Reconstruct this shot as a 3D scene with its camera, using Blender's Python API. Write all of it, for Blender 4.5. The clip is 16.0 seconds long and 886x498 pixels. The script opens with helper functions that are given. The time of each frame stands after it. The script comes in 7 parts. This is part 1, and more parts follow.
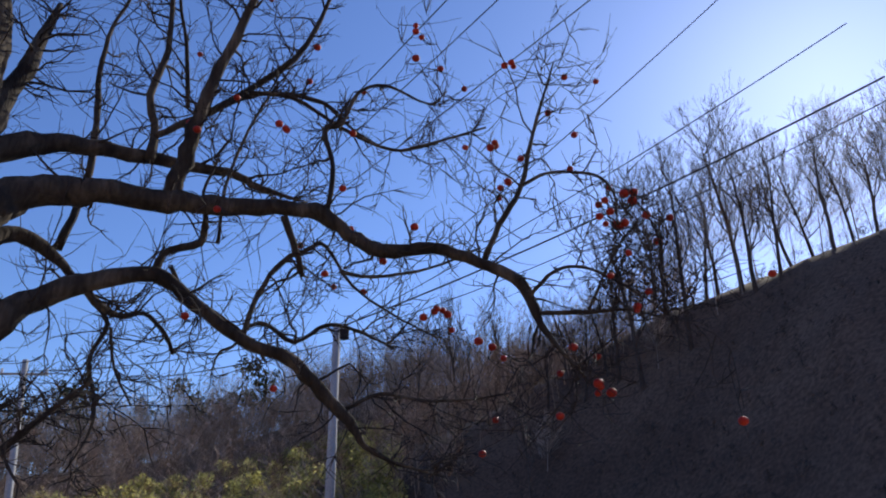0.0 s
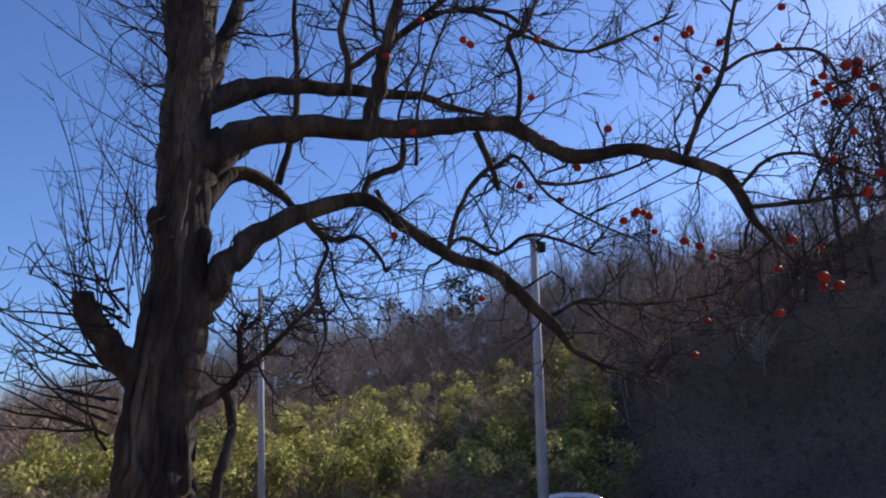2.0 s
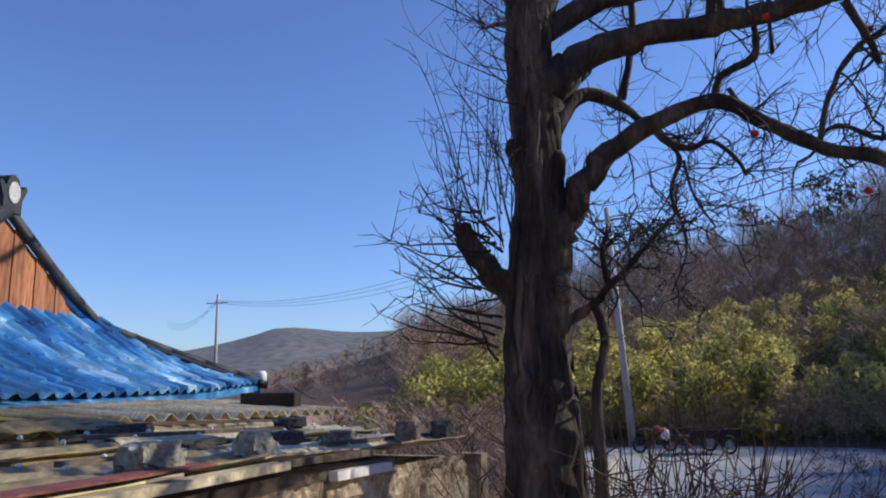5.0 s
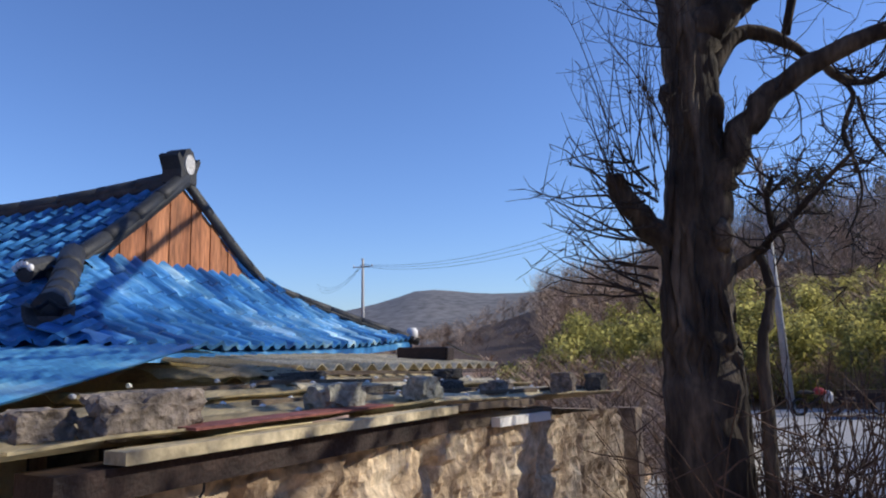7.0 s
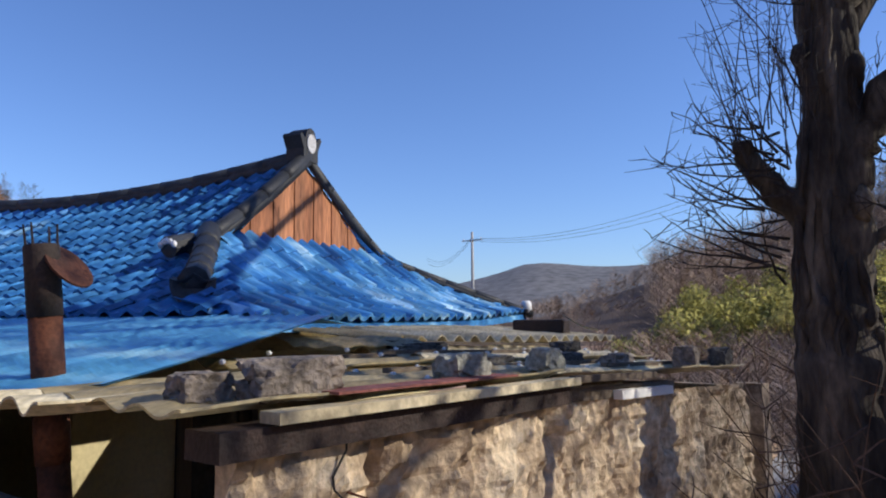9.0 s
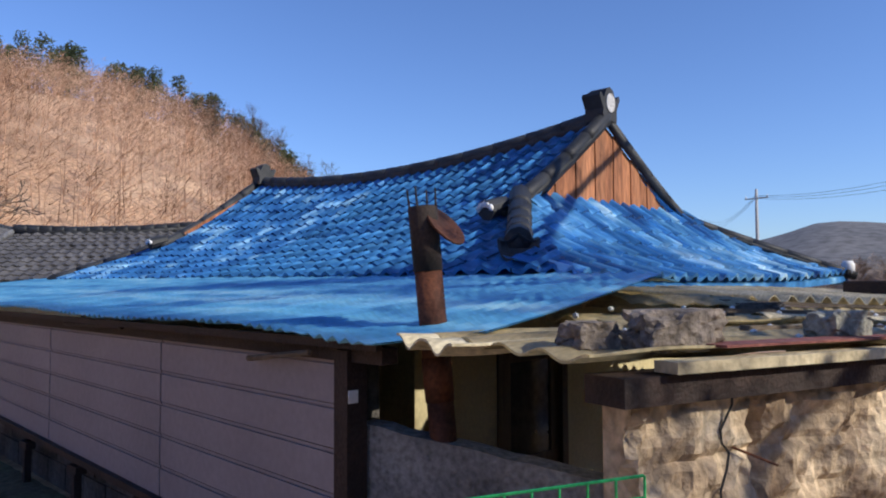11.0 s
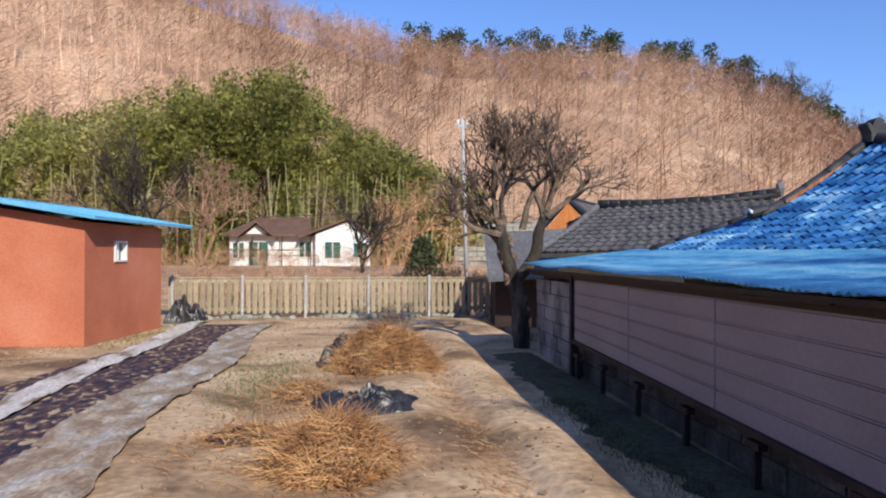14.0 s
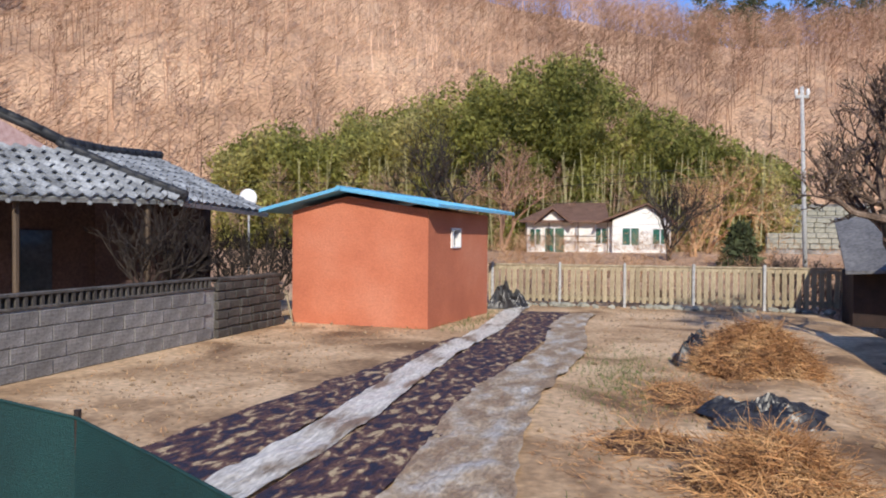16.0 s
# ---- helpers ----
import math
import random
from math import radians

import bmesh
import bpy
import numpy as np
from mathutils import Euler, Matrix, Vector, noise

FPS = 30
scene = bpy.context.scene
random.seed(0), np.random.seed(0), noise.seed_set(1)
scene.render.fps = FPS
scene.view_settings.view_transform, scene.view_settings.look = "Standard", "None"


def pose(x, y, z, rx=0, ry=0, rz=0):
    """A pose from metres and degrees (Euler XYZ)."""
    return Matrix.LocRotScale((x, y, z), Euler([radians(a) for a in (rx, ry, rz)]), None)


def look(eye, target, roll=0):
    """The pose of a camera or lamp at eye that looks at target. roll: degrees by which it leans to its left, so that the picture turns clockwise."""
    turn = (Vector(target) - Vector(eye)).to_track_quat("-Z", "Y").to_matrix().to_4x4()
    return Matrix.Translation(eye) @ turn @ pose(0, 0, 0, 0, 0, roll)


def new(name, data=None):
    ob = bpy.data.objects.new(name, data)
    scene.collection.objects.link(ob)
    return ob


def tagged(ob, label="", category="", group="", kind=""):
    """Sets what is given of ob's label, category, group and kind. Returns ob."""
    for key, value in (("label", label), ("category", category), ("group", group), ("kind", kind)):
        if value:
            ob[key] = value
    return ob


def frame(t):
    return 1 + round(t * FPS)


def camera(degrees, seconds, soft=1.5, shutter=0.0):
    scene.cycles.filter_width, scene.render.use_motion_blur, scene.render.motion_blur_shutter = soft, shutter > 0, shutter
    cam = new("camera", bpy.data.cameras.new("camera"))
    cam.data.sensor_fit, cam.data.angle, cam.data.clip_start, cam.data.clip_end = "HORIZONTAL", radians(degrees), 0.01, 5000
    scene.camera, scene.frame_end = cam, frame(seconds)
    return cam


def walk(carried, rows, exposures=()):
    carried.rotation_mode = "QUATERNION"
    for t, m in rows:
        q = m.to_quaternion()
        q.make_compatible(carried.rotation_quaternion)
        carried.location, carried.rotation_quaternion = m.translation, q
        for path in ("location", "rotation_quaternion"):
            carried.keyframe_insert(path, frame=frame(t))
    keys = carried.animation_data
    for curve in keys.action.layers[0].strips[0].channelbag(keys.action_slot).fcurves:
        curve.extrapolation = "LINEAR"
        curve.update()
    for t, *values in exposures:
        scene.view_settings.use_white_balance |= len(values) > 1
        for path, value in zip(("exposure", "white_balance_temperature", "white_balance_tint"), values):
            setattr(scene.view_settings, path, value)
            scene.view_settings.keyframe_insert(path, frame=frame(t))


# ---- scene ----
cam = camera(62.4, 16.0, soft=2.0)
PATH = [
    (0.0, 0.0562, 0.0315, 1.7239, 112.369, 1.683, -130.126),
    (0.5, 0.0665, 0.0365, 1.7235, 111.147, 1.7, -127.19),
    (1.0, 0.0753, 0.0356, 1.7195, 109.234, 1.5, -123.614),
    (1.5, 0.0593, 0.0442, 1.7023, 107.451, 1.22, -119.215),
    (2.0, 0.0565, 0.0664, 1.6889, 106.01, 1.104, -114.483),
    (2.5, 0.0263, 0.0862, 1.6779, 104.891, 0.928, -109.057),
    (3.0, 0.0122, 0.1014, 1.6705, 103.74, 0.883, -103.61),
    (3.5, 0.0222, 0.1189, 1.6709, 102.709, 0.957, -98.56),
    (4.0, 0.0187, 0.134, 1.6673, 101.821, 0.886, -93.897),
    (6.5, -0.0317, 0.2216, 1.6133, 98.078, 0.931, -79.975),
    (7.0, -0.0536, 0.2486, 1.5989, 97.381, 0.852, -76.66),
    (7.5, -0.0758, 0.2498, 1.5947, 96.661, 0.805, -73.786),
    (8.0, -0.0763, 0.2489, 1.5946, 96.159, 0.727, -72.5),
    (10.5, -0.2712, 0.4813, 1.5773, 93.734, 0.256, -54.264),
    (11.0, -0.3282, 0.5639, 1.5594, 92.737, 0.264, -47.515),
    (11.5, -0.3762, 0.6544, 1.5618, 91.444, 0.277, -39.453),
    (12.0, -0.4104, 0.7855, 1.5744, 90.793, 0.194, -31.472),
    (12.5, -0.458, 0.9053, 1.5718, 90.73, 0.219, -25.63),
    (13.0, -0.5832, 1.008, 1.5568, 90.753, 0.026, -19.401),
    (13.5, -0.8002, 1.1171, 1.5908, 90.569, -0.108, -13.529),
    (14.0, -1.0197, 1.2783, 1.5715, 90.426, -0.183, -7.8),
    (14.5, -1.258, 1.4469, 1.5857, 90.149, -0.242, -2.023),
    (15.0, -1.5128, 1.6228, 1.5811, 89.939, -0.305, 4.043),
    (15.5, -1.7828, 1.7285, 1.6006, 89.581, -0.342, 9.04),
    (16.0, -2.0276, 1.8481, 1.5926, 89.21, -0.4, 13.668),
]
walk(cam, [(t, pose(x, y, z, rx, ry, rz)) for t, x, y, z, rx, ry, rz in PATH],
     exposures=[(0.0, -0.12), (3.0, 0.0), (11.0, 0.02), (11.8, 0.16), (16.0, 0.08)])

# ---- light ----
SUN_AZ, SUN_EL = 163.0, 30.0
sun_dir = Vector((math.sin(radians(SUN_AZ)) * math.cos(radians(SUN_EL)), math.cos(radians(SUN_AZ)) * math.cos(radians(SUN_EL)), math.sin(radians(SUN_EL))))
world = bpy.data.worlds.new("sky")
scene.world = world
world.use_nodes = True
wn = world.node_tree.nodes
sky = wn.new("ShaderNodeTexSky")
sky.sky_type, sky.sun_disc = "NISHITA", False
sky.sun_elevation, sky.sun_rotation = radians(SUN_EL), radians(SUN_AZ)
sky.air_density, sky.dust_density, sky.ozone_density = 1.0, 0.35, 2.5
tint = wn.new("ShaderNodeVectorMath")
tint.operation = "MULTIPLY"
tint.inputs[1].default_value = (0.80, 0.98, 1.42)
world.node_tree.links.new(sky.outputs[0], tint.inputs[0])
world.node_tree.links.new(tint.outputs[0], wn["Background"].inputs[0])
wn["Background"].inputs[1].default_value = 0.12
lamp = bpy.data.lights.new("sun", "SUN")
lamp.energy, lamp.angle, lamp.color = 4.6, radians(0.55), (1.0, 0.92, 0.79)
sun = new("sun", lamp)
sun.matrix_world = look(sun_dir * 60, (0, 0, 0))


# ---- materials ----
def mat(name, cols, scale=4.0, rough=0.8, bump=0.3, metal=0.0, fine=14.0, stretch=(1, 1, 1), rnd=0.0, spec=0.4, contrast=(0.3, 0.7), mottle=0.35, coords="Object", dist=0.0):
    """Two scales of noise: a slow drift between the colours and a fine grain with relief."""
    m = bpy.data.materials.new(name)
    m.use_nodes = True
    n, l = m.node_tree.nodes, m.node_tree.links
    b = n["Principled BSDF"]
    tc, mp = n.new("ShaderNodeTexCoord"), n.new("ShaderNodeMapping")
    mp.inputs["Scale"].default_value = stretch
    l.new(tc.outputs[coords], mp.inputs[0])
    slow, grain = n.new("ShaderNodeTexNoise"), n.new("ShaderNodeTexNoise")
    slow.inputs["Scale"].default_value, slow.inputs["Detail"].default_value, slow.inputs["Distortion"].default_value = scale, 6, dist
    grain.inputs["Scale"].default_value, grain.inputs["Detail"].default_value = scale * fine, 5
    for x in (slow, grain):
        l.new(mp.outputs[0], x.inputs["Vector"])
    ramp = n.new("ShaderNodeValToRGB")
    el = ramp.color_ramp.elements
    while len(el) < len(cols):
        el.new(0.5)
    for i, c in enumerate(cols):
        el[i].position = contrast[0] + (contrast[1] - contrast[0]) * i / max(1, len(cols) - 1)
        el[i].color = (*c, 1)
    l.new(slow.outputs[0], ramp.inputs[0])
    val = n.new("ShaderNodeMapRange")
    val.inputs[1].default_value, val.inputs[2].default_value = 0.3, 0.7
    val.inputs[3].default_value, val.inputs[4].default_value = 1 - mottle, 1 + mottle
    l.new(grain.outputs[0], val.inputs[0])
    out = val.outputs[0]
    if rnd:
        info, mr, mul = n.new("ShaderNodeObjectInfo"), n.new("ShaderNodeMapRange"), n.new("ShaderNodeMath")
        mr.inputs[3].default_value, mr.inputs[4].default_value = 1 - rnd, 1 + rnd
        mul.operation = "MULTIPLY"
        l.new(info.outputs["Random"], mr.inputs[0])
        l.new(mr.outputs[0], mul.inputs[0])
        l.new(out, mul.inputs[1])
        out = mul.outputs[0]
    mix = n.new("ShaderNodeVectorMath")
    mix.operation = "MULTIPLY"
    l.new(ramp.outputs[0], mix.inputs[0])
    l.new(out, mix.inputs[1])
    l.new(mix.outputs[0], b.inputs["Base Color"])
    b.inputs["Roughness"].default_value, b.inputs["Metallic"].default_value = rough, metal
    b.inputs["Specular IOR Level"].default_value = spec
    if bump:
        bp = n.new("ShaderNodeBump")
        bp.inputs["Strength"].default_value, bp.inputs["Distance"].default_value = bump, 0.02
        l.new(grain.outputs[0], bp.inputs["Height"])
        l.new(bp.outputs[0], b.inputs["Normal"])
    return m


def island(m, amount=0.35):
    """Brightness drifts from piece to piece of a joined mesh."""
    n, l = m.node_tree.nodes, m.node_tree.links
    b = n["Principled BSDF"]
    src = b.inputs["Base Color"].links[0].from_socket
    g, mr, mul = n.new("ShaderNodeNewGeometry"), n.new("ShaderNodeMapRange"), n.new("ShaderNodeVectorMath")
    mr.inputs[3].default_value, mr.inputs[4].default_value = 1 - amount, 1 + amount
    mul.operation = "MULTIPLY"
    l.new(g.outputs["Random Per Island"], mr.inputs[0])
    l.new(src, mul.inputs[0])
    l.new(mr.outputs[0], mul.inputs[1])
    l.new(mul.outputs[0], b.inputs["Base Color"])
    return m


BOUGHS = {
    'trunk': [(4.64, -0.25, 1.42, 0.224), (4.64, -0.24, 1.70, 0.213), (4.65, -0.23, 2.34, 0.179), (4.64, -0.27, 2.91, 0.153), (4.64, -0.26, 3.45, 0.152), (4.64, -0.24, 3.94, 0.146), (4.64, -0.24, 4.35, 0.135), (4.64, -0.25, 4.78, 0.124), (4.64, -0.24, 5.33, 0.109), (4.65, -0.24, 5.86, 0.088)],
    'limb_a': [(4.62, -0.268, 3.348, 0.1), (4.6, -0.339, 3.489, 0.135), (4.58, -0.459, 3.615, 0.125), (4.56, -0.62, 3.724, 0.105), (4.53, -0.842, 3.811, 0.095), (4.44, -0.98, 3.81, 0.077), (4.32, -1.36, 3.82, 0.074), (4.17, -1.7, 3.81, 0.062), (3.99, -2.03, 3.83, 0.054), (3.86, -2.21, 3.79, 0.054), (3.75, -2.35, 3.64, 0.045), (3.61, -2.52, 3.51, 0.048), (3.39, -2.76, 3.52, 0.04), (3.18, -2.96, 3.4, 0.036), (3.0, -3.11, 3.27, 0.037), (2.92, -3.16, 3.07, 0.031), (2.85, -3.19, 2.88, 0.018), (2.69, -3.3, 2.61, 0.007)],
    'limb_b': [(4.69, -0.34, 3.99, 0.073), (4.74, -0.69, 4.20, 0.058), (4.77, -1.04, 4.28, 0.048), (4.76, -1.41, 4.32, 0.041), (4.68, -1.91, 4.34, 0.034), (4.67, -2.14, 4.29, 0.026), (4.59, -2.49, 4.24, 0.011)],
    'limb_c': [(4.32, -1.38, 3.84, 0.056), (4.26, -1.41, 4.08, 0.053), (4.19, -1.45, 4.40, 0.046), (4.11, -1.53, 4.78, 0.039), (4.02, -1.62, 5.12, 0.031), (3.91, -1.74, 5.67, 0.018), (3.80, -1.86, 6.24, 0.008)],
    'limb_d': [(4.71, -1.33, 4.28, 0.035), (4.73, -1.35, 4.53, 0.029), (4.78, -1.30, 4.83, 0.028), (4.79, -1.38, 5.26, 0.024), (4.82, -1.38, 5.92, 0.018), (4.82, -1.48, 6.65, 0.010)],
    'limb_d2': [(4.70, -1.35, 4.47, 0.025), (4.64, -1.61, 4.69, 0.025), (4.55, -1.89, 4.92, 0.022), (4.46, -2.14, 5.02, 0.018), (4.31, -2.46, 4.98, 0.018), (4.20, -2.68, 4.76, 0.011), (4.04, -2.94, 4.60, 0.009), (3.84, -3.22, 4.67, 0.006)],
    'limb_e': [(4.6, -0.301, 1.397, 0.12), (4.6, -0.315, 1.908, 0.125), (4.6, -0.344, 2.279, 0.115), (4.6, -0.4, 2.563, 0.1), (4.59, -0.508, 2.803, 0.088), (4.58, -0.68, 3.027, 0.077), (4.555, -0.933, 3.22, 0.068), (4.43, -1.37, 3.35, 0.048), (4.36, -1.62, 3.19, 0.045), (4.25, -1.9, 2.98, 0.041), (4.13, -2.17, 2.87, 0.041), (4.03, -2.36, 2.66, 0.044), (3.95, -2.52, 2.48, 0.035), (3.91, -2.61, 2.33, 0.018), (3.8, -2.79, 2.22, 0.012), (3.63, -3.01, 2.14, 0.006)],
    'limb_f': [(4.74, -0.37, 3.27, 0.056), (4.80, -0.57, 3.54, 0.044), (4.86, -0.76, 3.58, 0.042), (4.90, -1.01, 3.43, 0.027), (4.95, -1.18, 3.30, 0.028), (5.00, -1.36, 3.23, 0.024), (5.04, -1.54, 3.29, 0.017), (5.07, -1.71, 3.17, 0.015), (5.13, -1.80, 3.06, 0.011)],
    'limb_g': [(4.43, -1.37, 3.35, 0.028), (4.42, -1.42, 3.51, 0.024), (4.35, -1.61, 3.60, 0.027), (4.34, -1.63, 3.75, 0.019), (4.35, -1.60, 3.96, 0.012), (4.32, -1.67, 4.22, 0.008)],
    'limb_h': [(4.27, -1.91, 2.99, 0.019), (4.27, -2.00, 3.30, 0.017), (4.24, -2.15, 3.56, 0.018), (4.19, -2.31, 3.67, 0.016), (4.16, -2.43, 3.71, 0.014), (4.09, -2.61, 3.44, 0.010), (3.97, -2.85, 3.25, 0.008), (3.79, -3.13, 3.07, 0.006)],
    'limb_i': [(4.00, -2.01, 3.77, 0.026), (4.03, -2.13, 3.56, 0.023), (4.07, -2.21, 3.41, 0.015)],
    'limb_j': [(3.17, -3.00, 3.42, 0.021), (3.09, -3.07, 3.65, 0.019), (2.96, -3.17, 3.91, 0.018), (2.89, -3.22, 4.23, 0.014), (2.82, -3.27, 4.49, 0.011), (2.72, -3.34, 4.84, 0.005)],
    'limb_k': [(2.93, -3.16, 3.91, 0.014), (2.76, -3.21, 3.94, 0.010), (2.49, -3.32, 3.85, 0.010), (2.36, -3.32, 3.67, 0.008), (2.32, -3.26, 3.43, 0.005)],
    'limb_l': [(2.91, -3.11, 3.13, 0.013), (2.75, -3.18, 3.26, 0.011), (2.59, -3.25, 3.25, 0.010), (2.42, -3.31, 3.13, 0.008), (2.23, -3.38, 2.95, 0.006), (2.11, -3.39, 2.81, 0.004)],
    'limb_m': [(2.87, -3.15, 3.02, 0.015), (2.62, -3.30, 2.99, 0.013), (2.41, -3.41, 2.97, 0.009), (2.26, -3.46, 2.90, 0.006), (2.16, -3.48, 2.93, 0.004)],
    'limb_m2': [(2.61, -3.29, 3.00, 0.009), (2.48, -3.31, 3.20, 0.008), (2.34, -3.33, 3.37, 0.006), (2.23, -3.32, 3.42, 0.005)],
    'limb_n': [(3.83, -2.23, 3.79, 0.020), (3.83, -2.27, 4.13, 0.017), (3.89, -2.23, 4.44, 0.020), (3.85, -2.34, 4.52, 0.018), (3.82, -2.45, 4.80, 0.014), (3.73, -2.64, 4.90, 0.012), (3.56, -2.90, 4.76, 0.008), (3.49, -3.02, 4.88, 0.006)],
    'limb_o': [(4.00, -2.51, 2.56, 0.015), (3.92, -2.73, 2.67, 0.013), (3.78, -2.99, 2.63, 0.011), (3.60, -3.27, 2.64, 0.009), (3.46, -3.48, 2.68, 0.006)],
    'limb_q': [(5.06, -1.17, 3.35, 0.018), (4.99, -1.30, 3.16, 0.016), (4.99, -1.22, 2.91, 0.014), (4.94, -1.28, 2.63, 0.011), (4.91, -1.26, 2.43, 0.008), (4.91, -1.16, 2.21, 0.005)],
    'limb_q2': [(5.02, -1.33, 3.15, 0.014), (5.03, -1.39, 2.89, 0.010), (5.02, -1.52, 2.66, 0.006)],
    'limb_r': [(4.63, -0.39, 1.97, 0.041), (4.55, -0.60, 2.12, 0.029), (4.48, -0.67, 2.21, 0.022), (4.39, -0.80, 2.34, 0.019), (4.31, -0.93, 2.49, 0.015), (4.21, -1.06, 2.62, 0.008)],
    'limb_r2': [(4.50, -0.67, 2.20, 0.021), (4.45, -0.63, 2.40, 0.018), (4.40, -0.66, 2.54, 0.011)],
    'stem': [(4.56, -0.59, 2.08, 0.029), (4.52, -0.63, 1.91, 0.028), (4.49, -0.60, 1.73, 0.031), (4.46, -0.55, 1.41, 0.036)],
    'stub': [(4.64, -0.13, 2.14, 0.106), (4.58, 0.07, 2.36, 0.081), (4.52, 0.19, 2.51, 0.069), (4.45, 0.22, 2.61, 0.058)],
    'fork': [(4.64, -0.32, 4.00, 0.079), (4.68, -0.41, 4.38, 0.067), (4.72, -0.50, 4.64, 0.054), (4.77, -0.55, 4.92, 0.044), (4.81, -0.63, 5.31, 0.021)],
    'fork_l': [(4.65, -0.23, 4.22, 0.072), (4.68, -0.13, 4.59, 0.063), (4.72, -0.06, 4.94, 0.045), (4.75, -0.01, 5.27, 0.019)],
    'limb_u1': [(4.97, -0.92, 3.60, 0.029), (4.98, -1.02, 4.08, 0.027), (5.01, -1.03, 4.60, 0.024), (5.05, -1.00, 5.04, 0.019), (5.08, -1.04, 5.49, 0.015), (5.08, -1.16, 5.94, 0.011), (5.10, -1.22, 6.59, 0.007)],
    'limb_u4': [(4.67, -1.62, 4.69, 0.025), (4.58, -1.91, 4.99, 0.026), (4.44, -2.25, 5.38, 0.025), (4.38, -2.40, 5.72, 0.021), (4.33, -2.52, 6.17, 0.017), (4.28, -2.64, 6.84, 0.010)],
    'limb_u5': [(4.79, -1.58, 4.84, 0.019), (4.81, -1.52, 5.39, 0.015), (4.84, -1.44, 5.81, 0.013), (4.85, -1.40, 6.38, 0.009)],
    'limb_u6': [(4.50, -1.79, 3.69, 0.015), (4.55, -1.83, 4.16, 0.012), (4.56, -1.97, 4.68, 0.011), (4.55, -2.17, 5.16, 0.009)],
    'limb_u7': [(4.04, -1.60, 5.05, 0.019), (4.06, -1.71, 5.47, 0.018), (4.05, -1.89, 6.00, 0.015), (4.00, -2.14, 6.65, 0.009)],
    'limb_u8': [(4.27, -1.82, 4.79, 0.016), (4.15, -2.11, 4.80, 0.016), (4.00, -2.41, 4.60, 0.014), (3.81, -2.73, 4.43, 0.012), (3.65, -2.97, 4.49, 0.010), (3.38, -3.30, 4.62, 0.008)],
    'limb_u9': [(4.32, -1.94, 3.08, 0.015), (4.30, -2.08, 3.12, 0.015), (4.25, -2.27, 3.02, 0.015), (4.17, -2.47, 3.15, 0.013), (4.08, -2.69, 3.11, 0.012), (3.98, -2.90, 3.00, 0.008)],
    'limb_u10': [(3.78, -2.31, 3.38, 0.013), (3.69, -2.51, 3.36, 0.011), (3.50, -2.82, 3.43, 0.009), (3.29, -3.09, 3.57, 0.008)],
    'limb_u11': [(4.50, -1.49, 3.46, 0.016), (4.51, -1.62, 3.30, 0.015), (4.47, -1.84, 3.18, 0.013), (4.44, -2.04, 3.05, 0.009), (4.44, -2.17, 2.91, 0.006)],
    # added limbs, mostly hidden behind the trunk, to throw branch shadows on the gable
    'shadow_limb': [(4.66, -0.25, 3.7, 0.10), (5.3, -0.28, 4.25, 0.075), (6.2, -0.33, 4.75, 0.06), (7.0, -0.32, 5.2, 0.045), (7.7, -0.2, 5.6, 0.03), (8.4, 0.0, 5.9, 0.01)],
    'shadow_limb_fork': [(6.2, -0.33, 4.75, 0.05), (6.5, -0.2, 5.3, 0.04), (6.7, -0.1, 5.9, 0.02), (6.8, 0.0, 6.4, 0.008)],
}
M_BARK = mat("bark", [(0.02, 0.016, 0.013), (0.062, 0.05, 0.039), (0.15, 0.122, 0.092)], 6, 0.92, 0.9, fine=6, stretch=(1, 1, 0.28), contrast=(0.35, 0.72))
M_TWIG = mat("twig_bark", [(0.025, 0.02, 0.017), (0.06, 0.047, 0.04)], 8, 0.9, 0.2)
M_FRUIT = mat("persimmon_skin", [(0.30, 0.016, 0.011), (0.42, 0.035, 0.017)], 9, 0.5, 0.1, mottle=0.15, rnd=0.25, spec=0.25)
M_CALYX = mat("dry_calyx", [(0.06, 0.04, 0.025), (0.10, 0.07, 0.04)], 30)
M_SOIL = mat("field_soil", [(0.18, 0.105, 0.056), (0.44, 0.29, 0.163), (0.64, 0.455, 0.28)], 0.75, 0.95, 0.5, fine=16, contrast=(0.32, 0.62), mottle=0.3, dist=0.8)
M_LITTER = mat("hill_leaf_litter", [(0.33, 0.20, 0.12), (0.50, 0.315, 0.195), (0.60, 0.41, 0.265)], 0.07, 0.95, 0.6, fine=40, mottle=0.4)
# leaf litter coloured darker for the hillsides turned from the sun
M_SLOPE = mat("shade_dark_slope_litter", [(0.08, 0.05, 0.032), (0.165, 0.108, 0.07)], 0.15, 0.95, 0.6, fine=40, mottle=0.4)
M_ROAD = mat("worn_concrete_road", [(0.28, 0.28, 0.29), (0.36, 0.36, 0.37)], 0.4, 0.9, 0.4, fine=40)
M_BLUE = mat("blue_painted_tile", [(0.016, 0.085, 0.235), (0.05, 0.205, 0.45), (0.29, 0.53, 0.71)], 2.6, 0.34, 0.15, fine=9, rnd=0.28, contrast=(0.36, 0.70), mottle=0.22, coords="Object")
M_SHEET = mat("blue_painted_sheet", [(0.05, 0.22, 0.46), (0.13, 0.43, 0.67), (0.34, 0.63, 0.76)], 1.6, 0.42, 0.1, fine=12, stretch=(3, 0.35, 1), contrast=(0.3, 0.7), mottle=0.15)
M_DARKTILE = mat("dark_glazed_ridge_tile", [(0.014, 0.016, 0.02), (0.042, 0.045, 0.052)], 5, 0.55, 0.3, rnd=0.2)
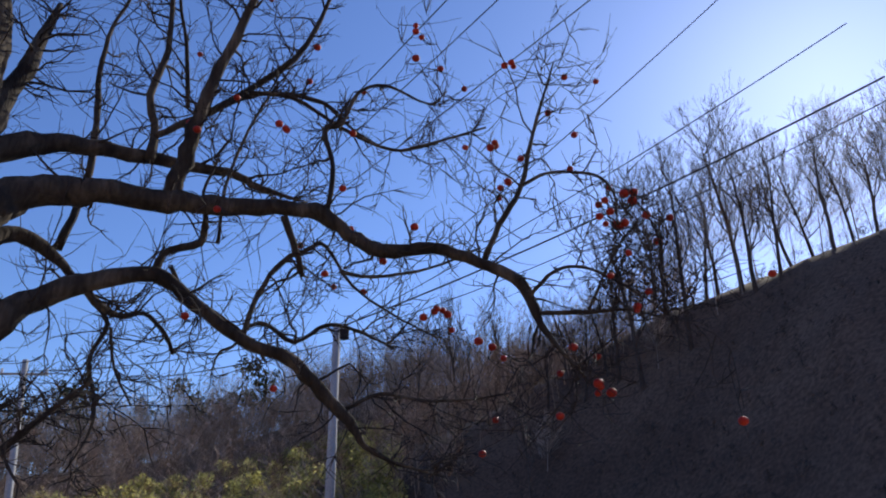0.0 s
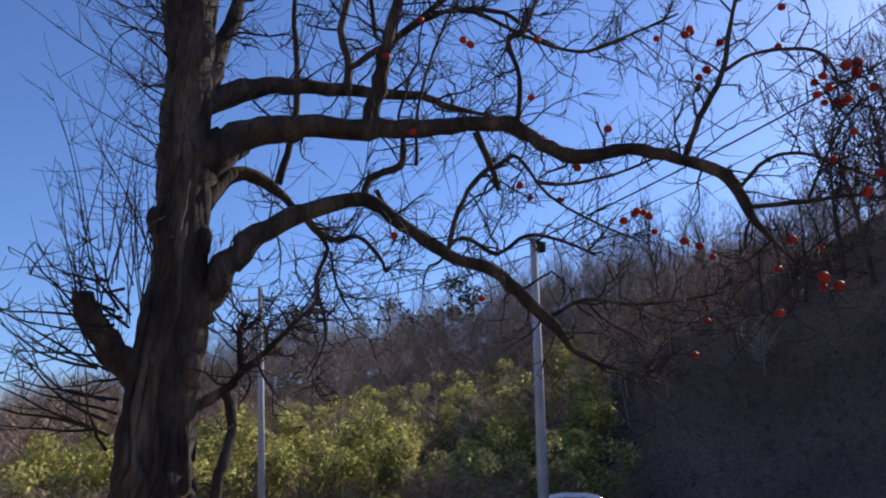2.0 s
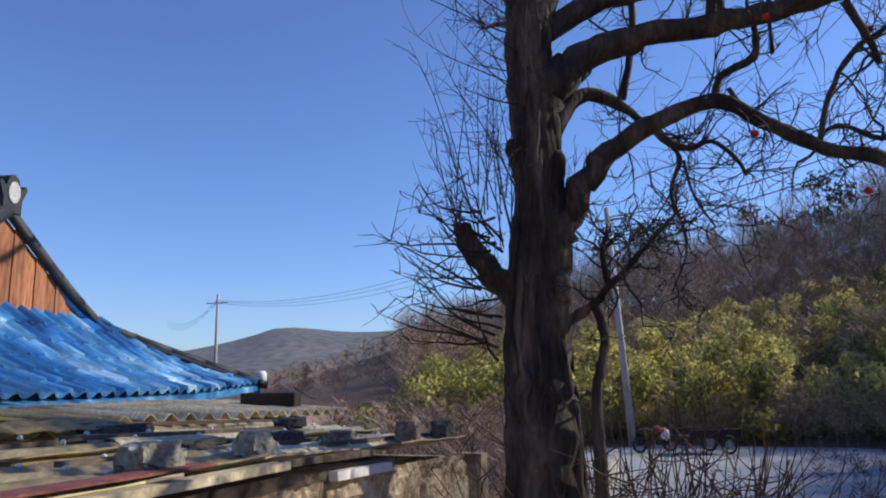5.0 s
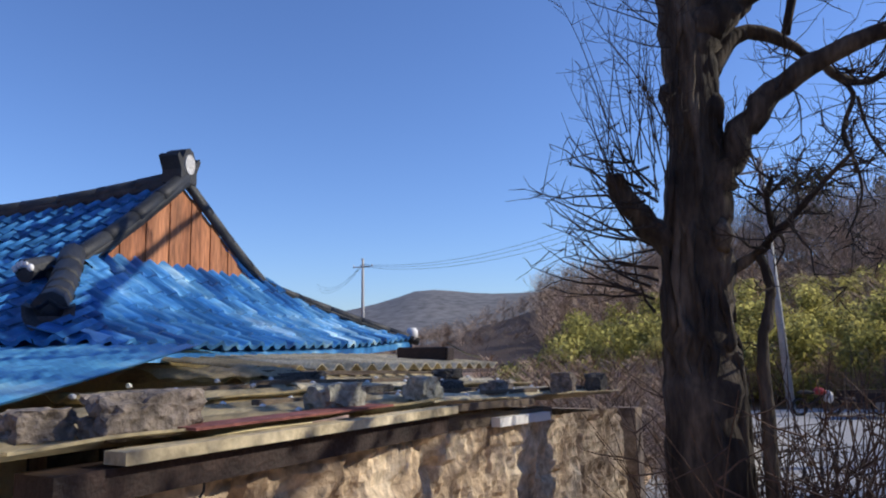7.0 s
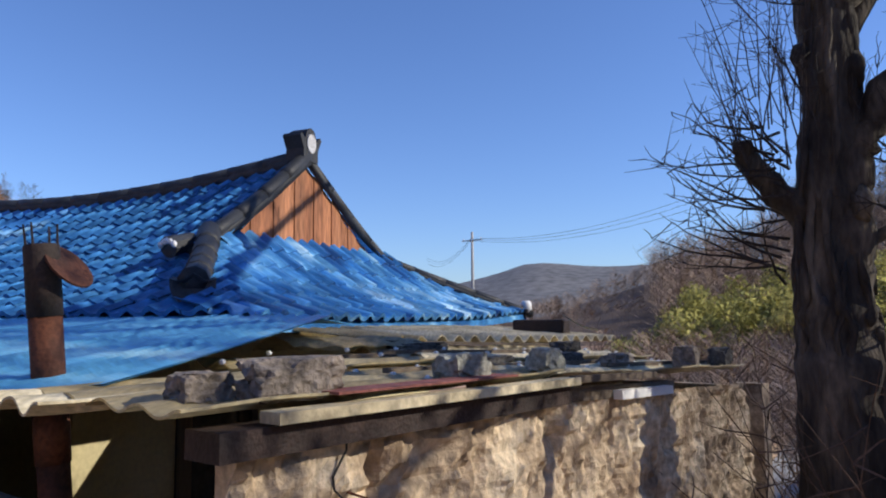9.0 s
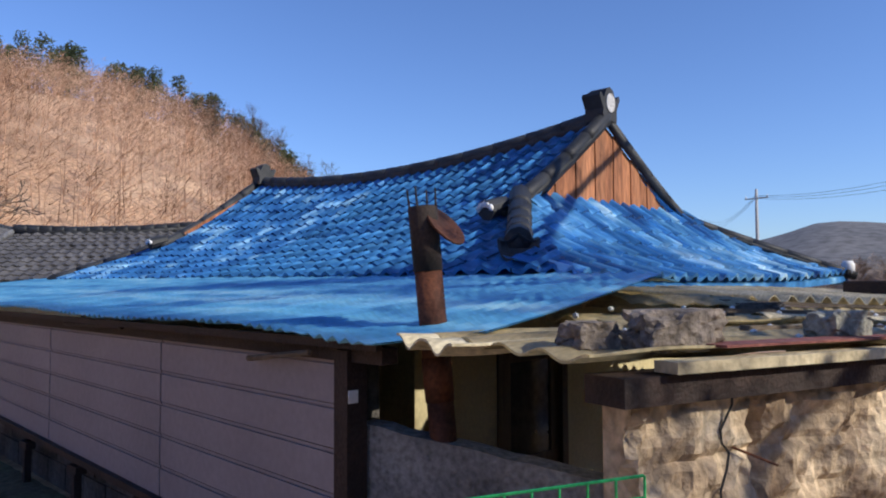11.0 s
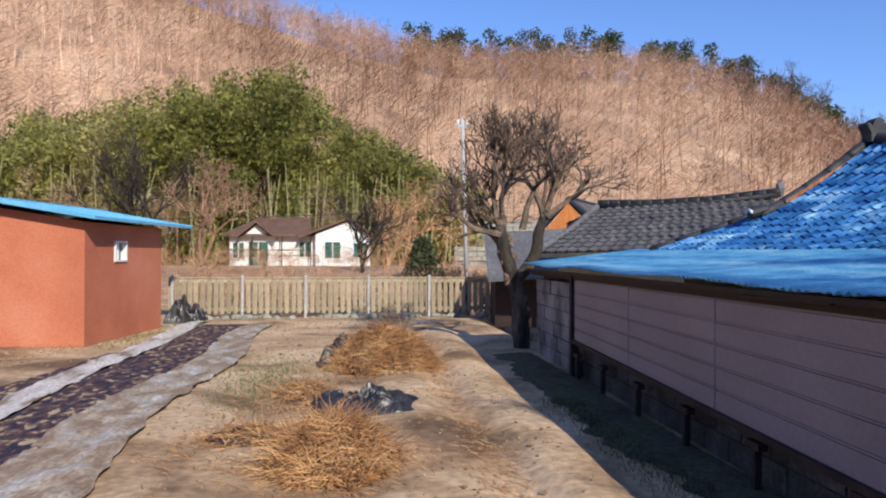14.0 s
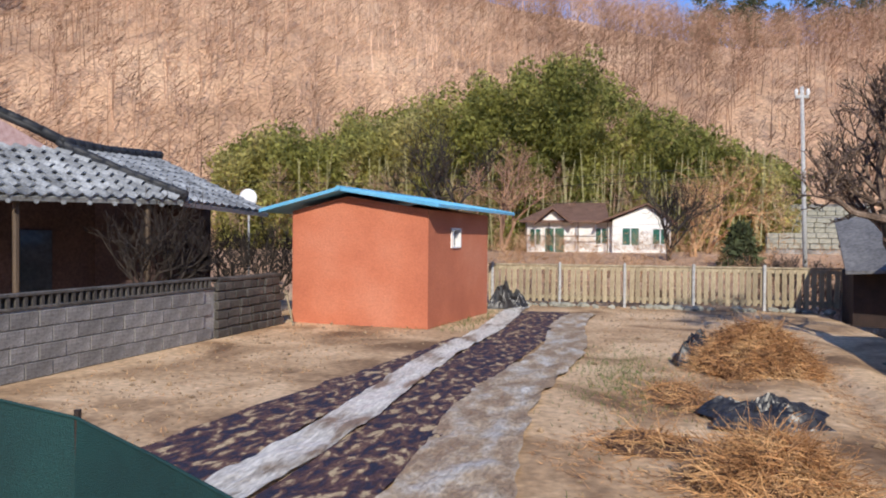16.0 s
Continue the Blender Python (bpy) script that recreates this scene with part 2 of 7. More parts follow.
M_GREYTILE = mat("grey_cement_tile", [(0.11, 0.11, 0.115), (0.20, 0.20, 0.205)], 3, 0.7, 0.3, rnd=0.2)
M_GABLE = mat("stained_gable_boards", [(0.17, 0.06, 0.027), (0.33, 0.13, 0.058), (0.44, 0.19, 0.09)], 1.5, 0.7, 0.25, fine=8, stretch=(4, 4, 0.5), rnd=0.18)
M_PANEL = mat("lilac_grey_siding", [(0.235, 0.205, 0.22), (0.295, 0.26, 0.275)], 1.2, 0.55, 0.08, fine=22, mottle=0.08, rnd=0.04)
M_RUST = mat("rusty_iron", [(0.032, 0.016, 0.011), (0.095, 0.033, 0.017), (0.18, 0.062, 0.028)], 4, 0.75, 0.2, metal=0.2)
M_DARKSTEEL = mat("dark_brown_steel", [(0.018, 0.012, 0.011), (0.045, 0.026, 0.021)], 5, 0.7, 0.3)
M_CREAM = mat("cream_wall_plaster", [(0.52, 0.44, 0.24), (0.66, 0.58, 0.36)], 1.4, 0.85, 0.25, fine=20, mottle=0.1)
M_DOORWOOD = mat("dark_door_wood", [(0.06, 0.04, 0.028), (0.12, 0.085, 0.055)], 4, 0.6, 0.2, stretch=(4, 4, 0.4))
M_EARTH = mat("crumbling_earth_render", [(0.22, 0.15, 0.095), (0.52, 0.40, 0.27), (0.64, 0.53, 0.38)], 3.4, 0.95, 1.0, fine=7, contrast=(0.33, 0.68), mottle=0.35)
M_BLOCK = mat("weathered_concrete_block", [(0.10, 0.095, 0.09), (0.26, 0.25, 0.24), (0.40, 0.39, 0.37)], 2.2, 0.95, 0.7, fine=18, rnd=0.16)
M_DARKBLOCK = mat("mossy_dark_stone", [(0.045, 0.042, 0.038), (0.12, 0.11, 0.10)], 3, 0.95, 0.8, fine=10, rnd=0.3)
M_ASB = mat("weathered_fibre_cement", [(0.28, 0.23, 0.145), (0.54, 0.46, 0.30), (0.66, 0.58, 0.41)], 1.6, 0.9, 0.4, fine=16, stretch=(1, 2.5, 1), mottle=0.25)
M_ROCK = mat("rough_rock", [(0.14, 0.115, 0.095), (0.34, 0.285, 0.235)], 6, 0.95, 1.0, fine=6, mottle=0.45)
M_ROCK2 = mat("pale_lichened_rock", [(0.24, 0.24, 0.20), (0.38, 0.37, 0.31)], 5, 0.95, 0.7, fine=8)
M_TIMBER = mat("old_grey_timber", [(0.10, 0.075, 0.055), (0.20, 0.155, 0.11)], 4, 0.85, 0.5, stretch=(0.4, 4, 4))
M_SALMON = mat("salmon_painted_render", [(0.42, 0.13, 0.07), (0.50, 0.165, 0.09), (0.55, 0.21, 0.125)], 0.9, 0.85, 0.3, fine=30, mottle=0.1)
M_LIGHTBLUE = mat("light_blue_roof_steel", [(0.10, 0.36, 0.58), (0.17, 0.46, 0.66)], 1.5, 0.45, 0.08, mottle=0.1)
M_WHITE = mat("white_frame", [(0.72, 0.72, 0.72), (0.80, 0.80, 0.80)], 3, 0.5, 0.0, mottle=0.05)
M_GLASS = mat("dark_window_glass", [(0.03, 0.04, 0.045), (0.06, 0.07, 0.08)], 1, 0.08, 0.0, spec=0.8)
M_GREENGLASS = mat("green_window_glass", [(0.03, 0.10, 0.08), (0.06, 0.18, 0.14)], 1, 0.1, 0.0, spec=0.8)
M_FENCE = mat("weathered_fence_wood", [(0.24, 0.19, 0.12), (0.36, 0.30, 0.20), (0.44, 0.37, 0.26)], 2.5, 0.9, 0.4, stretch=(3, 3, 0.5), rnd=0.2)
M_CONC = mat("pole_concrete", [(0.36, 0.36, 0.36), (0.48, 0.48, 0.47)], 2, 0.85, 0.3, fine=20)
M_CABLE = mat("black_cable", [(0.015, 0.015, 0.017), (0.025, 0.025, 0.028)], 3, 0.6, 0)
M_STRAW = island(mat("dry_bean_straw", [(0.25, 0.125, 0.06), (0.45, 0.26, 0.13), (0.60, 0.41, 0.24)], 3, 0.9, 0.1), 0.4)
M_PLASTIC = mat("black_plastic_sheet", [(0.012, 0.012, 0.014), (0.035, 0.035, 0.04)], 3, 0.36, 0.25, fine=5, spec=0.5)
M_WOODS = island(mat("bare_winter_branches", [(0.20, 0.115, 0.075), (0.38, 0.23, 0.15), (0.54, 0.36, 0.25)], 0.03, 0.95, 0.0, contrast=(0.35, 0.62)), 0.55)
M_WOODSDARK = island(mat("dark_bare_branches", [(0.26, 0.205, 0.165), (0.50, 0.41, 0.33)], 0.05, 0.95, 0.0), 0.5)
def leafy(m):
    """Leaves let some of the light through."""
    n, l = m.node_tree.nodes, m.node_tree.links
    b = n["Principled BSDF"]
    tl, mx = n.new("ShaderNodeBsdfTranslucent"), n.new("ShaderNodeMixShader")
    l.new(b.inputs["Base Color"].links[0].from_socket, tl.inputs[0])
    mx.inputs[0].default_value = 0.62
    l.new(b.outputs[0], mx.inputs[1])
    l.new(tl.outputs[0], mx.inputs[2])
    l.new(mx.outputs[0], n["Material Output"].inputs[0])
    return m


M_PINE = island(mat("pine_needles", [(0.035, 0.05, 0.02), (0.075, 0.085, 0.035)], 0.2, 0.9, 0.0), 0.5)
M_BAMBOO = leafy(island(mat("bamboo_leaves", [(0.18, 0.19, 0.05), (0.36, 0.35, 0.10), (0.58, 0.50, 0.22)], 0.12, 0.8, 0.0), 0.5))
M_THICKET = leafy(island(mat("thicket_leaves", [(0.19, 0.19, 0.06), (0.44, 0.41, 0.14), (0.64, 0.56, 0.25)], 0.12, 0.8, 0.0), 0.5))
M_CARWHITE = mat("white_car_paint", [(0.74, 0.75, 0.77), (0.80, 0.81, 0.83)], 1, 0.25, 0.0, mottle=0.03, spec=0.7)
M_RUBBER = mat("black_rubber", [(0.012, 0.012, 0.013), (0.025, 0.025, 0.026)], 8, 0.8, 0.1)
M_RIM = mat("alloy_rim", [(0.40, 0.40, 0.42), (0.5, 0.5, 0.52)], 4, 0.35, 0.0, metal=0.9)
M_BROWNROOF = mat("brown_shingle_roof", [(0.11, 0.06, 0.045), (0.19, 0.11, 0.08)], 2, 0.85, 0.4, fine=20)
M_WALLWHITE = mat("white_painted_wall", [(0.72, 0.71, 0.68), (0.80, 0.79, 0.76)], 0.6, 0.85, 0.15, fine=20, mottle=0.05)
# far haze is put into the base colour as a slight greying
M_MOUNT = mat("haze_greyed_mountain", [(0.12, 0.12, 0.125), (0.19, 0.18, 0.175)], 0.012, 1.0, 0.0, fine=12)


# ---- mesh builder ----
class Shape:
    def __init__(self):
        self.v, self.f = [], []

    def add(self, verts, faces):
        k = len(self.v)
        self.v += [tuple(p) for p in verts]
        self.f += [tuple(i + k for i in f) for f in faces]
        return self

    def box(self, a, b, c=0.0, m=None):
        """A box from corner a to corner b, its edges chamfered by c, moved by the matrix m."""
        ax, ay, az = a
        bx, by, bz = b
        if not c:
            vs = [(x, y, z) for x in (ax, bx) for y in (ay, by) for z in (az, bz)]
            fs = [(0, 1, 3, 2), (4, 6, 7, 5), (0, 4, 5, 1), (2, 3, 7, 6), (0, 2, 6, 4), (1, 5, 7, 3)]
        else:
            vs, fs = [], []
            for sx, x0 in ((1, ax), (-1, bx)):
                for sy, y0 in ((1, ay), (-1, by)):
                    for sz, z0 in ((1, az), (-1, bz)):
                        vs += [(x0, y0 + sy * c, z0 + sz * c), (x0 + sx * c, y0, z0 + sz * c), (x0 + sx * c, y0 + sy * c, z0)]
            q = lambda i, j, k, s: ((i * 2 + j) * 2 + k) * 3 + s
            for i in (0, 1):
                fs.append([q(i, 0, 0, 0), q(i, 0, 1, 0), q(i, 1, 1, 0), q(i, 1, 0, 0)][::1 if i == 0 else -1])
                fs.append([q(0, i, 0, 1), q(1, i, 0, 1), q(1, i, 1, 1), q(0, i, 1, 1)][::1 if i == 0 else -1])
                fs.append([q(0, 0, i, 2), q(0, 1, i, 2), q(1, 1, i, 2), q(1, 0, i, 2)][::1 if i == 0 else -1])
            for i in (0, 1):
                for j in (0, 1):
                    e = 1 if (i + j) % 2 == 0 else -1
                    fs.append([q(i, j, 0, 0), q(i, j, 0, 1), q(i, j, 1, 1), q(i, j, 1, 0)][::e])
                    fs.append([q(i, 0, j, 2), q(i, 0, j, 0), q(i, 1, j, 0), q(i, 1, j, 2)][::e])
                    fs.append([q(0, i, j, 1), q(0, i, j, 2), q(1, i, j, 2), q(1, i, j, 1)][::e])
                    for k in (0, 1):
                        fs.append([q(i, j, k, 0), q(i, j, k, 1), q(i, j, k, 2)][::1 if (i + j + k) % 2 == 1 else -1])
        if m is not None:
            vs = [m @ Vector(p) for p in vs]
        return self.add(vs, fs)

    def tube(self, pts, sides=6, wob=0.0, rng=None):
        """A tapered tube through (x, y, z, radius) points, closed at both ends."""
        P = [Vector(p[:3]) for p in pts]
        n = len(P)
        ref = None
        rings = []
        for i in range(n):
            d = (P[min(i + 1, n - 1)] - P[max(i - 1, 0)])
            d = d.normalized() if d.length > 1e-9 else Vector((0, 0, 1))
            if ref is None:
                ref = d.orthogonal().normalized()
            ref = (ref - d * ref.dot(d))
            ref = ref.normalized() if ref.length > 1e-6 else d.orthogonal().normalized()
            o = d.cross(ref)
            ring = []
            for s in range(sides):
                a = 2 * math.pi * s / sides
                r = pts[i][3] * (1 + (wob * (rng.random() - 0.5) * 2 if wob else 0))
                ring.append(P[i] + (ref * math.cos(a) + o * math.sin(a)) * r)
            rings += ring
        fs = [(i * sides + s, i * sides + (s + 1) % sides, (i + 1) * sides + (s + 1) % sides, (i + 1) * sides + s) for i in range(n - 1) for s in range(sides)]
        fs += [tuple(range(sides))[::-1], tuple((n - 1) * sides + s for s in range(sides))]
        return self.add(rings, fs)

    def prism(self, outline, z0, z1, m=None):
        """An outline in x, y drawn out from z0 to z1."""
        n = len(outline)
        vs = [(x, y, z0) for x, y in outline] + [(x, y, z1) for x, y in outline]
        fs = [tuple(range(n))[::-1], tuple(range(n, 2 * n))] + [(i, (i + 1) % n, n + (i + 1) % n, n + i) for i in range(n)]
        return self.add([m @ Vector(p) for p in vs] if m is not None else vs, fs)

    def blob(self, c, r, rng, rough=0.3, cuts=2, flat=1.0):
        bm = bmesh.new()
        bmesh.ops.create_icosphere(bm, subdivisions=cuts, radius=1)
        off = Vector((rng.random() * 50, rng.random() * 50, rng.random() * 50))
        vs = []
        for v in bm.verts:
            k = 1 + rough * noise.noise(v.co * 1.6 + off) + rough * 0.5 * noise.noise(v.co * 4 + off)
            vs.append((c[0] + v.co.x * k * r[0], c[1] + v.co.y * k * r[1], c[2] + v.co.z * k * r[2] * flat))
        fs = [tuple(v.index for v in f.verts) for f in bm.faces]
        bm.free()
        return self.add(vs, fs)

    def arrays(self, V, Fc):
        k = len(self.v)
        self.v += [tuple(p) for p in V.tolist()]
        self.f += [tuple(i) for i in (Fc + k).tolist()]
        return self

    def mesh(self, name, material, smooth=False):
        me = bpy.data.meshes.new(name)
        me.from_pydata(self.v, [], self.f)
        me.materials.append(material)
        if smooth:
            me.shade_smooth()
        return me


def part(name, shape, material, parent=None, label="", smooth=False):
    me = shape if isinstance(shape, bpy.types.Mesh) else shape.mesh(name, material, smooth)
    ob = new(name, me)
    if parent is not None:
        ob.parent = parent
        ob.matrix_parent_inverse = parent.matrix_basis.inverted()
    if label:
        tagged(ob, label)
    return ob


def thing(name, label, category, at=(0, 0, 0), group="", kind=""):
    ob = new(name)
    ob.empty_display_size = 0.1
    ob.matrix_basis = Matrix.Translation(at)
    return tagged(ob, label, category, group, kind)


def solid(name, shape, material, label, category="", group="", kind="", smooth=False):
    return tagged(part(name, shape, material, smooth=smooth), label, category, group, kind)


# ---- ground: one sheet, level field and road, hills all round ----
def lerp(x, pts):
    return np.interp(x, [p[0] for p in pts], [p[1] for p in pts])


def ease(t):
    t = np.clip(t, 0, 1)
    return t * t * (3 - 2 * t)


def ground_z(x, y):
    x, y = np.asarray(x, float), np.asarray(y, float)
    r = np.hypot(x, y)
    az = np.degrees(np.arctan2(-x, y))
    az = np.where(az > 120, az - 360, az)
    base = -0.9 * ease((x - 2.2) / 1.0) * ease((40 - r) / 10)
    north = ease((y - 20.5) / 14) * 0.95 * ease((50 + az) / 20)
    # shaded spur beyond the road
    el = lerp(az, [(-235, 0), (-205, 18), (-185, 22), (-164, 19.0), (-157, 17.0), (-151.6, 15.6), (-147, 14.3), (-141, 11.4), (-133, 7.2), (-127, 5.2), (-121, 3.0), (-115, 1.2), (-111, 0)])
    toe = lerp(az, [(-235, 30), (-180, 9), (-160, 13), (-140, 23), (-124, 31), (-110, 34)])
    spur = ease((r - toe) / 24) * (np.tan(np.radians(el)) * (toe + 24) + 2.8 * np.clip(el / 6, 0, 1)) - 40 * ease((r - toe - 30) / 40) * 0.2
    spur = np.where(el > 0, spur, 0)
    # wooded hill behind the evergreen thicket
    el = lerp(az, [(-240, 8), (-150, 12.5), (-127, 12.3), (-115, 9.0), (-108, 7.4), (-98, 5.6), (-90, 4.4), (-84, 3.1), (-80, 2.0), (-76, 1.0), (-72, 0)])
    east = ease((r - 34) / 52) * np.tan(np.radians(el)) * 86
    # big brown hill beyond the white house
    el = lerp(az, [(-48, 0), (-40, 4), (-36, 6.8), (-32, 10), (-28, 12.2), (-22, 13.8), (-16, 14.5), (-7, 15.1), (3, 17), (15, 20), (30, 21), (50, 18), (80, 11), (110, 7), (120, 6)])
    hill = (0.22 * np.clip((r - 50) / 30, 0, 1) + 0.78 * ease((r - 50) / 105)) * np.tan(np.radians(el)) * 135
    # far mountain
    el = lerp(az, [(-110, 2.6), (-95, 3.4), (-84, 4.0), (-80, 3.9), (-75, 4.3), (-72, 3.4), (-68, 2.5), (-60, 1.9), (-50, 2.2), (-40, 2.0)])
    far = ease((r - 380) / 320) * np.tan(np.radians(el)) * 700 * np.where((az > -112) & (az < -38), 1, 0)
    bumps = 0.25 * np.sin(x * 0.31 + 1.3) * np.sin(y * 0.27) + 0.6 * np.sin(x * 0.09 + y * 0.07) + 0.12 * np.sin(x * 1.1) * np.sin(y * 1.3 + 0.5)
    up = np.maximum(np.maximum(spur, east), np.maximum(hill, far))
    # trodden beds and furrows of the field
    xs = x - 0.03 * (y - 8) + 0.05 * np.sin(y * 0.8) + 0.03 * np.sin(y * 2.3)
    bed = 0.075 * (np.exp(-((xs - 0.62) / 0.27) ** 4) + 0.8 * np.exp(-((xs + 0.32) / 0.36) ** 4)) + 0.006 * np.sin(xs * 17 + 2 * np.sin(y * 3.1)) * np.sin(y * 2.9 + xs * 5)
    bed = bed * ease((xs + 1.4) / 0.6) * ease((1.25 - xs) / 0.3) * ease((y - 1.5) / 2) * ease((18.5 - y) / 2)
    return base + north + up + bumps * ease(up / 3) + bed


def gz(x, y):
    return float(ground_z(x, y))


angles = np.radians(np.concatenate([np.arange(0, 16, 0.4), np.arange(16, 318, 1.5), np.arange(318, 360, 0.4)]))
radii = np.concatenate([[0.0], np.arange(0.7, 3.0, 0.5), np.arange(3.0, 20, 0.16), np.arange(20, 30, 0.7), np.geomspace(30, 180, 60), np.geomspace(190, 1500, 30)])
GX, GY = radii[1:, None] * np.sin(angles)[None], radii[1:, None] * np.cos(angles)[None]
GZ = ground_z(GX, GY)
na = len(angles)
gv = np.concatenate([[[0, 0, 0]], np.stack([GX, GY, GZ], -1).reshape(-1, 3)])
gf = [(0, 1 + (i + 1) % na, 1 + i) for i in range(na)]
gf += [(1 + a * na + i, 1 + a * na + (i + 1) % na, 1 + (a + 1) * na + (i + 1) % na, 1 + (a + 1) * na + i) for a in range(len(radii) - 2) for i in range(na)]
gs = Shape()
gs.v, gs.f = [tuple(p) for p in gv.tolist()], gf
ground_me = gs.mesh("ground", M_SOIL, True)
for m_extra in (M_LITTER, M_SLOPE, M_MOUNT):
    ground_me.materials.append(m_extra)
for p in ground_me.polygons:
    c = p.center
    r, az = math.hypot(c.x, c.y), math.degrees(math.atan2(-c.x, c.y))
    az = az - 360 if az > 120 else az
    # index 2: hillsides with shade put into their litter colour
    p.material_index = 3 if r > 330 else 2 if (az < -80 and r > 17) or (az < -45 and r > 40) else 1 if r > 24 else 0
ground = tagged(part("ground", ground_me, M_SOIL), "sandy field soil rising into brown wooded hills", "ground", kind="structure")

# road beside the tree and the car
road = Shape()
ro = [(5.6, -1.0), (9, -17), (22, -18), (27, -13), (29, -6.6), (27, -2.5), (9.5, 0.6)]
road.prism(ro, -0.98, -0.885)
solid("road", road, M_ROAD, "pale worn concrete road with tree shadows", "road", kind="structure")


# ---- blue-roofed house ----
def frame_m(o, u, v, n):
    """A matrix with its origin at o and axes u, v, n."""
    return Matrix(((u[0], v[0], n[0], o[0]), (u[1], v[1], n[1], o[1]), (u[2], v[2], n[2], o[2]), (0, 0, 0, 1)))


def bake(shape, other, m):
    shape.add([m @ Vector(p) for p in other.v], other.f)


def s_tile(w, l, h=0.042, t=0.028):
    """One roof tile: a shallow wave across its width, its lower lip stepped down."""
    s = Shape()
    prof = [(-0.5, 0.35), (-0.3, 0.0), (-0.08, 0.08), (0.12, 0.75), (0.3, 1.0), (0.5, 0.35)]
    vs = []
    for y, dz in ((0, t), (l, 0)):
        vs += [(x * w, y, z * h + dz) for x, z in prof]
    vs += [(x * w, 0, z * h - 0.004) for x, z in prof]
    k = len(prof)
    fs = [(i, i + 1, k + i + 1, k + i) for i in range(k - 1)] + [(2 * k + i, 2 * k + i + 1, i + 1, i) for i in range(k - 1)]
    return s.add(vs, fs)


AX = Vector((0.0445, 0.999, 0)).normalized()      # along the long wall
ACR = Vector((0.999, -0.0445, 0)).normalized()    # across the house


def hp(a, c, z):
    """A place on the house: a metres along the long wall, c metres across from it."""
    p = Vector((1.31, 0, 0)) + AX * a + ACR * c
    return Vector((p.x, p.y, z))


house = thing("house", "old farmhouse with a blue painted tiled hip-and-gable roof", "house", hp(7, 4, -0.9))
EAVE_C, RIDGE_C, EAST_C, A0, A1 = 1.85, 4.52, 7.75, 3.2, 12.0
G0, G1 = 4.45, 10.75     # the gables


def sag(t):
    return t - 0.125 * math.sin(math.pi * t)


def west(a, t):
    """The long slope towards the field: t from eave to ridge."""
    lift = 0.02 * abs((a - 7.6) / 4.4) ** 2.5
    return hp(a, EAVE_C + (RIDGE_C - EAVE_C) * t, 1.585 + 1.315 * sag(t) + lift * (1 - t) + 0.225 * t * abs((a - 7.6) / 3.2) ** 2)


def east_side(a, t):
    return hp(a, EAST_C - (EAST_C - RIDGE_C) * t, 1.60 + 1.30 * sag(t) + 0.225 * t * abs((a - 7.6) / 3.2) ** 2)


def south(c, t):
    """The lower slope under the gable: c across, t from eave to the gable's foot."""
    a = A0 + 0.02 + (G0 - A0) * t
    return hp(a, c, 1.555 + 0.785 * sag(t) + 0.07 * abs((c - RIDGE_C) / 3.0) ** 2.5 * (1 - t))


def north_side(c, t):
    return hp(A1 - (A1 - G1) * t, c, 1.60 + 0.74 * sag(t))


def sheet(fn, us, ts, drop):
    s = Shape()
    vs = [fn(u, t) - Vector((0, 0, d)) for d in (0.01, drop) for t in ts for u in us]
    n, k = len(us), len(us) * len(ts)
    fs = [(j * n + i, j * n + i + 1, (j + 1) * n + i + 1, (j + 1) * n + i) for j in range(len(ts) - 1) for i in range(n - 1)]
    fs += [tuple(k + i for i in f[::-1]) for f in fs]
    fs += [(i + 1, i, k + i, k + i + 1) for i in range(n - 1)]
    return s.add(vs, fs)


def hip_t(a):
    """How far up the long slope the hip lets it reach at a."""
    if a < G0:
        return max(0.0, (a - A0) / (G0 - A0)) * 0.54
    if a > G1:
        return max(0.0, (A1 - a) / (A1 - G1)) * 0.54
    return 1.0


TS = [i / 8 for i in range(9)]
us = [A0 + (A1 - A0) * i / 40 for i in range(41)]
base_roof = sheet(lambda a, t: west(a, t * hip_t(a)), us, TS, 0.07)
bake(base_roof, sheet(lambda a, t: east_side(a, t * hip_t(a)), us, TS, 0.07), Matrix())
cl, cr = EAVE_C + 0.05, EAST_C
lim = lambda c, t: min(max(c, EAVE_C + (RIDGE_C - EAVE_C) * 0.54 * t), cr - (EAST_C - RIDGE_C) * 0.54 * t)
cs = [cl + (cr - cl) * i / 24 for i in range(25)]
bake(base_roof, sheet(lambda c, t: south(lim(c, t), t), cs, TS, 0.07), Matrix())
bake(base_roof, sheet(lambda c, t: north_side(lim(c, t), t), cs, TS, 0.07), Matrix())
roof = part("roof", base_roof, M_BLUE, house)

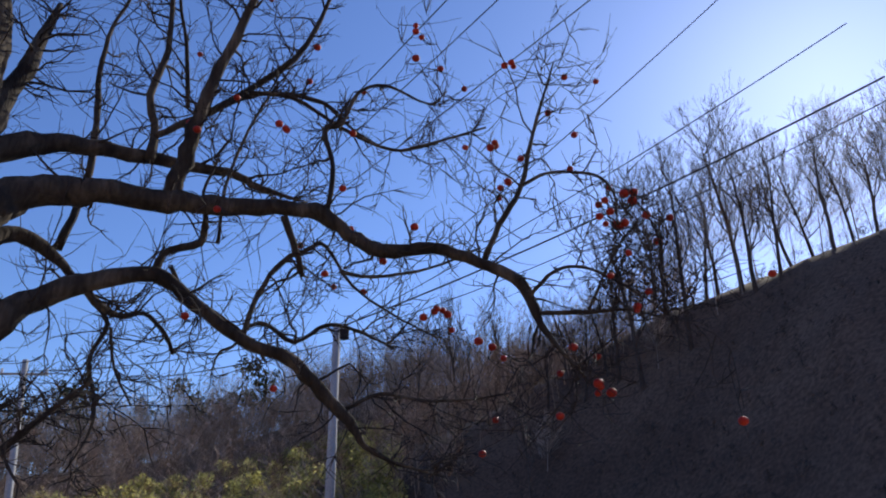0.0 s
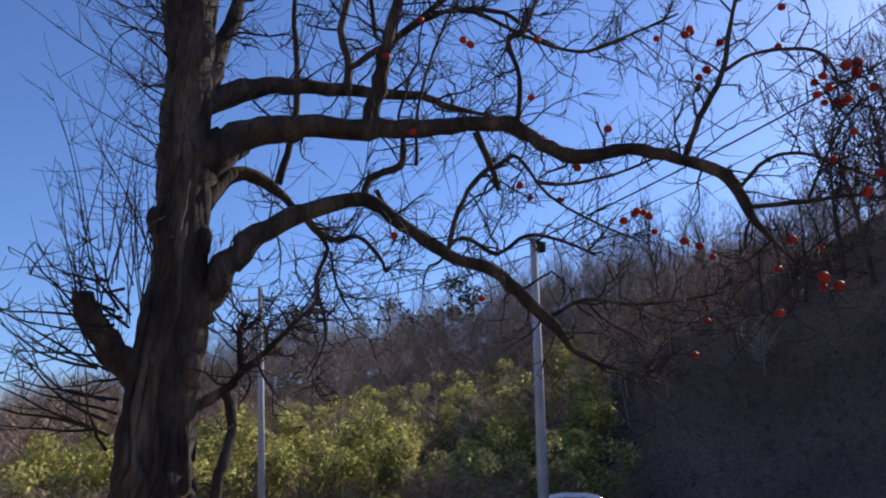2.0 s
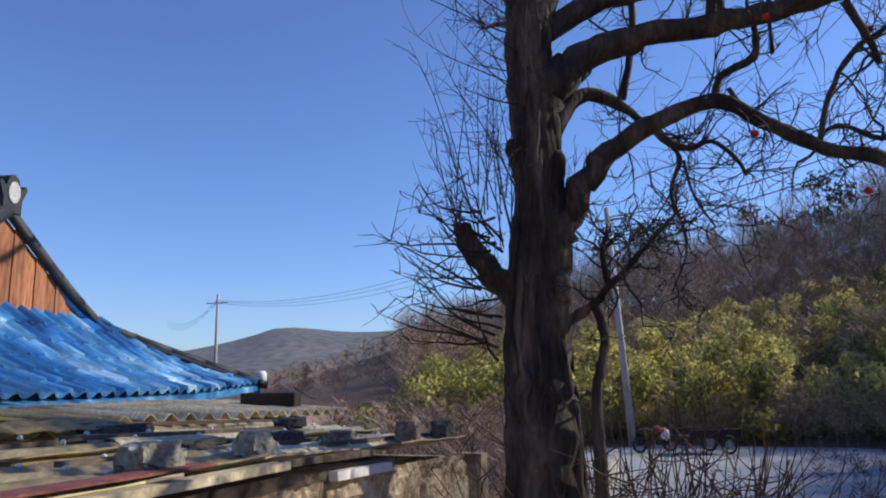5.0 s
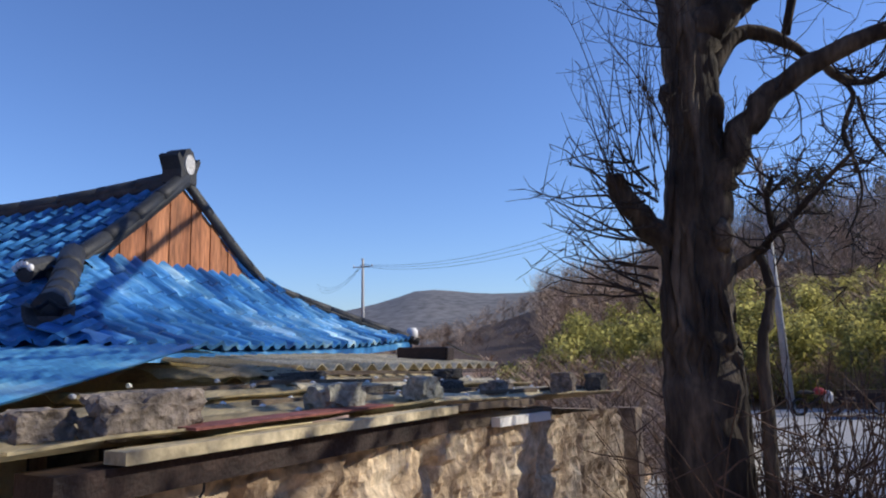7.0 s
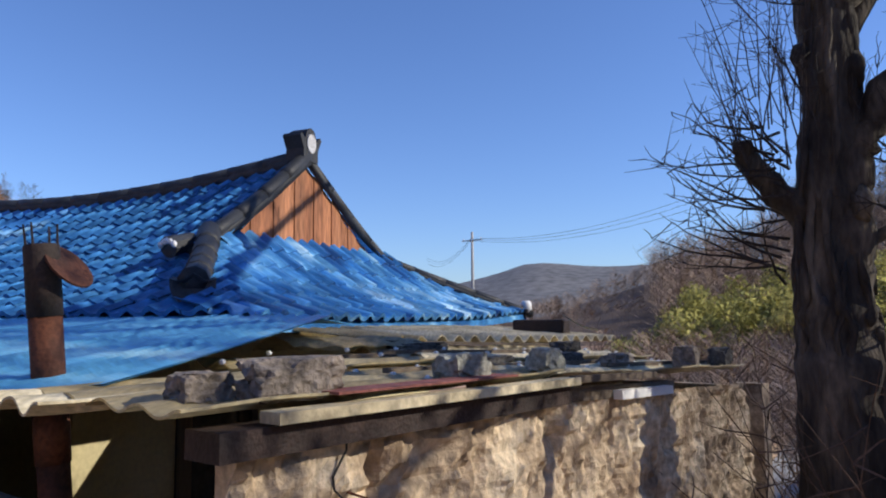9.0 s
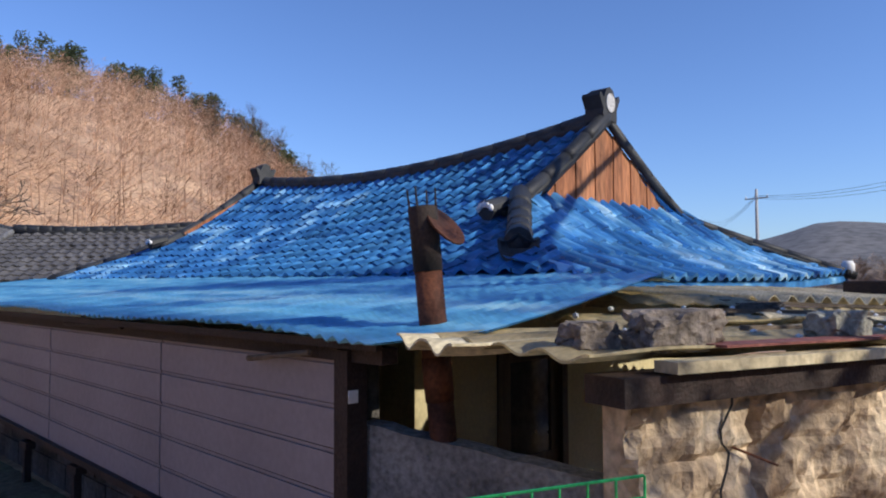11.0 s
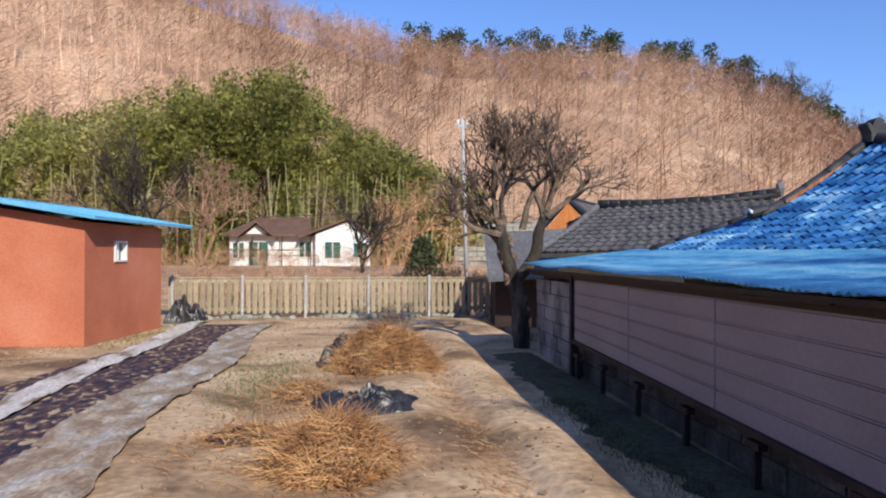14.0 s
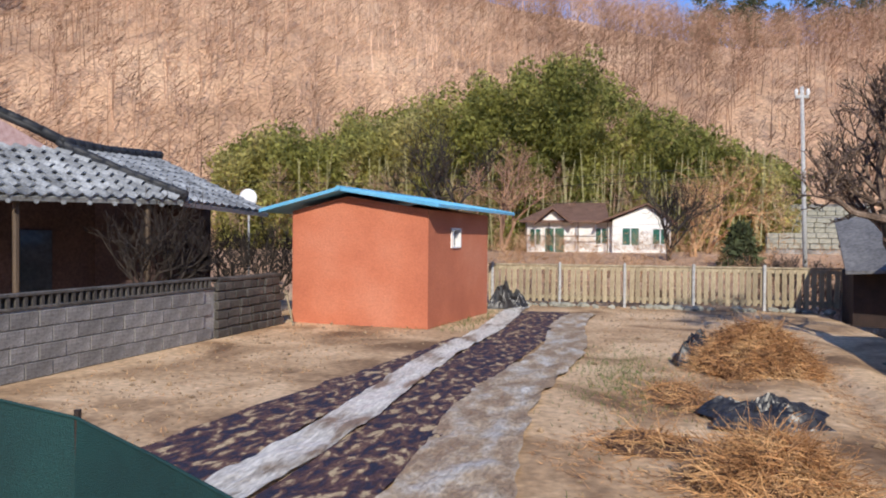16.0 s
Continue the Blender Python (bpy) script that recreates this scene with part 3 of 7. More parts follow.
# tiles: the near ones singly, the rest as one part
TW, TL = 0.19, 0.255
tile_shape = s_tile(TW * 1.02, TL * 1.12)
tile_me = tile_shape.mesh("tile", M_BLUE, False)
rest = Shape()
count = 0
rng = random.Random(5)
rows_n = int(3.25 / TL)
for j in range(rows_n + 1):
    t0, t1 = j / (rows_n + 1), (j + 1) / (rows_n + 1)
    n_col = int((A1 - A0) / TW)
    for i in range(n_col):
        a = A0 + (i + 0.5) * TW
        if (t0 + t1) / 2 > hip_t(a) + 0.02:
            continue
        o, o2 = west(a, t0), west(a, t1)
        v = (o2 - o).normalized()
        u = (west(a - TW / 2, t0) - west(a + TW / 2, t0)).normalized()
        nrm = u.cross(v).normalized()
        m = frame_m(o + nrm * (0.012 + 0.008 * rng.random()) + u * rng.uniform(-0.012, 0.012) - v * 0.02 * (j % 2), u, v, nrm) @ pose(0, 0, 0, rng.uniform(-1, 1), rng.uniform(-1.5, 1.5), rng.uniform(-2.5, 2.5))
        if a < 7.6 and count < 290:
            ob = new("tile", tile_me)
            ob.parent = roof
            ob.matrix_basis = m
            count += 1
        else:
            bake(rest, tile_shape, m)
south_tiles = Shape()
for j in range(6):
    t0, t1 = j / 6, (j + 1) / 6
    for i in range(31):
        c = EAVE_C + 0.1 + i * TW
        if c < EAVE_C + 1.45 * t0 + 0.05 or c > cr - 1.74 * t0 - 0.05:
            continue
        o, o2 = south(c, t0), south(c, t1)
        v = (o2 - o).normalized()
        u = (south(c + 0.1, t0) - south(c - 0.1, t0)).normalized()
        nrm = u.cross(v).normalized()
        bake(south_tiles, tile_shape, frame_m(o + nrm * (0.015 + 0.008 * rng.random()), u, v, nrm) @ pose(0, 0, 0, rng.uniform(-1, 1), rng.uniform(-2, 2), rng.uniform(-2, 2)))
M_BLUEREST = mat("blue_painted_tile_rest", [(0.014, 0.07, 0.22), (0.04, 0.17, 0.42), (0.24, 0.46, 0.66)], 2.6, 0.34, 0.15, fine=9, contrast=(0.36, 0.70), mottle=0.22)
island(M_BLUEREST, 0.25)
tagged(part("roof_tiles", rest, M_BLUEREST, roof), kind="stuff")
M_BLUEWORN = island(mat("streaked_blue_tile", [(0.012, 0.06, 0.20), (0.03, 0.15, 0.40), (0.10, 0.30, 0.56), (0.45, 0.66, 0.80)], 1.5, 0.36, 0.2, fine=10, stretch=(2.2, 0.55, 1), contrast=(0.36, 0.66), mottle=0.25), 0.3)
tagged(part("roof_tiles", south_tiles, M_BLUEWORN, roof, "blue tiles with worn pale streaks"), kind="stuff")


def ridge_line(pts, r=0.085, n_sub=3, name="ridge"):
    """A run of overlapping half-round ridge tiles on a low bed."""
    s = Shape()
    bed = Shape()
    P = [Vector(p) for p in pts]
    bed.tube([(*p, r * 0.95) for p in P], 6)
    for i in range(len(P) - 1):
        k = max(1, int((P[i + 1] - P[i]).length / 0.24))
        for q in range(k):
            a, b = P[i].lerp(P[i + 1], q / k), P[i].lerp(P[i + 1], (q + 1) / k)
            b = b + (b - a) * 0.12
            up = Vector((0, 0, r * 0.55))
            s.tube([(*(a + up), r * 0.93), (*(a.lerp(b, 0.8) + up), r * 0.97), (*(b + up), r * 1.02)], 9)
    bake(s, bed, Matrix())
    return s


main_ridge = [west(G0 - 0.08 + (G1 - G0 + 0.16) * i / 14, 1.0) + Vector((0, 0, 0.05)) for i in range(15)]
ridge = part("ridge", ridge_line(main_ridge, 0.078), M_DARKTILE, house, "dark glazed ridge tiles", smooth=True)
for a_end, sgn in ((G0 - 0.05, -1), (G1 + 0.05, 1)):
    o = west(a_end, 1.0)
    fin = Shape()
    mtx = frame_m(o + Vector((0, 0, 0.02)), ACR, Vector((0, 0, 1)), AX * sgn)
    fin.prism([(-0.12, 0), (0.12, 0), (0.12, 0.12), (0.18, 0.24), (0.16, 0.27), (0.10, 0.22), (0.06, 0.31), (0, 0.34), (-0.06, 0.31), (-0.10, 0.22), (-0.16, 0.27), (-0.18, 0.24), (-0.12, 0.12)], -0.16, 0.05, mtx)
    f = part("finial", fin, M_DARKTILE, house)
    disc = Shape().prism([(0.075 * math.cos(k * math.pi / 10), 0.18 + 0.095 * math.sin(k * math.pi / 10)) for k in range(20)], 0.05, 0.062, mtx)
    part("disc", disc, mat("pale_disc", [(0.42, 0.42, 0.43), (0.55, 0.55, 0.55)], 4, 0.6), f, "pale grey round end tile")
    # sloping ridges down the gable and out along the hips
    for fn, cc in ((west, -1), (east_side, 1)):
        run = [fn(a_end, 1 - 0.60 * i / 5) + Vector((0, 0, 0.05)) for i in range(6)]
        part("gable_ridge", ridge_line(run, 0.07 if fn is west else 0.045), M_DARKTILE, house, smooth=True)
        a_c = A0 if sgn < 0 else A1
        g = G0 if sgn < 0 else G1
        reach = 0.80 if fn is west and sgn < 0 else 1.0
        run = [fn(g + (a_c - g) * i / 5, 0.54 * (1 - i / 5)) + Vector((0, 0, 0.04)) for i in range(6)]
        if reach < 1:
            run = [fn(g - 0.04, 0.50).lerp(hp(3.54, 2.09, 1.715), i / 5) + Vector((0, 0, 0.07 - 0.06 * math.sin(math.pi * i / 5))) for i in range(6)]
        part("hip_ridge", ridge_line(run, 0.098 if reach < 1 else 0.05), M_DARKTILE, house, smooth=True)
        tip = run[-1]
        dv = (run[-1] - run[-2]).normalized()
        sd = dv.cross(Vector((0, 0, 1))).normalized()
        ks = 1.0 if reach < 1 else 0.55
        mtx = frame_m(tip + dv * 0.03 + Vector((0, 0, 0.02)), sd, Vector((0, 0, 1)), dv)
        bowl = [(0, 0.10), (0.035, 0.075), (0.07, 0.05), (0.10, 0.045), (0.14, 0.06), (0.135, 0.0), (0.115, -0.05), (0.08, -0.09), (0.03, -0.105)]
        bowl = bowl + [(-x, y) for x, y in bowl[:0:-1]]
        cap = Shape()
        nb_ = len(bowl)
        vs = [mtx @ Vector((x * f * ks, y * f * ks, d)) for f, d in ((0.9, -0.09), (1.0, 0.035), (0.86, 0.03), (0.5, -0.005)) for x, y in bowl]
        cap.add(vs, [(k * nb_ + i, k * nb_ + (i + 1) % nb_, (k + 1) * nb_ + (i + 1) % nb_, (k + 1) * nb_ + i) for k in range(3) for i in range(nb_)] + [tuple(range(nb_))[::-1], tuple(range(3 * nb_, 4 * nb_))])
        part("ridge_end_tile", cap, M_DARKTILE, house)
        if fn is east_side and sgn < 0:
            part("mortar_plug", Shape().tube([(*(tip + Vector((0, 0, 0.02))), 0.075), (*(tip + Vector((0, 0, 0.13))), 0.075), (*(tip + Vector((0, 0, 0.17))), 0.05)], 10), M_WHITE, house, "pale mortar lump on the hip end", smooth=True)
        q0 = fn(a_end, 0.42) + Vector((0, 0, 0.14))
        q1 = fn(a_end, 0.33) + Vector((0, 0, 0.19))
        e1 = (q1 - q0).normalized()
        part("ridge_end_tile", Shape().tube([(*q0, 0.07), (*q1, 0.085)], 10), M_DARKTILE, house)
        plug = Shape()
        for k in range(5):
            w_ = (k - 2) * 0.034
            sd1 = e1.cross(Vector((0, 0, 1))).normalized()
            plug.blob(q1 + e1 * 0.012 + sd1 * w_ + Vector((0, 0, 0.055 - 7 * w_ * w_)), (0.022, 0.022, 0.028), random.Random(k), 0.25, 2)
        part("mortar_plug", plug, M_WHITE, house, "white mortar along the ridge end", smooth=True)

# gable boards
for a_g, sgn in ((G0, -1), (G1, 1)):
    gb = part("gable", Shape().box((0, 0, 0), (0.02, 0.02, 0.02), 0, Matrix.Translation(hp(a_g - sgn * 0.1, RIDGE_C, 2.6))), M_GABLE, house, "stained timber gable boards")
    nb = 16
    for i in range(nb):
        c0 = RIDGE_C - 1.30 + 2.6 * i / nb
        c1 = c0 + 2.6 / nb - 0.0025
        top = lambda c: 2.33 + 0.80 * (1 - abs(c - RIDGE_C) / 1.30)
        zz = (2.30, 2.30, max(2.32, top(c1)), max(2.32, top(c0)))
        if c0 < RIDGE_C < c1:
            zz = (2.30, 2.30, 3.12, 3.12)
        b = Shape()
        dep = 0.012 * (i % 2)
        fr, bk = a_g + sgn * (0.02 + dep), a_g - sgn * 0.02
        vs = [hp(fr, c, z) for c, z in zip((c0, c1, c1, c0), zz)] + [hp(bk, c, z) for c, z in zip((c0, c1, c1, c0), zz)]
        b.add(vs, [(0, 1, 2, 3), (7, 6, 5, 4), (0, 4, 5, 1), (1, 5, 6, 2), (2, 6, 7, 3), (3, 7, 4, 0)])
        ob = part("board", b, M_GABLE, gb)

# body of the house
for c0, c1, a0, a1 in ((1.95, 2.85, 4.40, 4.52), (3.80, 7.3, 4.40, 4.52), (2.85, 3.80, 4.40, 4.52), (1.95, 7.3, 11.0, 11.15), (1.95, 2.07, 4.52, 11.0), (7.18, 7.3, 4.52, 11.0)):
    vs = [hp(a, c, z) for z in ((-0.95, 1.62) if c0 != 2.85 else (1.06, 1.62)) for a, c in ((a0, c0), (a0, c1), (a1, c1), (a1, c0))]
    part("wall", Shape().add(vs, [(3, 2, 1, 0), (4, 5, 6, 7), (0, 1, 5, 4), (1, 2, 6, 5), (2, 3, 7, 6), (3, 0, 4, 7)]), M_CREAM, house, "cream plastered wall")


def hbox(a0, a1, c0, c1, z0, z1):
    vs = [hp(a, c, z) for z in (z0, z1) for a, c in ((a0, c0), (a0, c1), (a1, c1), (a1, c0))]
    return Shape().add(vs, [(3, 2, 1, 0), (4, 5, 6, 7), (0, 1, 5, 4), (1, 2, 6, 5), (2, 3, 7, 6), (3, 0, 4, 7)])


# lean-to along the field: corrugated blue sheet, siding panels on a steel frame, block footing
leanto = thing("lean_to", "lean-to shed of lilac-grey siding under a blue corrugated sheet roof", "shed", hp(7, 0.5, 0.0))
corr = Shape()
na_c = 260
vs, fs = [], []
for d in (0.0, 0.006):
    for q in range(7):
        t = q / 6
        for i in range(na_c + 1):
            c = 0.02 + (1.91 - 0.02) * t
            a_s = 2.535 - 0.27 * float(ease(c / 0.35)) + 0.16 * max(0.0, (c - 0.5) / 1.5) ** 1.5
            a = a_s + (13.0 - a_s) * i / na_c
            near = ease((3.6 - a) / 1.2)
            z = 1.375 + 0.045 * (a - 2.4) / 10 + (1.615 - 1.375) * t + 0.013 * math.sin(i / na_c * 10.55 / 0.075 * 2 * math.pi) - d + 0.012 * math.sin(a * 2.1) * (1 - t)
            vs.append(hp(a, c, z - 0.02 * near * (1 - t)))
n1 = na_c + 1
for q in range(6):
    for i in range(na_c):
        fs.append((q * n1 + i, q * n1 + i + 1, (q + 1) * n1 + i + 1, (q + 1) * n1 + i))
fs += [tuple(7 * n1 + i for i in f[::-1]) for f in fs]
fs += [(i + 1, i, 7 * n1 + i, 7 * n1 + i + 1) for i in range(na_c)]
corr.add(vs, fs)
part("roof", corr, M_SHEET, leanto, "blue painted corrugated roof sheet", smooth=True)
tri_s = Shape()
vs = [hp(a, c, z + dz) for dz in (0, 0.006) for a, c, z in ((2.40, 1.88, 1.585), (2.43, 2.12, 1.565), (3.28, 2.35, 1.585), (3.28, 1.88, 1.61))]
tri_s.add(vs, [(3, 2, 1, 0), (4, 5, 6, 7)] + [(k, (k + 1) % 4, 4 + (k + 1) % 4, 4 + k) for k in range(4)])
part("roof_apron", tri_s, M_SHEET, leanto, "blue painted sheet under the tiled eave")
part("eave_board", hbox(2.55, 12.9, 0.05, 0.08, 1.315, 1.350), M_DARKSTEEL, leanto, "dark brown eave rail")
# dark strip added as the eave's shade along the siding top
part("eave_shade_strip", hbox(2.6, 12.8, 0.12, 0.20, 1.255, 1.32), M_DARKSTEEL, leanto)
joints = [2.88, 4.53, 6.42, 8.3, 10.3]
for i in range(len(joints) - 1):
    a0, a1 = joints[i] + 0.008, joints[i + 1] - 0.008
    z0, z1 = 0.39, 1.26
    panel = None
    k = 5
    for q in range(k):
        lo = lambda a, f: (0.305 + 0.0185 * a) * (1 - f) + z1 * f
        s = Shape()
        for c0, c1, f0, f1 in ((0.135, 0.165, q / k, (q + 1) / k - 0.028), (0.140, 0.165, (q + 1) / k - 0.020, (q + 1) / k - 0.007), (0.147, 0.163, q / k, (q + 1) / k)):
            vs = [hp(a, c, lo(a, f)) for f in (f0, f1) for a, c in ((a0, c0), (a0, c1), (a1, c1), (a1, c0))]
            s.add(vs, [(3, 2, 1, 0), (4, 5, 6, 7), (0, 1, 5, 4), (1, 2, 6, 5), (2, 3, 7, 6), (3, 0, 4, 7)])
        if panel is None:
            panel = part("siding_panel", s, M_PANEL, leanto)
        else:
            ob = part("siding_strip", s, M_PANEL, panel)
sr = Shape().add([hp(a, c, 0.26 + 0.0185 * a + dz) for dz in (0, 0.042) for a, c in ((2.8, 0.10), (2.8, 0.18), (10.4, 0.18), (10.4, 0.10))], [(3, 2, 1, 0), (4, 5, 6, 7), (0, 1, 5, 4), (1, 2, 6, 5), (2, 3, 7, 6), (3, 0, 4, 7)])
part("sill_rail", sr, M_DARKSTEEL, leanto, "dark brown steel sill rail")
part("corner_post", hbox(2.785, 2.87, 0.10, 0.20, -0.35, 1.30), M_DARKSTEEL, leanto, "dark brown corner post")
part("far_post", hbox(10.32, 10.42, 0.10, 0.2, 0.0, 1.30), M_DARKSTEEL, leanto)
for a in (3.6, 4.7, 5.8, 6.9, 8.0, 9.1, 10.1):
    leg = hbox(a, a + 0.05, 0.11, 0.16, -0.02, 0.34)
    bake(leg, hbox(a - 0.06, a + 0.11, 0.10, 0.17, 0.29, 0.34), Matrix())
    part("leg", leg, M_DARKSTEEL, leanto)
foot = part("footing", hbox(2.9, 12.7, 0.30, 0.36, -0.1, 1.3), M_DARKBLOCK, leanto, "dark mossy block footing")
rng = random.Random(8)
for row in range(2):
    for i in range(19):
        a = 2.92 + i * 0.40 + 0.2 * (row % 2)
        ob = part("block", hbox(a, a + 0.388, 0.285 + rng.uniform(-0.004, 0.004), 0.31, 0.0 + row * 0.20, 0.188 + row * 0.20), M_DARKBLOCK, foot)
for row in range(6):
    for i in range(6):
        a = 10.46 + i * 0.40 + 0.2 * (row % 2)
        ob = part("block", hbox(a, min(a + 0.388, 12.75), 0.20 + rng.uniform(-0.012, 0.012), 0.30, row * 0.2, 0.188 + row * 0.2), M_BLOCK, foot)

# rusty stove pipe through the lean-to roof
pipe = thing("stove_pipe", "leaning rusty iron stove pipe with a tilted round lid", "chimney", (1.94, 2.39, -0.9))
PR, PB = Vector((0.675, -0.737, 0)), Vector((-0.737, -0.675, 0))


def pp(z, k=0.0):
    """The leaning pipe's axis at height z."""
    p = Vector((1.785, 2.56, 0)) + PR * (0.087 * (1.455 - z) + k)
    return Vector((p.x, p.y, z))


M_SOOT = mat("sooty_iron", [(0.014, 0.011, 0.010), (0.035, 0.022, 0.018), (0.07, 0.032, 0.022)], 5, 0.8, 0.2)
part("pipe", Shape().tube([(*pp(-0.9), 0.054), (*pp(0.5), 0.054), (*pp(1.16), 0.054)], 18), M_RUST, pipe, smooth=True)
part("pipe_joint", Shape().tube([(*pp(1.10), 0.058), (*pp(1.20), 0.060), (*pp(1.27), 0.060)], 18), M_RUST, pipe, smooth=True)
part("flue", Shape().tube([(*pp(1.24), 0.056), (*pp(1.62), 0.056)], 18), M_RUST, pipe, smooth=True)
part("flue_top", Shape().tube([(*pp(1.61), 0.059), (*pp(1.86), 0.060), (*pp(1.868), 0.056)], 18), M_SOOT, pipe, "sooty black pipe mouth", smooth=True)
ln_ = (PR * 0.64 + Vector((0, 0, 0.64)) + PB * 0.42).normalized()
lu = ln_.cross(PB).normalized()
part("lid", Shape().prism([(0.098 * math.cos(k * math.pi / 14), 0.098 * math.sin(k * math.pi / 14)) for k in range(28)], -0.004, 0.004, frame_m(pp(1.79, 0.085), lu, ln_.cross(lu), ln_)), M_RUST, pipe, "round rusty lid hanging open")
for k in range(4):
    a = k * 1.57 + 0.4
    o = Vector((0.055 * math.cos(a), 0.055 * math.sin(a), 0))
    part("prong", Shape().tube([(*(pp(1.84) + o), 0.005), (*(pp(1.94) + o * 1.1), 0.0035)], 5), M_SOOT, pipe)

# ---- outbuilding with the earth wall and stone-weighted sheets ----
out = thing("outbuilding", "low outbuilding with a crumbling earth-rendered wall and fibre-cement roof", "outbuilding", (3, 1.5, -0.9))
W0, W1 = Vector((1.50, 1.56, 0)), Vector((4.72, 0.62, 0))
WD = (W1 - W0).normalized()
WN = Vector((WD.y, -WD.x, 0))  # towards the camera


def wp(u, d, z):
    """u metres along the earth wall, d metres back from its face."""
    p = W0 + WD * u - WN * d
    return Vector((p.x, p.y, z))


def droop(u):
    """How far the old roof and wall have sunk towards the tree."""
    return -0.012 * min(u, 1.75) - 0.04 * max(0.0, u - 1.75)


def wbox(u0, u1, d0, d1, z0, z1, c=0.0):
    vs = [wp(u, d, z + (droop(u) if z > 0 else 0)) for z in (z0, z1) for u, d in ((u0, d0), (u1, d0), (u1, d1), (u0, d1))]
    return Shape().add(vs, [(3, 2, 1, 0), (4, 5, 6, 7), (0, 1, 5, 4), (1, 2, 6, 5), (2, 3, 7, 6), (3, 0, 4, 7)])


# the rough wall: a relief sheet with a thickness
ws = Shape()
nu, nz = 190, 84
vs = []
for j in range(nz + 1):
    for i in range(nu + 1):
        u = 4.72 * i / nu
        z = -0.9 + (2.12 + droop(u)) * j / nz
        q = Vector((u * 1.6, z * 1.6, 0.3))
        course = abs(((z + 0.4) / 0.24) % 1 - 0.5) * 2
        d = 0.05 * noise.noise(q * 1.3) + 0.045 * abs(noise.noise(q * 7)) + 0.06 * max(0.0, noise.noise(q * 6 + Vector((7, 3, 0))) - 0.30) * (1.6 if z > 0.75 else 0.7) + 0.035 * noise.noise(q * 4) + 0.02 * noise.noise(q * 11) + 0.02 * max(0, course - 0.8) * 4 * (noise.noise(q * 2) > -0.05)
        crack = abs(noise.noise(Vector((u * 1.7, z * 0.9, 4.0))))
        d += 0.05 * max(0, 0.05 - crack) / 0.05
        vs.append(wp(u + (0.05 + 0.07 * noise.noise(Vector((0, z * 7, 1))) if i < 2 else 0), d, z))
n1 = nu + 1
fs = [(j * n1 + i, j * n1 + i + 1, (j + 1) * n1 + i + 1, (j + 1) * n1 + i) for j in range(nz) for i in range(nu)]
ws.add(vs, fs)
bake(ws, wbox(0.12, 4.70, 0.10, 0.22, -0.9, 1.19), Matrix())
part("wall", ws, M_EARTH, out, "crumbling tan earth render over blocks")
part("beam", wbox(-0.06, 1.8, -0.055, 0.10, 1.225, 1.305), M_DARKSTEEL, out, "dark timber wall plate")
part("beam", wbox(1.8, 3.2, 0.0, 0.10, 1.222, 1.285), M_TIMBER, out, "grey weathered wall plate")
part("board", wbox(2.35, 3.05, -0.05, 0.0, 1.215, 1.262), M_WALLWHITE, out, "pale painted board end")
part("return_wall", wbox(4.60, 4.72, 0.2, 2.6, -0.9, 1.2), M_EARTH, out)
part("pier", wbox(5.02, 5.22, -0.02, 0.2, -0.9, 1.2), M_EARTH, out, "broken earth pier beside the tree")


def wave_sheet(u0, u1, d0, d1, z_front, z_back, lam=0.19, amp=0.026, tilt=0.0, twist=0.0, n=14):
    """A corrugated sheet whose waves run back from the wall."""
    s = Shape()
    nu = int((u1 - u0) / lam * n)
    vs = []
    for t in (0.0, 0.008):
        for q in range(5):
            f = q / 4
            for i in range(nu + 1):
                u = u0 + (u1 - u0) * i / nu
                z = z_front + (z_back - z_front) * f + droop(u) * 0.6 + amp * math.sin(u / lam * 2 * math.pi) + tilt * (u - u0) + twist * (u - u0) * f
                vs.append(wp(u, d0 + (d1 - d0) * f, z + t))
    k, n1 = 5 * (nu + 1), nu + 1
    fs = [(q * n1 + i, (q + 1) * n1 + i, (q + 1) * n1 + i + 1, q * n1 + i + 1) for q in range(4) for i in range(nu)]
    top = [tuple(k + i for i in f[::-1]) for f in fs]
    fr = [(i, i + 1, k + i + 1, k + i) for i in range(nu)]
    return s.add(vs, fs + top + fr)


def front_sheet(u0, u1, d0, d1, z0, z1, w):
    """A long sheet lying along the wall, its front lip folded down."""
    s = Shape()
    n = 40
    vs = []
    for t in (0, 0.008):
        for q, f in enumerate(k / 48 for k in range(49)):
            for i in range(n + 1):
                u = u0 + (u1 - u0) * i / n
                z = z0 + (z1 - z0) * f + droop(u) + w * math.cos(f * 2 * math.pi * max(1, round((d1 - d0) / 0.21))) + 0.004 * math.sin(u * 4.1 + q * 0.5) + 0.003 * math.sin(u * 11)
                vs.append(wp(u, d0 + (d1 - d0) * f, z + t))
    k, n1 = 49 * (n + 1), n + 1
    fs = [(q * n1 + i, (q + 1) * n1 + i, (q + 1) * n1 + i + 1, q * n1 + i + 1) for q in range(48) for i in range(n)]
    ends = [(q * n1, (q + 1) * n1, k + (q + 1) * n1, k + q * n1) for q in range(48)]
    return s.add(vs, fs + ends + [tuple(k + i for i in f[::-1]) for f in fs] + [(i, i + 1, k + i + 1, k + i) for i in range(n)])


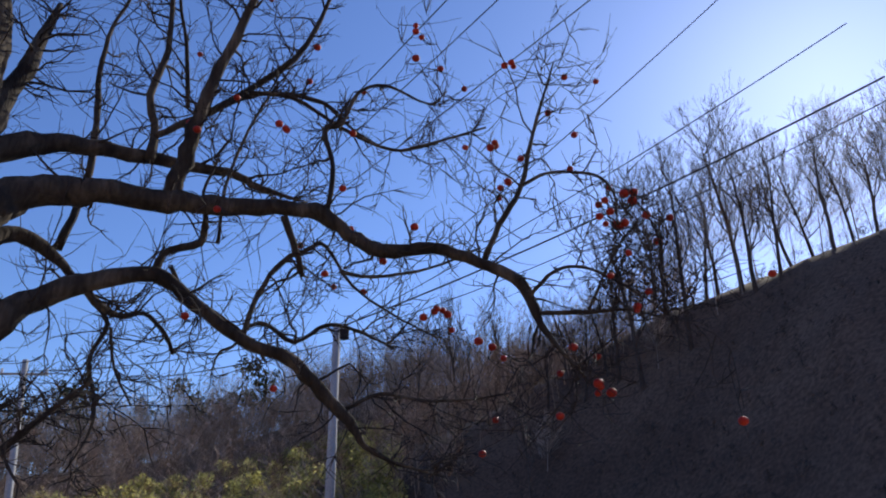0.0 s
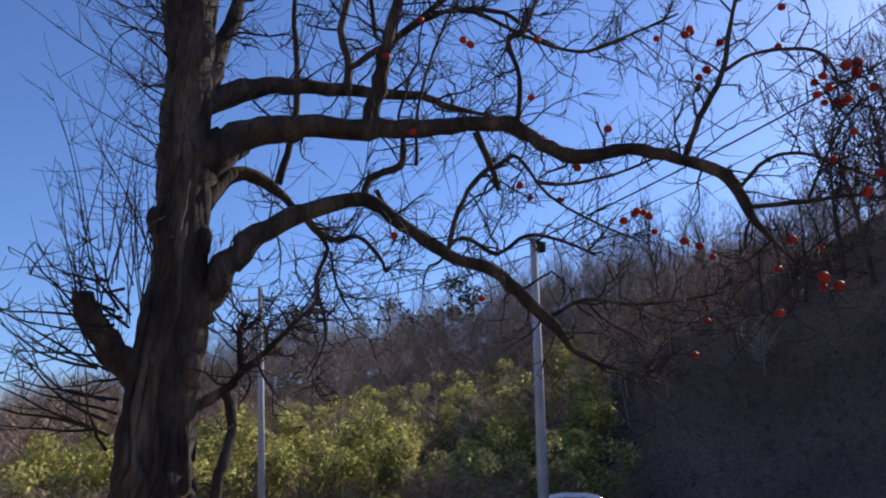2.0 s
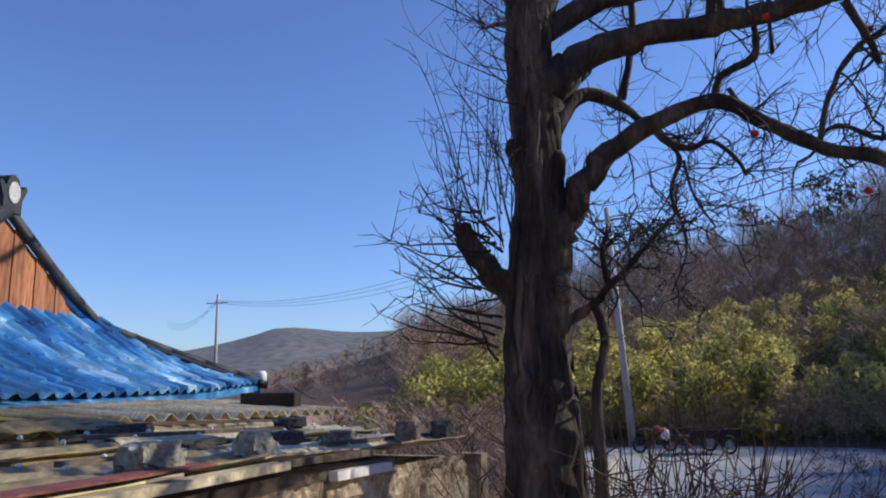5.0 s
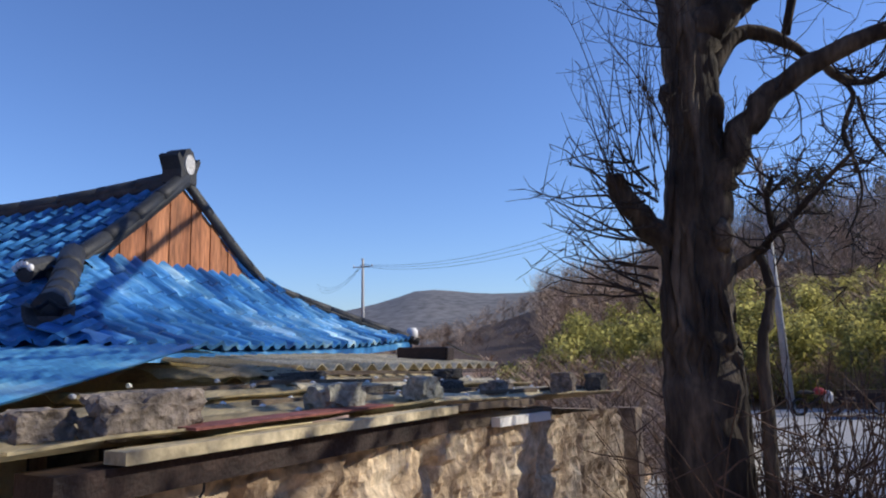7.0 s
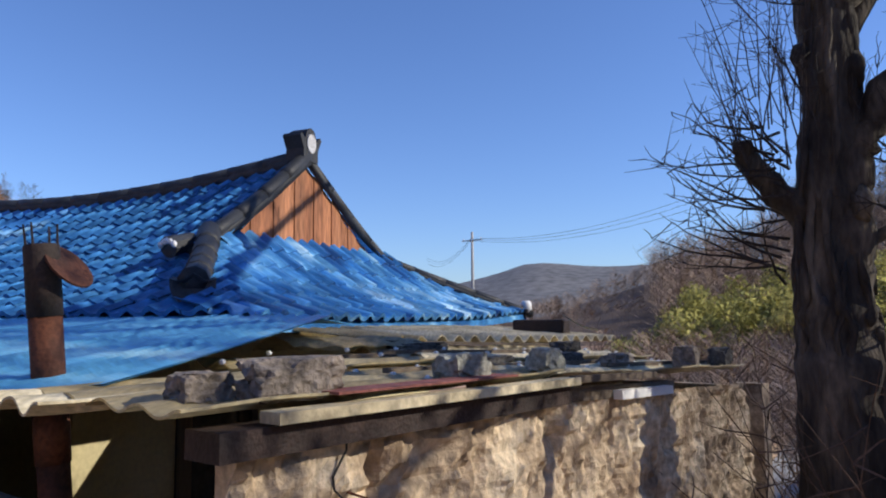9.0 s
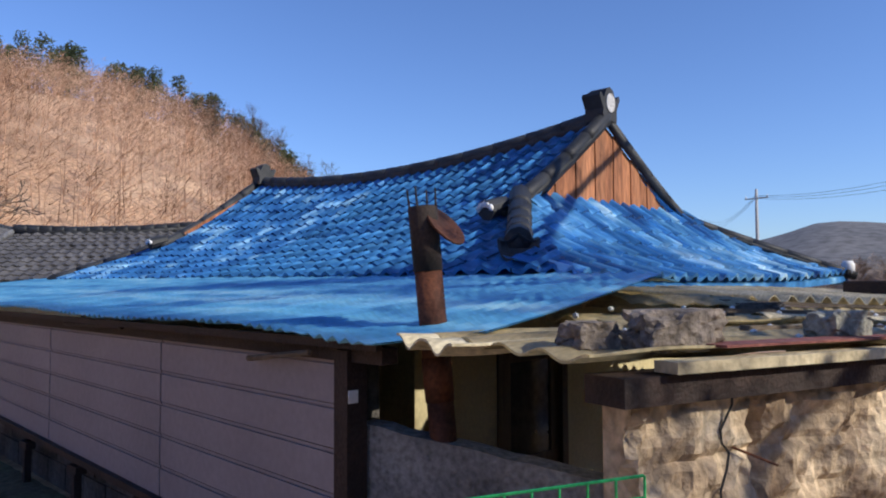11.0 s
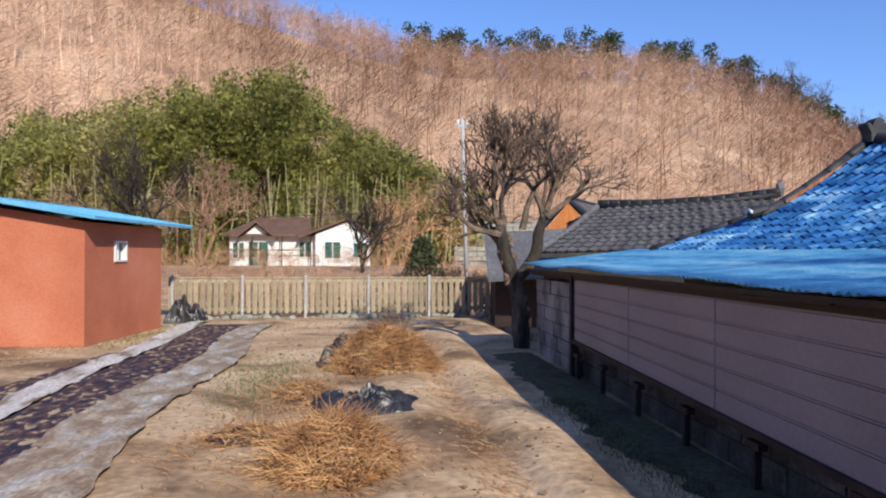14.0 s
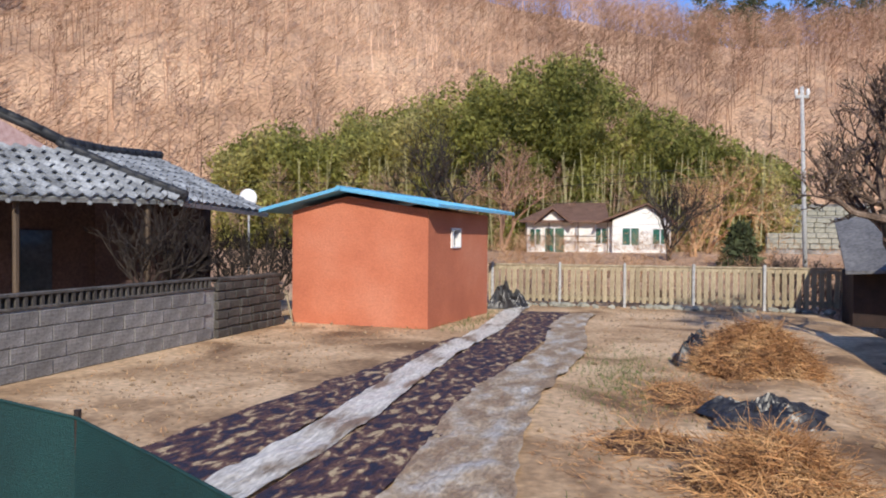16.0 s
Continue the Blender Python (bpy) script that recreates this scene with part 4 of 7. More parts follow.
M_FRP = leafy(mat("yellowed_clear_sheet", [(0.52, 0.43, 0.26), (0.72, 0.64, 0.44)], 2.0, 0.5, 0.2, fine=12, stretch=(1, 3, 1), mottle=0.2))
M_REDSHEET = mat("faded_red_sheet", [(0.17, 0.055, 0.045), (0.27, 0.10, 0.08)], 3, 0.8)
part("roof_sheet", front_sheet(-0.15, 1.80, -0.02, 0.78, 1.352, 1.368, 0.016), M_FRP, out, "yellowed translucent corrugated sheet")
part("roof_sheet", front_sheet(1.72, 4.55, -0.03, 0.78, 1.340, 1.362, 0.018), M_ASB, out)
part("roof_sheet", front_sheet(0.75, 1.9, 0.70, 1.3, 1.385, 1.402, 0.014), M_FRP, out, "yellowed translucent corrugated sheet")
part("roof_sheet", front_sheet(1.85, 4.6, 0.70, 1.5, 1.388, 1.445, 0.018), M_ASB, out)
part("roof_sheet", wave_sheet(2.1, 2.7, 1.42, 2.75, 1.475, 1.565), M_FRP, out, "yellowed translucent corrugated sheet")
part("roof_sheet", wave_sheet(2.65, 5.4, 1.40, 2.75, 1.482, 1.572), M_ASB, out)
part("lip_board", wbox(0.10, 1.82, -0.095, -0.01, 1.312, 1.345), M_ASB, out, "pale weathered lip board")
part("lip_board", wbox(1.80, 2.75, -0.075, -0.045, 1.318, 1.350), M_TIMBER, out)
part("red_lining", wbox(0.35, 1.35, -0.06, 0.06, 1.372, 1.380), M_REDSHEET, out, "faded red sheet laid on the roof edge")
# curved clear sheet between the roofs
cv = Shape()
vs = [wp(1.25 + 1.05 * i / 24, 1.20 + 0.34 * q / 8, 1.415 + 0.085 * math.sin(math.pi * (0.15 + 0.8 * q / 8)) - 0.03 * (i / 24) + 0.006 * math.sin(i * 1.3) + dz) for dz in (0, 0.006) for q in range(9) for i in range(25)]
fs = [(q * 25 + i, q * 25 + i + 1, (q + 1) * 25 + i + 1, (q + 1) * 25 + i) for q in range(8) for i in range(24)]
cv.add(vs, fs + [tuple(225 + k for k in f[::-1]) for f in fs])
part("roof_sheet", cv, M_FRP, out, "curved yellowed clear sheet", smooth=True)
# broken sheet tip over the doorway
part("roof_sheet", front_sheet(-0.30, 0.15, 0.42, 0.78, 1.350, 1.362, 0.020), M_ASB, out, "broken end of a fibre-cement sheet")
for u0, u1, d, z in ((1.1, 3.3, 0.42, 1.378), (1.6, 3.5, 0.92, 1.43), (2.0, 4.2, 1.25, 1.475), (2.6, 4.3, 0.15, 1.37), (1.2, 2.2, 1.05, 1.412)):
    part("batten", wbox(u0, u1, d, d + 0.04, z, z + 0.022), M_TIMBER, out)
crg = random.Random(17)
for row, (d, z) in enumerate(((0.16, 1.372), (0.37, 1.378), (0.57, 1.382), (0.90, 1.43), (1.10, 1.45))):
    for k in range(9):
        u = 0.55 + 0.46 * k + crg.uniform(-0.05, 0.05) + 0.1 * (row % 2)
        p = wp(u, d, z + droop(u))
        part("nail_cap", Shape().blob(p, (0.016, 0.016, 0.014), crg, 0.2, 1), M_WALLWHITE, out, "pale nail cap")

rng = random.Random(21)
for u, d, r, mt, lab in ((0.05, 0.20, (0.10, 0.08, 0.052), M_ROCK, "rough conglomerate rock weighting the roof sheets"),
                         (0.29, 0.09, (0.19, 0.095, 0.075), M_ROCK, "large rough conglomerate rock weighting the roof sheets"),
                         (1.17, 0.09, (0.12, 0.08, 0.066), M_ROCK2, "pale angular rock weighting the roof sheets"),
                         (1.82, 0.09, (0.085, 0.075, 0.07), M_ROCK2, "grey block of stone weighting the roof sheets"),
                         (2.15, 0.62, (0.20, 0.07, 0.035), M_DARKBLOCK, "flat dark slab on the roof sheets"),
                         (2.75, 0.50, (0.14, 0.08, 0.05), M_DARKBLOCK, "dark stone on the roof sheets"),
                         (3.05, 0.30, (0.12, 0.08, 0.05), M_ROCK, "flat rock on the roof sheets"),
                         (3.58, 0.06, (0.11, 0.09, 0.08), M_ROCK, "rough cube of broken concrete on the roof"),
                         (4.25, 0.05, (0.12, 0.08, 0.075), M_DARKBLOCK, "dark block of stone at the roof edge"),
                         (2.25, 1.25, (0.26, 0.09, 0.035), M_DARKBLOCK, "long dark slab on the roof sheets"),
                         (3.6, 0.95, (0.16, 0.09, 0.05), M_DARKBLOCK, "dark stone on the roof sheets")):
    p = wp(u, d, (1.362 if d < 0.7 else 1.43) + droop(u) + r[2] * 0.70)
    s = Shape().blob((0, 0, 0), r, rng, 0.5, 4)
    m = Matrix.Rotation(math.atan2(WD.y, WD.x) + rng.uniform(-0.2, 0.2), 4, "Z")
    ch = 0.74
    vs = []
    for a, b, c in s.v:
        k = 1 + 0.09 * noise.noise(Vector((a, b, c)) * 38 + Vector((u * 9, 0, 0)))
        a, b, c = max(-r[0] * ch * 1.2, min(r[0] * ch * 1.2, a * 1.15)), max(-r[1] * ch * 1.1, min(r[1] * ch * 1.1, b * 1.15)), max(-r[2] * 0.75, min(r[2] * 0.9, c * 1.2))
        q = m @ Vector((a * k, b * k, c * k))
        vs.append((q.x + p.x, q.y + p.y, q.z + p.z))
    s.v = vs
    solid("rock", s, mt, lab, "rock", group="rocks on the roof")

wire_pts = [(0.433, 1.25), (0.43, 1.19), (0.375, 1.12), (0.38, 1.08), (0.412, 1.05), (0.40, 1.0), (0.37, 0.94), (0.40, 0.6), (0.38, 0.1)]
solid("wall_cable", Shape().tube([(*wp(u, -0.010, z), 0.0038) for u, z in wire_pts], 6), M_CABLE, "old black cable hanging down the earth wall", "cable")
solid("iron_rod", Shape().tube([(*wp(0.44, 0.03, 1.065), 0.005), (*wp(0.575, -0.06, 1.0), 0.004)], 6), M_RUST, "bent rusty rod sticking out of the earth wall", "rod")
part("plate", hbox(2.779, 2.784, 0.105, 0.150, 1.095, 1.145), M_WALLWHITE, leanto, "small pale plate on the corner post")
part("loose_batten", Shape().tube([(*hp(3.5, 0.085, 1.225), 0.014), (*hp(3.0, 0.075, 1.283), 0.012)], 6), M_TIMBER, leanto, "loose dark batten under the eave")
part("loose_batten", Shape().tube([(*hp(5.9, 0.07, 1.30), 0.016), (*hp(4.9, 0.06, 1.315), 0.014)], 6), M_DARKSTEEL, leanto, "loose dark batten under the eave")
dz_ = thing("tin_sheet", "bent grey tin sheet leaning beside a dark timber box", "metal sheet", (6.7, 1.7, -0.9))
tn = Shape()
vs = [(6.6 + 0.05 * q, 1.80 - 0.32 * f, 1.62 - 0.14 * math.sin(f * 1.5) - 0.012 * q + dx) for dx in (0, 0.006) for q in range(3) for f in (0, 0.2, 0.4, 0.6, 0.8, 1.0)]
fs = [(q * 6 + i, q * 6 + i + 1, (q + 1) * 6 + i + 1, (q + 1) * 6 + i) for q in range(2) for i in range(5)]
tn.add(vs, fs + [tuple(18 + k for k in f[::-1]) for f in fs])
part("sheet", tn, M_CONC, dz_)
part("support", Shape().box((6.62, 1.80, -0.9), (6.95, 2.28, 1.57), 0.01), M_DARKSTEEL, dz_, "dark tarred timber")
# half-glazed door in the south wall, low block wall in the gateway
dr = part("door", hbox(4.42, 4.46, 2.93, 3.72, -0.9, 0.10), M_DOORWOOD, house, "dark wooden half-glazed door")
for q in (hbox(4.42, 4.46, 2.93, 3.05, 0.10, 1.0), hbox(4.42, 4.46, 3.60, 3.72, 0.10, 1.0), hbox(4.42, 4.46, 3.05, 3.60, 0.90, 1.0)):
    part("rail", q, M_DOORWOOD, dr)
part("pane", hbox(4.436, 4.444, 3.05, 3.60, 0.10, 0.90), M_GLASS, dr, "dark door glass")
for q in (hbox(4.38, 4.50, 2.85, 2.93, -0.9, 1.06), hbox(4.38, 4.50, 3.72, 3.80, -0.9, 1.06), hbox(4.38, 4.50, 2.93, 3.72, 1.0, 1.06)):
    part("door_frame", q, M_DOORWOOD, house)
low = thing("low_wall", "low weathered grey block wall in the gateway", "wall", (1.8, 2.2, -0.9))
lw = Shape()
n_l = 14
vs = []
for k in range(n_l + 1):
    f = k / n_l
    x, y, zt = 1.64 + 0.44 * f, 2.81 - 1.12 * f, 1.0 - 0.18 * f + 0.012 * noise.noise(Vector((f * 9, 0, 0)))
    for dx, zz in ((0, -0.9), (0, zt), (0.09, zt + 0.006), (0.09, -0.9)):
        vs.append((x + dx, y + dx * 0.39, zz))
lw.add(vs, [(4 * k + i, 4 * k + 4 + i, 4 * k + 5 + i, 4 * k + 1 + i) for k in range(n_l) for i in range(3)] + [(0, 1, 2, 3), (4 * n_l + 3, 4 * n_l + 2, 4 * n_l + 1, 4 * n_l)])
part("wall", lw, M_BLOCK, low)


# ---- persimmon tree ----
def spline(pts, k=4):
    """A smooth run through (x, y, z, r) points."""
    P = [np.array(p) for p in pts]
    P = [2 * P[0] - P[1]] + P + [2 * P[-1] - P[-2]]
    res = []
    for i in range(1, len(P) - 2):
        for q in range(k):
            t = q / k
            a, b, c, d = P[i - 1], P[i], P[i + 1], P[i + 2]
            res.append(0.5 * (2 * b + (c - a) * t + (2 * a - 5 * b + 4 * c - d) * t * t + (3 * b - a - 3 * c + d) * t ** 3))
    res.append(P[-2])
    for p in res:
        p[3] = max(p[3], 0.003)
    return res


def crooked(p, d, length, r, rng, segs=5, bend=0.45, rise=0.1):
    """A zigzag twig from p along d."""
    pts, p, d = [], Vector(p), Vector(d).normalized()
    for i in range(segs + 1):
        pts.append((p.x, p.y, p.z, max(0.0016, r * (1 - 0.8 * i / segs))))
        d = (d + Vector((rng.gauss(0, bend), rng.gauss(0, bend), rng.gauss(rise, bend))) * 0.6).normalized()
        p = p + d * length / segs
    return pts


tree = thing("persimmon_tree", "old bare persimmon tree with crooked limbs and red fruit", "tree", (4.64, -0.25, -0.9))
trng = random.Random(12)
tips = []


def bough(name, pts, twigs, start=0.2, tlen=(0.25, 0.75), sub=6, label=""):
    s, fine = Shape(), Shape()
    run = spline(pts)
    run = [np.array((*(p[:3] + np.array([trng.gauss(0, 1) for _ in range(3)]) * min(0.012, p[3] * 0.12)), p[3] * trng.uniform(0.9, 1.1))) for p in run]
    s.tube(run, 10 if pts[0][3] > 0.05 else 7, 0.07, trng)
    n = len(run)
    for k in range(int(twigs * 1.35)):
        f = start + (1 - start) * (k + trng.random()) / twigs
        i = min(n - 2, int(f * (n - 1)))
        p, q = Vector(run[i][:3]), Vector(run[i + 1][:3])
        d = (q - p).normalized()
        side = Vector((trng.gauss(0, 1), trng.gauss(0, 1), trng.gauss(0.35, 1)))
        side = (side - d * side.dot(d)).normalized()
        ln = trng.uniform(*tlen) * (0.6 + 0.7 * trng.random())
        tw = crooked(p, side + d * trng.uniform(0.1, 0.9), ln, min(0.011, run[i][3] * 0.6) * trng.uniform(0.55, 1), trng, 6, 0.5, 0.05)
        fine.tube(tw, 4)
        for m in range(sub):
            j = trng.randrange(1, 6)
            a, b = Vector(tw[j][:3]), Vector(tw[min(j + 1, 6)][:3])
            e = (b - a).normalized() if (b - a).length > 1e-6 else Vector((0, 0, 1))
            w = crooked(a, e + Vector((trng.gauss(0, 0.8), trng.gauss(0, 0.8), trng.gauss(0.15, 0.8))), ln * trng.uniform(0.25, 0.65), 0.0042, trng, 4, 0.4, 0.1)
            fine.tube(w, 3)
            if m < 3:
                w2 = crooked(w[2][:3], Vector((trng.gauss(0, 1), trng.gauss(0, 1), trng.gauss(0.2, 1))), ln * trng.uniform(0.12, 0.35), 0.0026, trng, 3, 0.4)
                fine.tube(w2, 3)
            tips.append((w[-1][:3], name))
    ob = part("trunk" if name == "trunk" else "limb", s, M_BARK, tree, label, smooth=True)
    if fine.v:
        tagged(part("twig_growth", fine, M_TWIG, ob), kind="stuff")
    return ob


PLAN = {"shadow_limb": (16, 0.3, ""), "shadow_limb_fork": (10, 0.3, ""), "limb_u1": (18, 0.1, ""), "limb_u4": (18, 0.2, ""), "limb_u5": (10, 0.2, ""), "limb_u6": (10, 0.2, ""), "limb_u7": (14, 0.1, ""), "limb_u8": (18, 0.1, ""), "limb_u9": (12, 0.2, ""), "limb_u10": (10, 0.2, ""), "limb_u11": (12, 0.2, ""), "trunk": (0, 0, "thick furrowed dark trunk"), "limb_a": (34, 0.22, "long arching main limb"), "limb_b": (22, 0.2, ""), "limb_c": (22, 0.25, ""), "limb_d": (16, 0.2, ""), "limb_d2": (18, 0.2, ""),
        "limb_e": (34, 0.2, "low arching limb"), "limb_f": (20, 0.3, ""), "limb_g": (8, 0.4, ""), "limb_h": (16, 0.2, ""), "limb_i": (4, 0.5, ""), "limb_j": (18, 0.2, ""), "limb_k": (10, 0.2, ""),
        "limb_l": (12, 0.2, ""), "limb_m": (12, 0.2, ""), "limb_m2": (8, 0.2, ""), "limb_n": (16, 0.2, ""), "limb_o": (16, 0.1, ""), "limb_q": (12, 0.2, ""), "limb_q2": (6, 0.2, ""),
        "limb_r": (22, 0.2, ""), "limb_r2": (12, 0.3, ""), "stem": (4, 0.1, ""), "stub": (0, 0, "sawn-off stub"), "fork": (14, 0.3, ""), "fork_l": (26, 0.2, "")}
for name, pts in BOUGHS.items():
    n_t, st, lab = PLAN[name]
    if name == "trunk":
        pts = [(4.66, -0.22, -0.95, 0.33), (4.65, -0.24, 0.1, 0.26), (4.64, -0.25, 0.8, 0.235)] + pts
    if name == "stem":
        pts = pts + [(pts[-1][0] + 0.05, pts[-1][1] - 0.02, 0.3, 0.045), (pts[-1][0] + 0.08, pts[-1][1], -0.92, 0.055)]
    if name in ("limb_b", "limb_f"):
        pts = [(x, y, z, r * (1.28 - 0.07 * min(k, 4))) for k, (x, y, z, r) in enumerate(pts)]
    bough(name, pts, n_t, st, (0.2, 0.55) if name in ("limb_r", "limb_r2") else (0.3, 0.9) if name in ("limb_b", "limb_c", "limb_d", "fork_l") else (0.22, 0.7), 6, lab)
# bark ridges on the trunk
ridges = Shape()
tr = spline([(4.66, -0.22, -0.95, 0.33), (4.65, -0.24, 0.1, 0.26), (4.64, -0.25, 0.8, 0.235)] + BOUGHS["trunk"], 6)
for k in range(80):
    a0, st = trng.random() * 6.28, trng.randrange(0, len(tr) - 18)
    pts = []
    for i in range(st, st + trng.randrange(7, 17)):
        a = a0 + 0.1 * math.sin(i * 0.9 + k)
        p = tr[i]
        pts.append((p[0] + p[3] * math.cos(a) * 0.97, p[1] + p[3] * math.sin(a) * 0.97, p[2], 0.028 * (0.5 + 0.7 * trng.random())))
    pts[0], pts[-1] = (*pts[0][:3], 0.008), (*pts[-1][:3], 0.008)
    ridges.tube(pts, 6)
for p in ((4.56, -0.40, 3.0), (4.55, -0.12, 3.1), (4.50, -0.38, 2.2)):
    ridges.blob(p, (0.06, 0.06, 0.10), trng, 0.4, 2)
part("bark", ridges, M_BARK, tree, "furrowed bark", smooth=True)
# upright shoots from the stub and trunk
shoots = Shape()
for k in range(60):
    if k < 34:
        p = Vector((4.40 + trng.uniform(-0.15, 0.2), 0.12 + trng.uniform(-0.3, 0.14), 2.72 + trng.uniform(-0.35, 0.25)))
        d, ln = Vector((trng.gauss(0, 0.1), trng.gauss(0.12, 0.16), 1)), trng.uniform(0.35, 1.3)
    else:
        p = Vector((4.55, -0.2, 3.7 + trng.uniform(-0.4, 1.0)))
        d, ln = Vector((trng.gauss(-0.2, 0.3), trng.gauss(0.8, 0.5), trng.gauss(0.45, 0.3))), trng.uniform(0.4, 1.15)
    w = crooked(p, d, ln, 0.006, trng, 7, 0.10, 0.05)
    shoots.tube(w, 4)
    for m in range(7):
        j = trng.randrange(2, 7)
        shoots.tube(crooked(w[j][:3], Vector((trng.gauss(0, 0.7), trng.gauss(0.2, 0.7), trng.gauss(0.5, 0.4))), ln * trng.uniform(0.12, 0.35), 0.0025, trng, 3, 0.2), 3)
for k in range(26):
    p = Vector((4.55 + trng.uniform(-0.12, 0.12), 0.0 + trng.uniform(-0.05, 0.12), trng.uniform(1.75, 2.75)))
    w = crooked(p, (trng.gauss(-0.1, 0.4), 1.0, trng.gauss(0.35, 0.35)), trng.uniform(0.35, 0.75), 0.010, trng, 6, 0.3, 0.08)
    shoots.tube(w, 5)
    for m in range(9):
        j = trng.randrange(1, 7)
        shoots.tube(crooked(w[j][:3], Vector((trng.gauss(0, 0.6), trng.gauss(0.4, 0.7), trng.gauss(0.4, 0.6))), trng.uniform(0.08, 0.28), 0.0045, trng, 3, 0.3), 4)
tagged(part("shoot_growth", shoots, M_TWIG, tree, "thin young shoots"), kind="stuff")
# scrub at the foot
M_VINE = mat("reddish_brown_twigs", [(0.06, 0.038, 0.028), (0.15, 0.095, 0.065)], 6, 0.9, 0.2)
scrub = Shape()
for k in range(360):
    a = trng.random() * 6.28
    p = Vector((4.80 + 0.55 * math.cos(a) * trng.random(), -0.85 + 0.70 * math.sin(a) * trng.random(), -0.9))
    w = crooked(p, (trng.gauss(0, 0.35), trng.gauss(-0.15, 0.35), 1), trng.uniform(1.2, 2.6), 0.012, trng, 7, 0.24, 0.08)
    scrub.tube(w, 4)
    for m in range(6):
        j = trng.randrange(2, 7)
        scrub.tube(crooked(w[j][:3], (trng.gauss(0, 1), trng.gauss(0, 1), trng.gauss(0.3, 0.5)), trng.uniform(0.15, 0.55), 0.0065, trng, 3, 0.3), 3)
solid("scrub", scrub, M_VINE, "tangle of bare brown scrub at the tree's foot", "shrub", kind="stuff")

# fruit
fm = bmesh.new()
bmesh.ops.create_uvsphere(fm, u_segments=12, v_segments=8, radius=1)
fruit_shape = Shape().add([(v.co.x * 0.030, v.co.y * 0.030, v.co.z * 0.027 - 0.03) for v in fm.verts], [tuple(v.index for v in f.verts) for f in fm.faces])
fm.free()
fruit_me = fruit_shape.mesh("fruit", M_FRUIT, True)
cal = Shape()
for k in range(4):
    a = k * math.pi / 2
    cal.add([(0, 0, -0.004), (0.018 * math.cos(a - 0.5), 0.018 * math.sin(a - 0.5), -0.012), (0.022 * math.cos(a), 0.022 * math.sin(a), -0.013), (0.018 * math.cos(a + 0.5), 0.018 * math.sin(a + 0.5), -0.012)], [(0, 1, 2, 3)])
cal.tube([(0, 0, 0.02, 0.0018), (0, 0, -0.006, 0.002)], 4)
cal_me = cal.mesh("calyx", M_CALYX)
good = [p for p, nm in tips if nm in ("limb_a", "limb_j", "limb_k", "limb_l", "limb_m", "limb_m2", "limb_n", "limb_h", "limb_d2", "limb_e", "limb_q", "limb_c", "limb_g") and p[1] < -1.4 and math.hypot(p[0], p[1]) > 3.7]
trng.shuffle(good)
for i in range(92):
    if i >= 74:
        b = good[i % 9]
        p = (b[0] + trng.gauss(0, 0.035), b[1] + trng.gauss(0, 0.035), b[2] + trng.gauss(0, 0.03))
    else:
        p = good[i]
    f = part("fruit", fruit_me, M_FRUIT, tree)
    sc = trng.uniform(0.68, 1.0)
    f.matrix_basis = Matrix.Translation(p) @ Matrix.Diagonal((sc, sc, sc, 1))
    c = new("calyx", cal_me)
    c.parent = f
    c.matrix_basis = Matrix()


# ---- woods ----
def bare_trees(spots, rng, height, blades=70, spread=0.32, width=0.05, trunk=0.09, up=1.0):
    """Many bare trees as one mesh: a tapered stem, limbs and a haze of thin branch blades."""
    V, Fc = [], []
    k = 0
    for x, y, z, h in spots:
        z = gz(x, y)
        h = h * height
        lean = (rng.gauss(0, 0.05), rng.gauss(0, 0.05))
        r = trunk * h / 8
        for s in range(3):
            a = s * 2.094
            V.append((x + r * math.cos(a), y + r * math.sin(a), z - 0.3))
        V.append((x + lean[0] * h, y + lean[1] * h, z + h * 0.95))
        Fc += [(k, k + 1, k + 3), (k + 1, k + 2, k + 3), (k + 2, k, k + 3)]
        k += 4
        for b in range(blades):
            f = 0.18 + 0.8 * rng.random() ** 0.8
            px, py, pz = x + lean[0] * h * f, y + lean[1] * h * f, z + h * f
            a = rng.random() * 6.283
            ln = h * spread * (1.15 - f) * rng.uniform(0.5, 1.3)
            rise = ln * up * rng.uniform(0.5, 1.4)
            if b % 2:
                q = rng.uniform(0.3, 0.9)
                px, py, pz = px + ln * 0.6 * q * math.cos(a), py + ln * 0.6 * q * math.sin(a), pz + rise * 0.6 * q
                a += rng.gauss(0, 1.0)
                ln, rise = ln * 0.6, rise * 0.7
            w = width * rng.uniform(0.5, 1.1)
            ex, ey, ez = px + ln * math.cos(a), py + ln * math.sin(a), pz + rise
            mx, my, mz = (px + ex) / 2 + rng.gauss(0, ln * 0.08), (py + ey) / 2 + rng.gauss(0, ln * 0.08), (pz + ez) / 2 + rng.gauss(0, ln * 0.06)
            V += [(px, py, pz), (mx - w * math.sin(a), my + w * math.cos(a), mz), (mx, my, mz + w), (ex, ey, ez)]
            Fc += [(k, k + 1, k + 2), (k + 1, k + 3, k + 2)]
            k += 4
    s = Shape()
    s.v, s.f = V, Fc
    return s


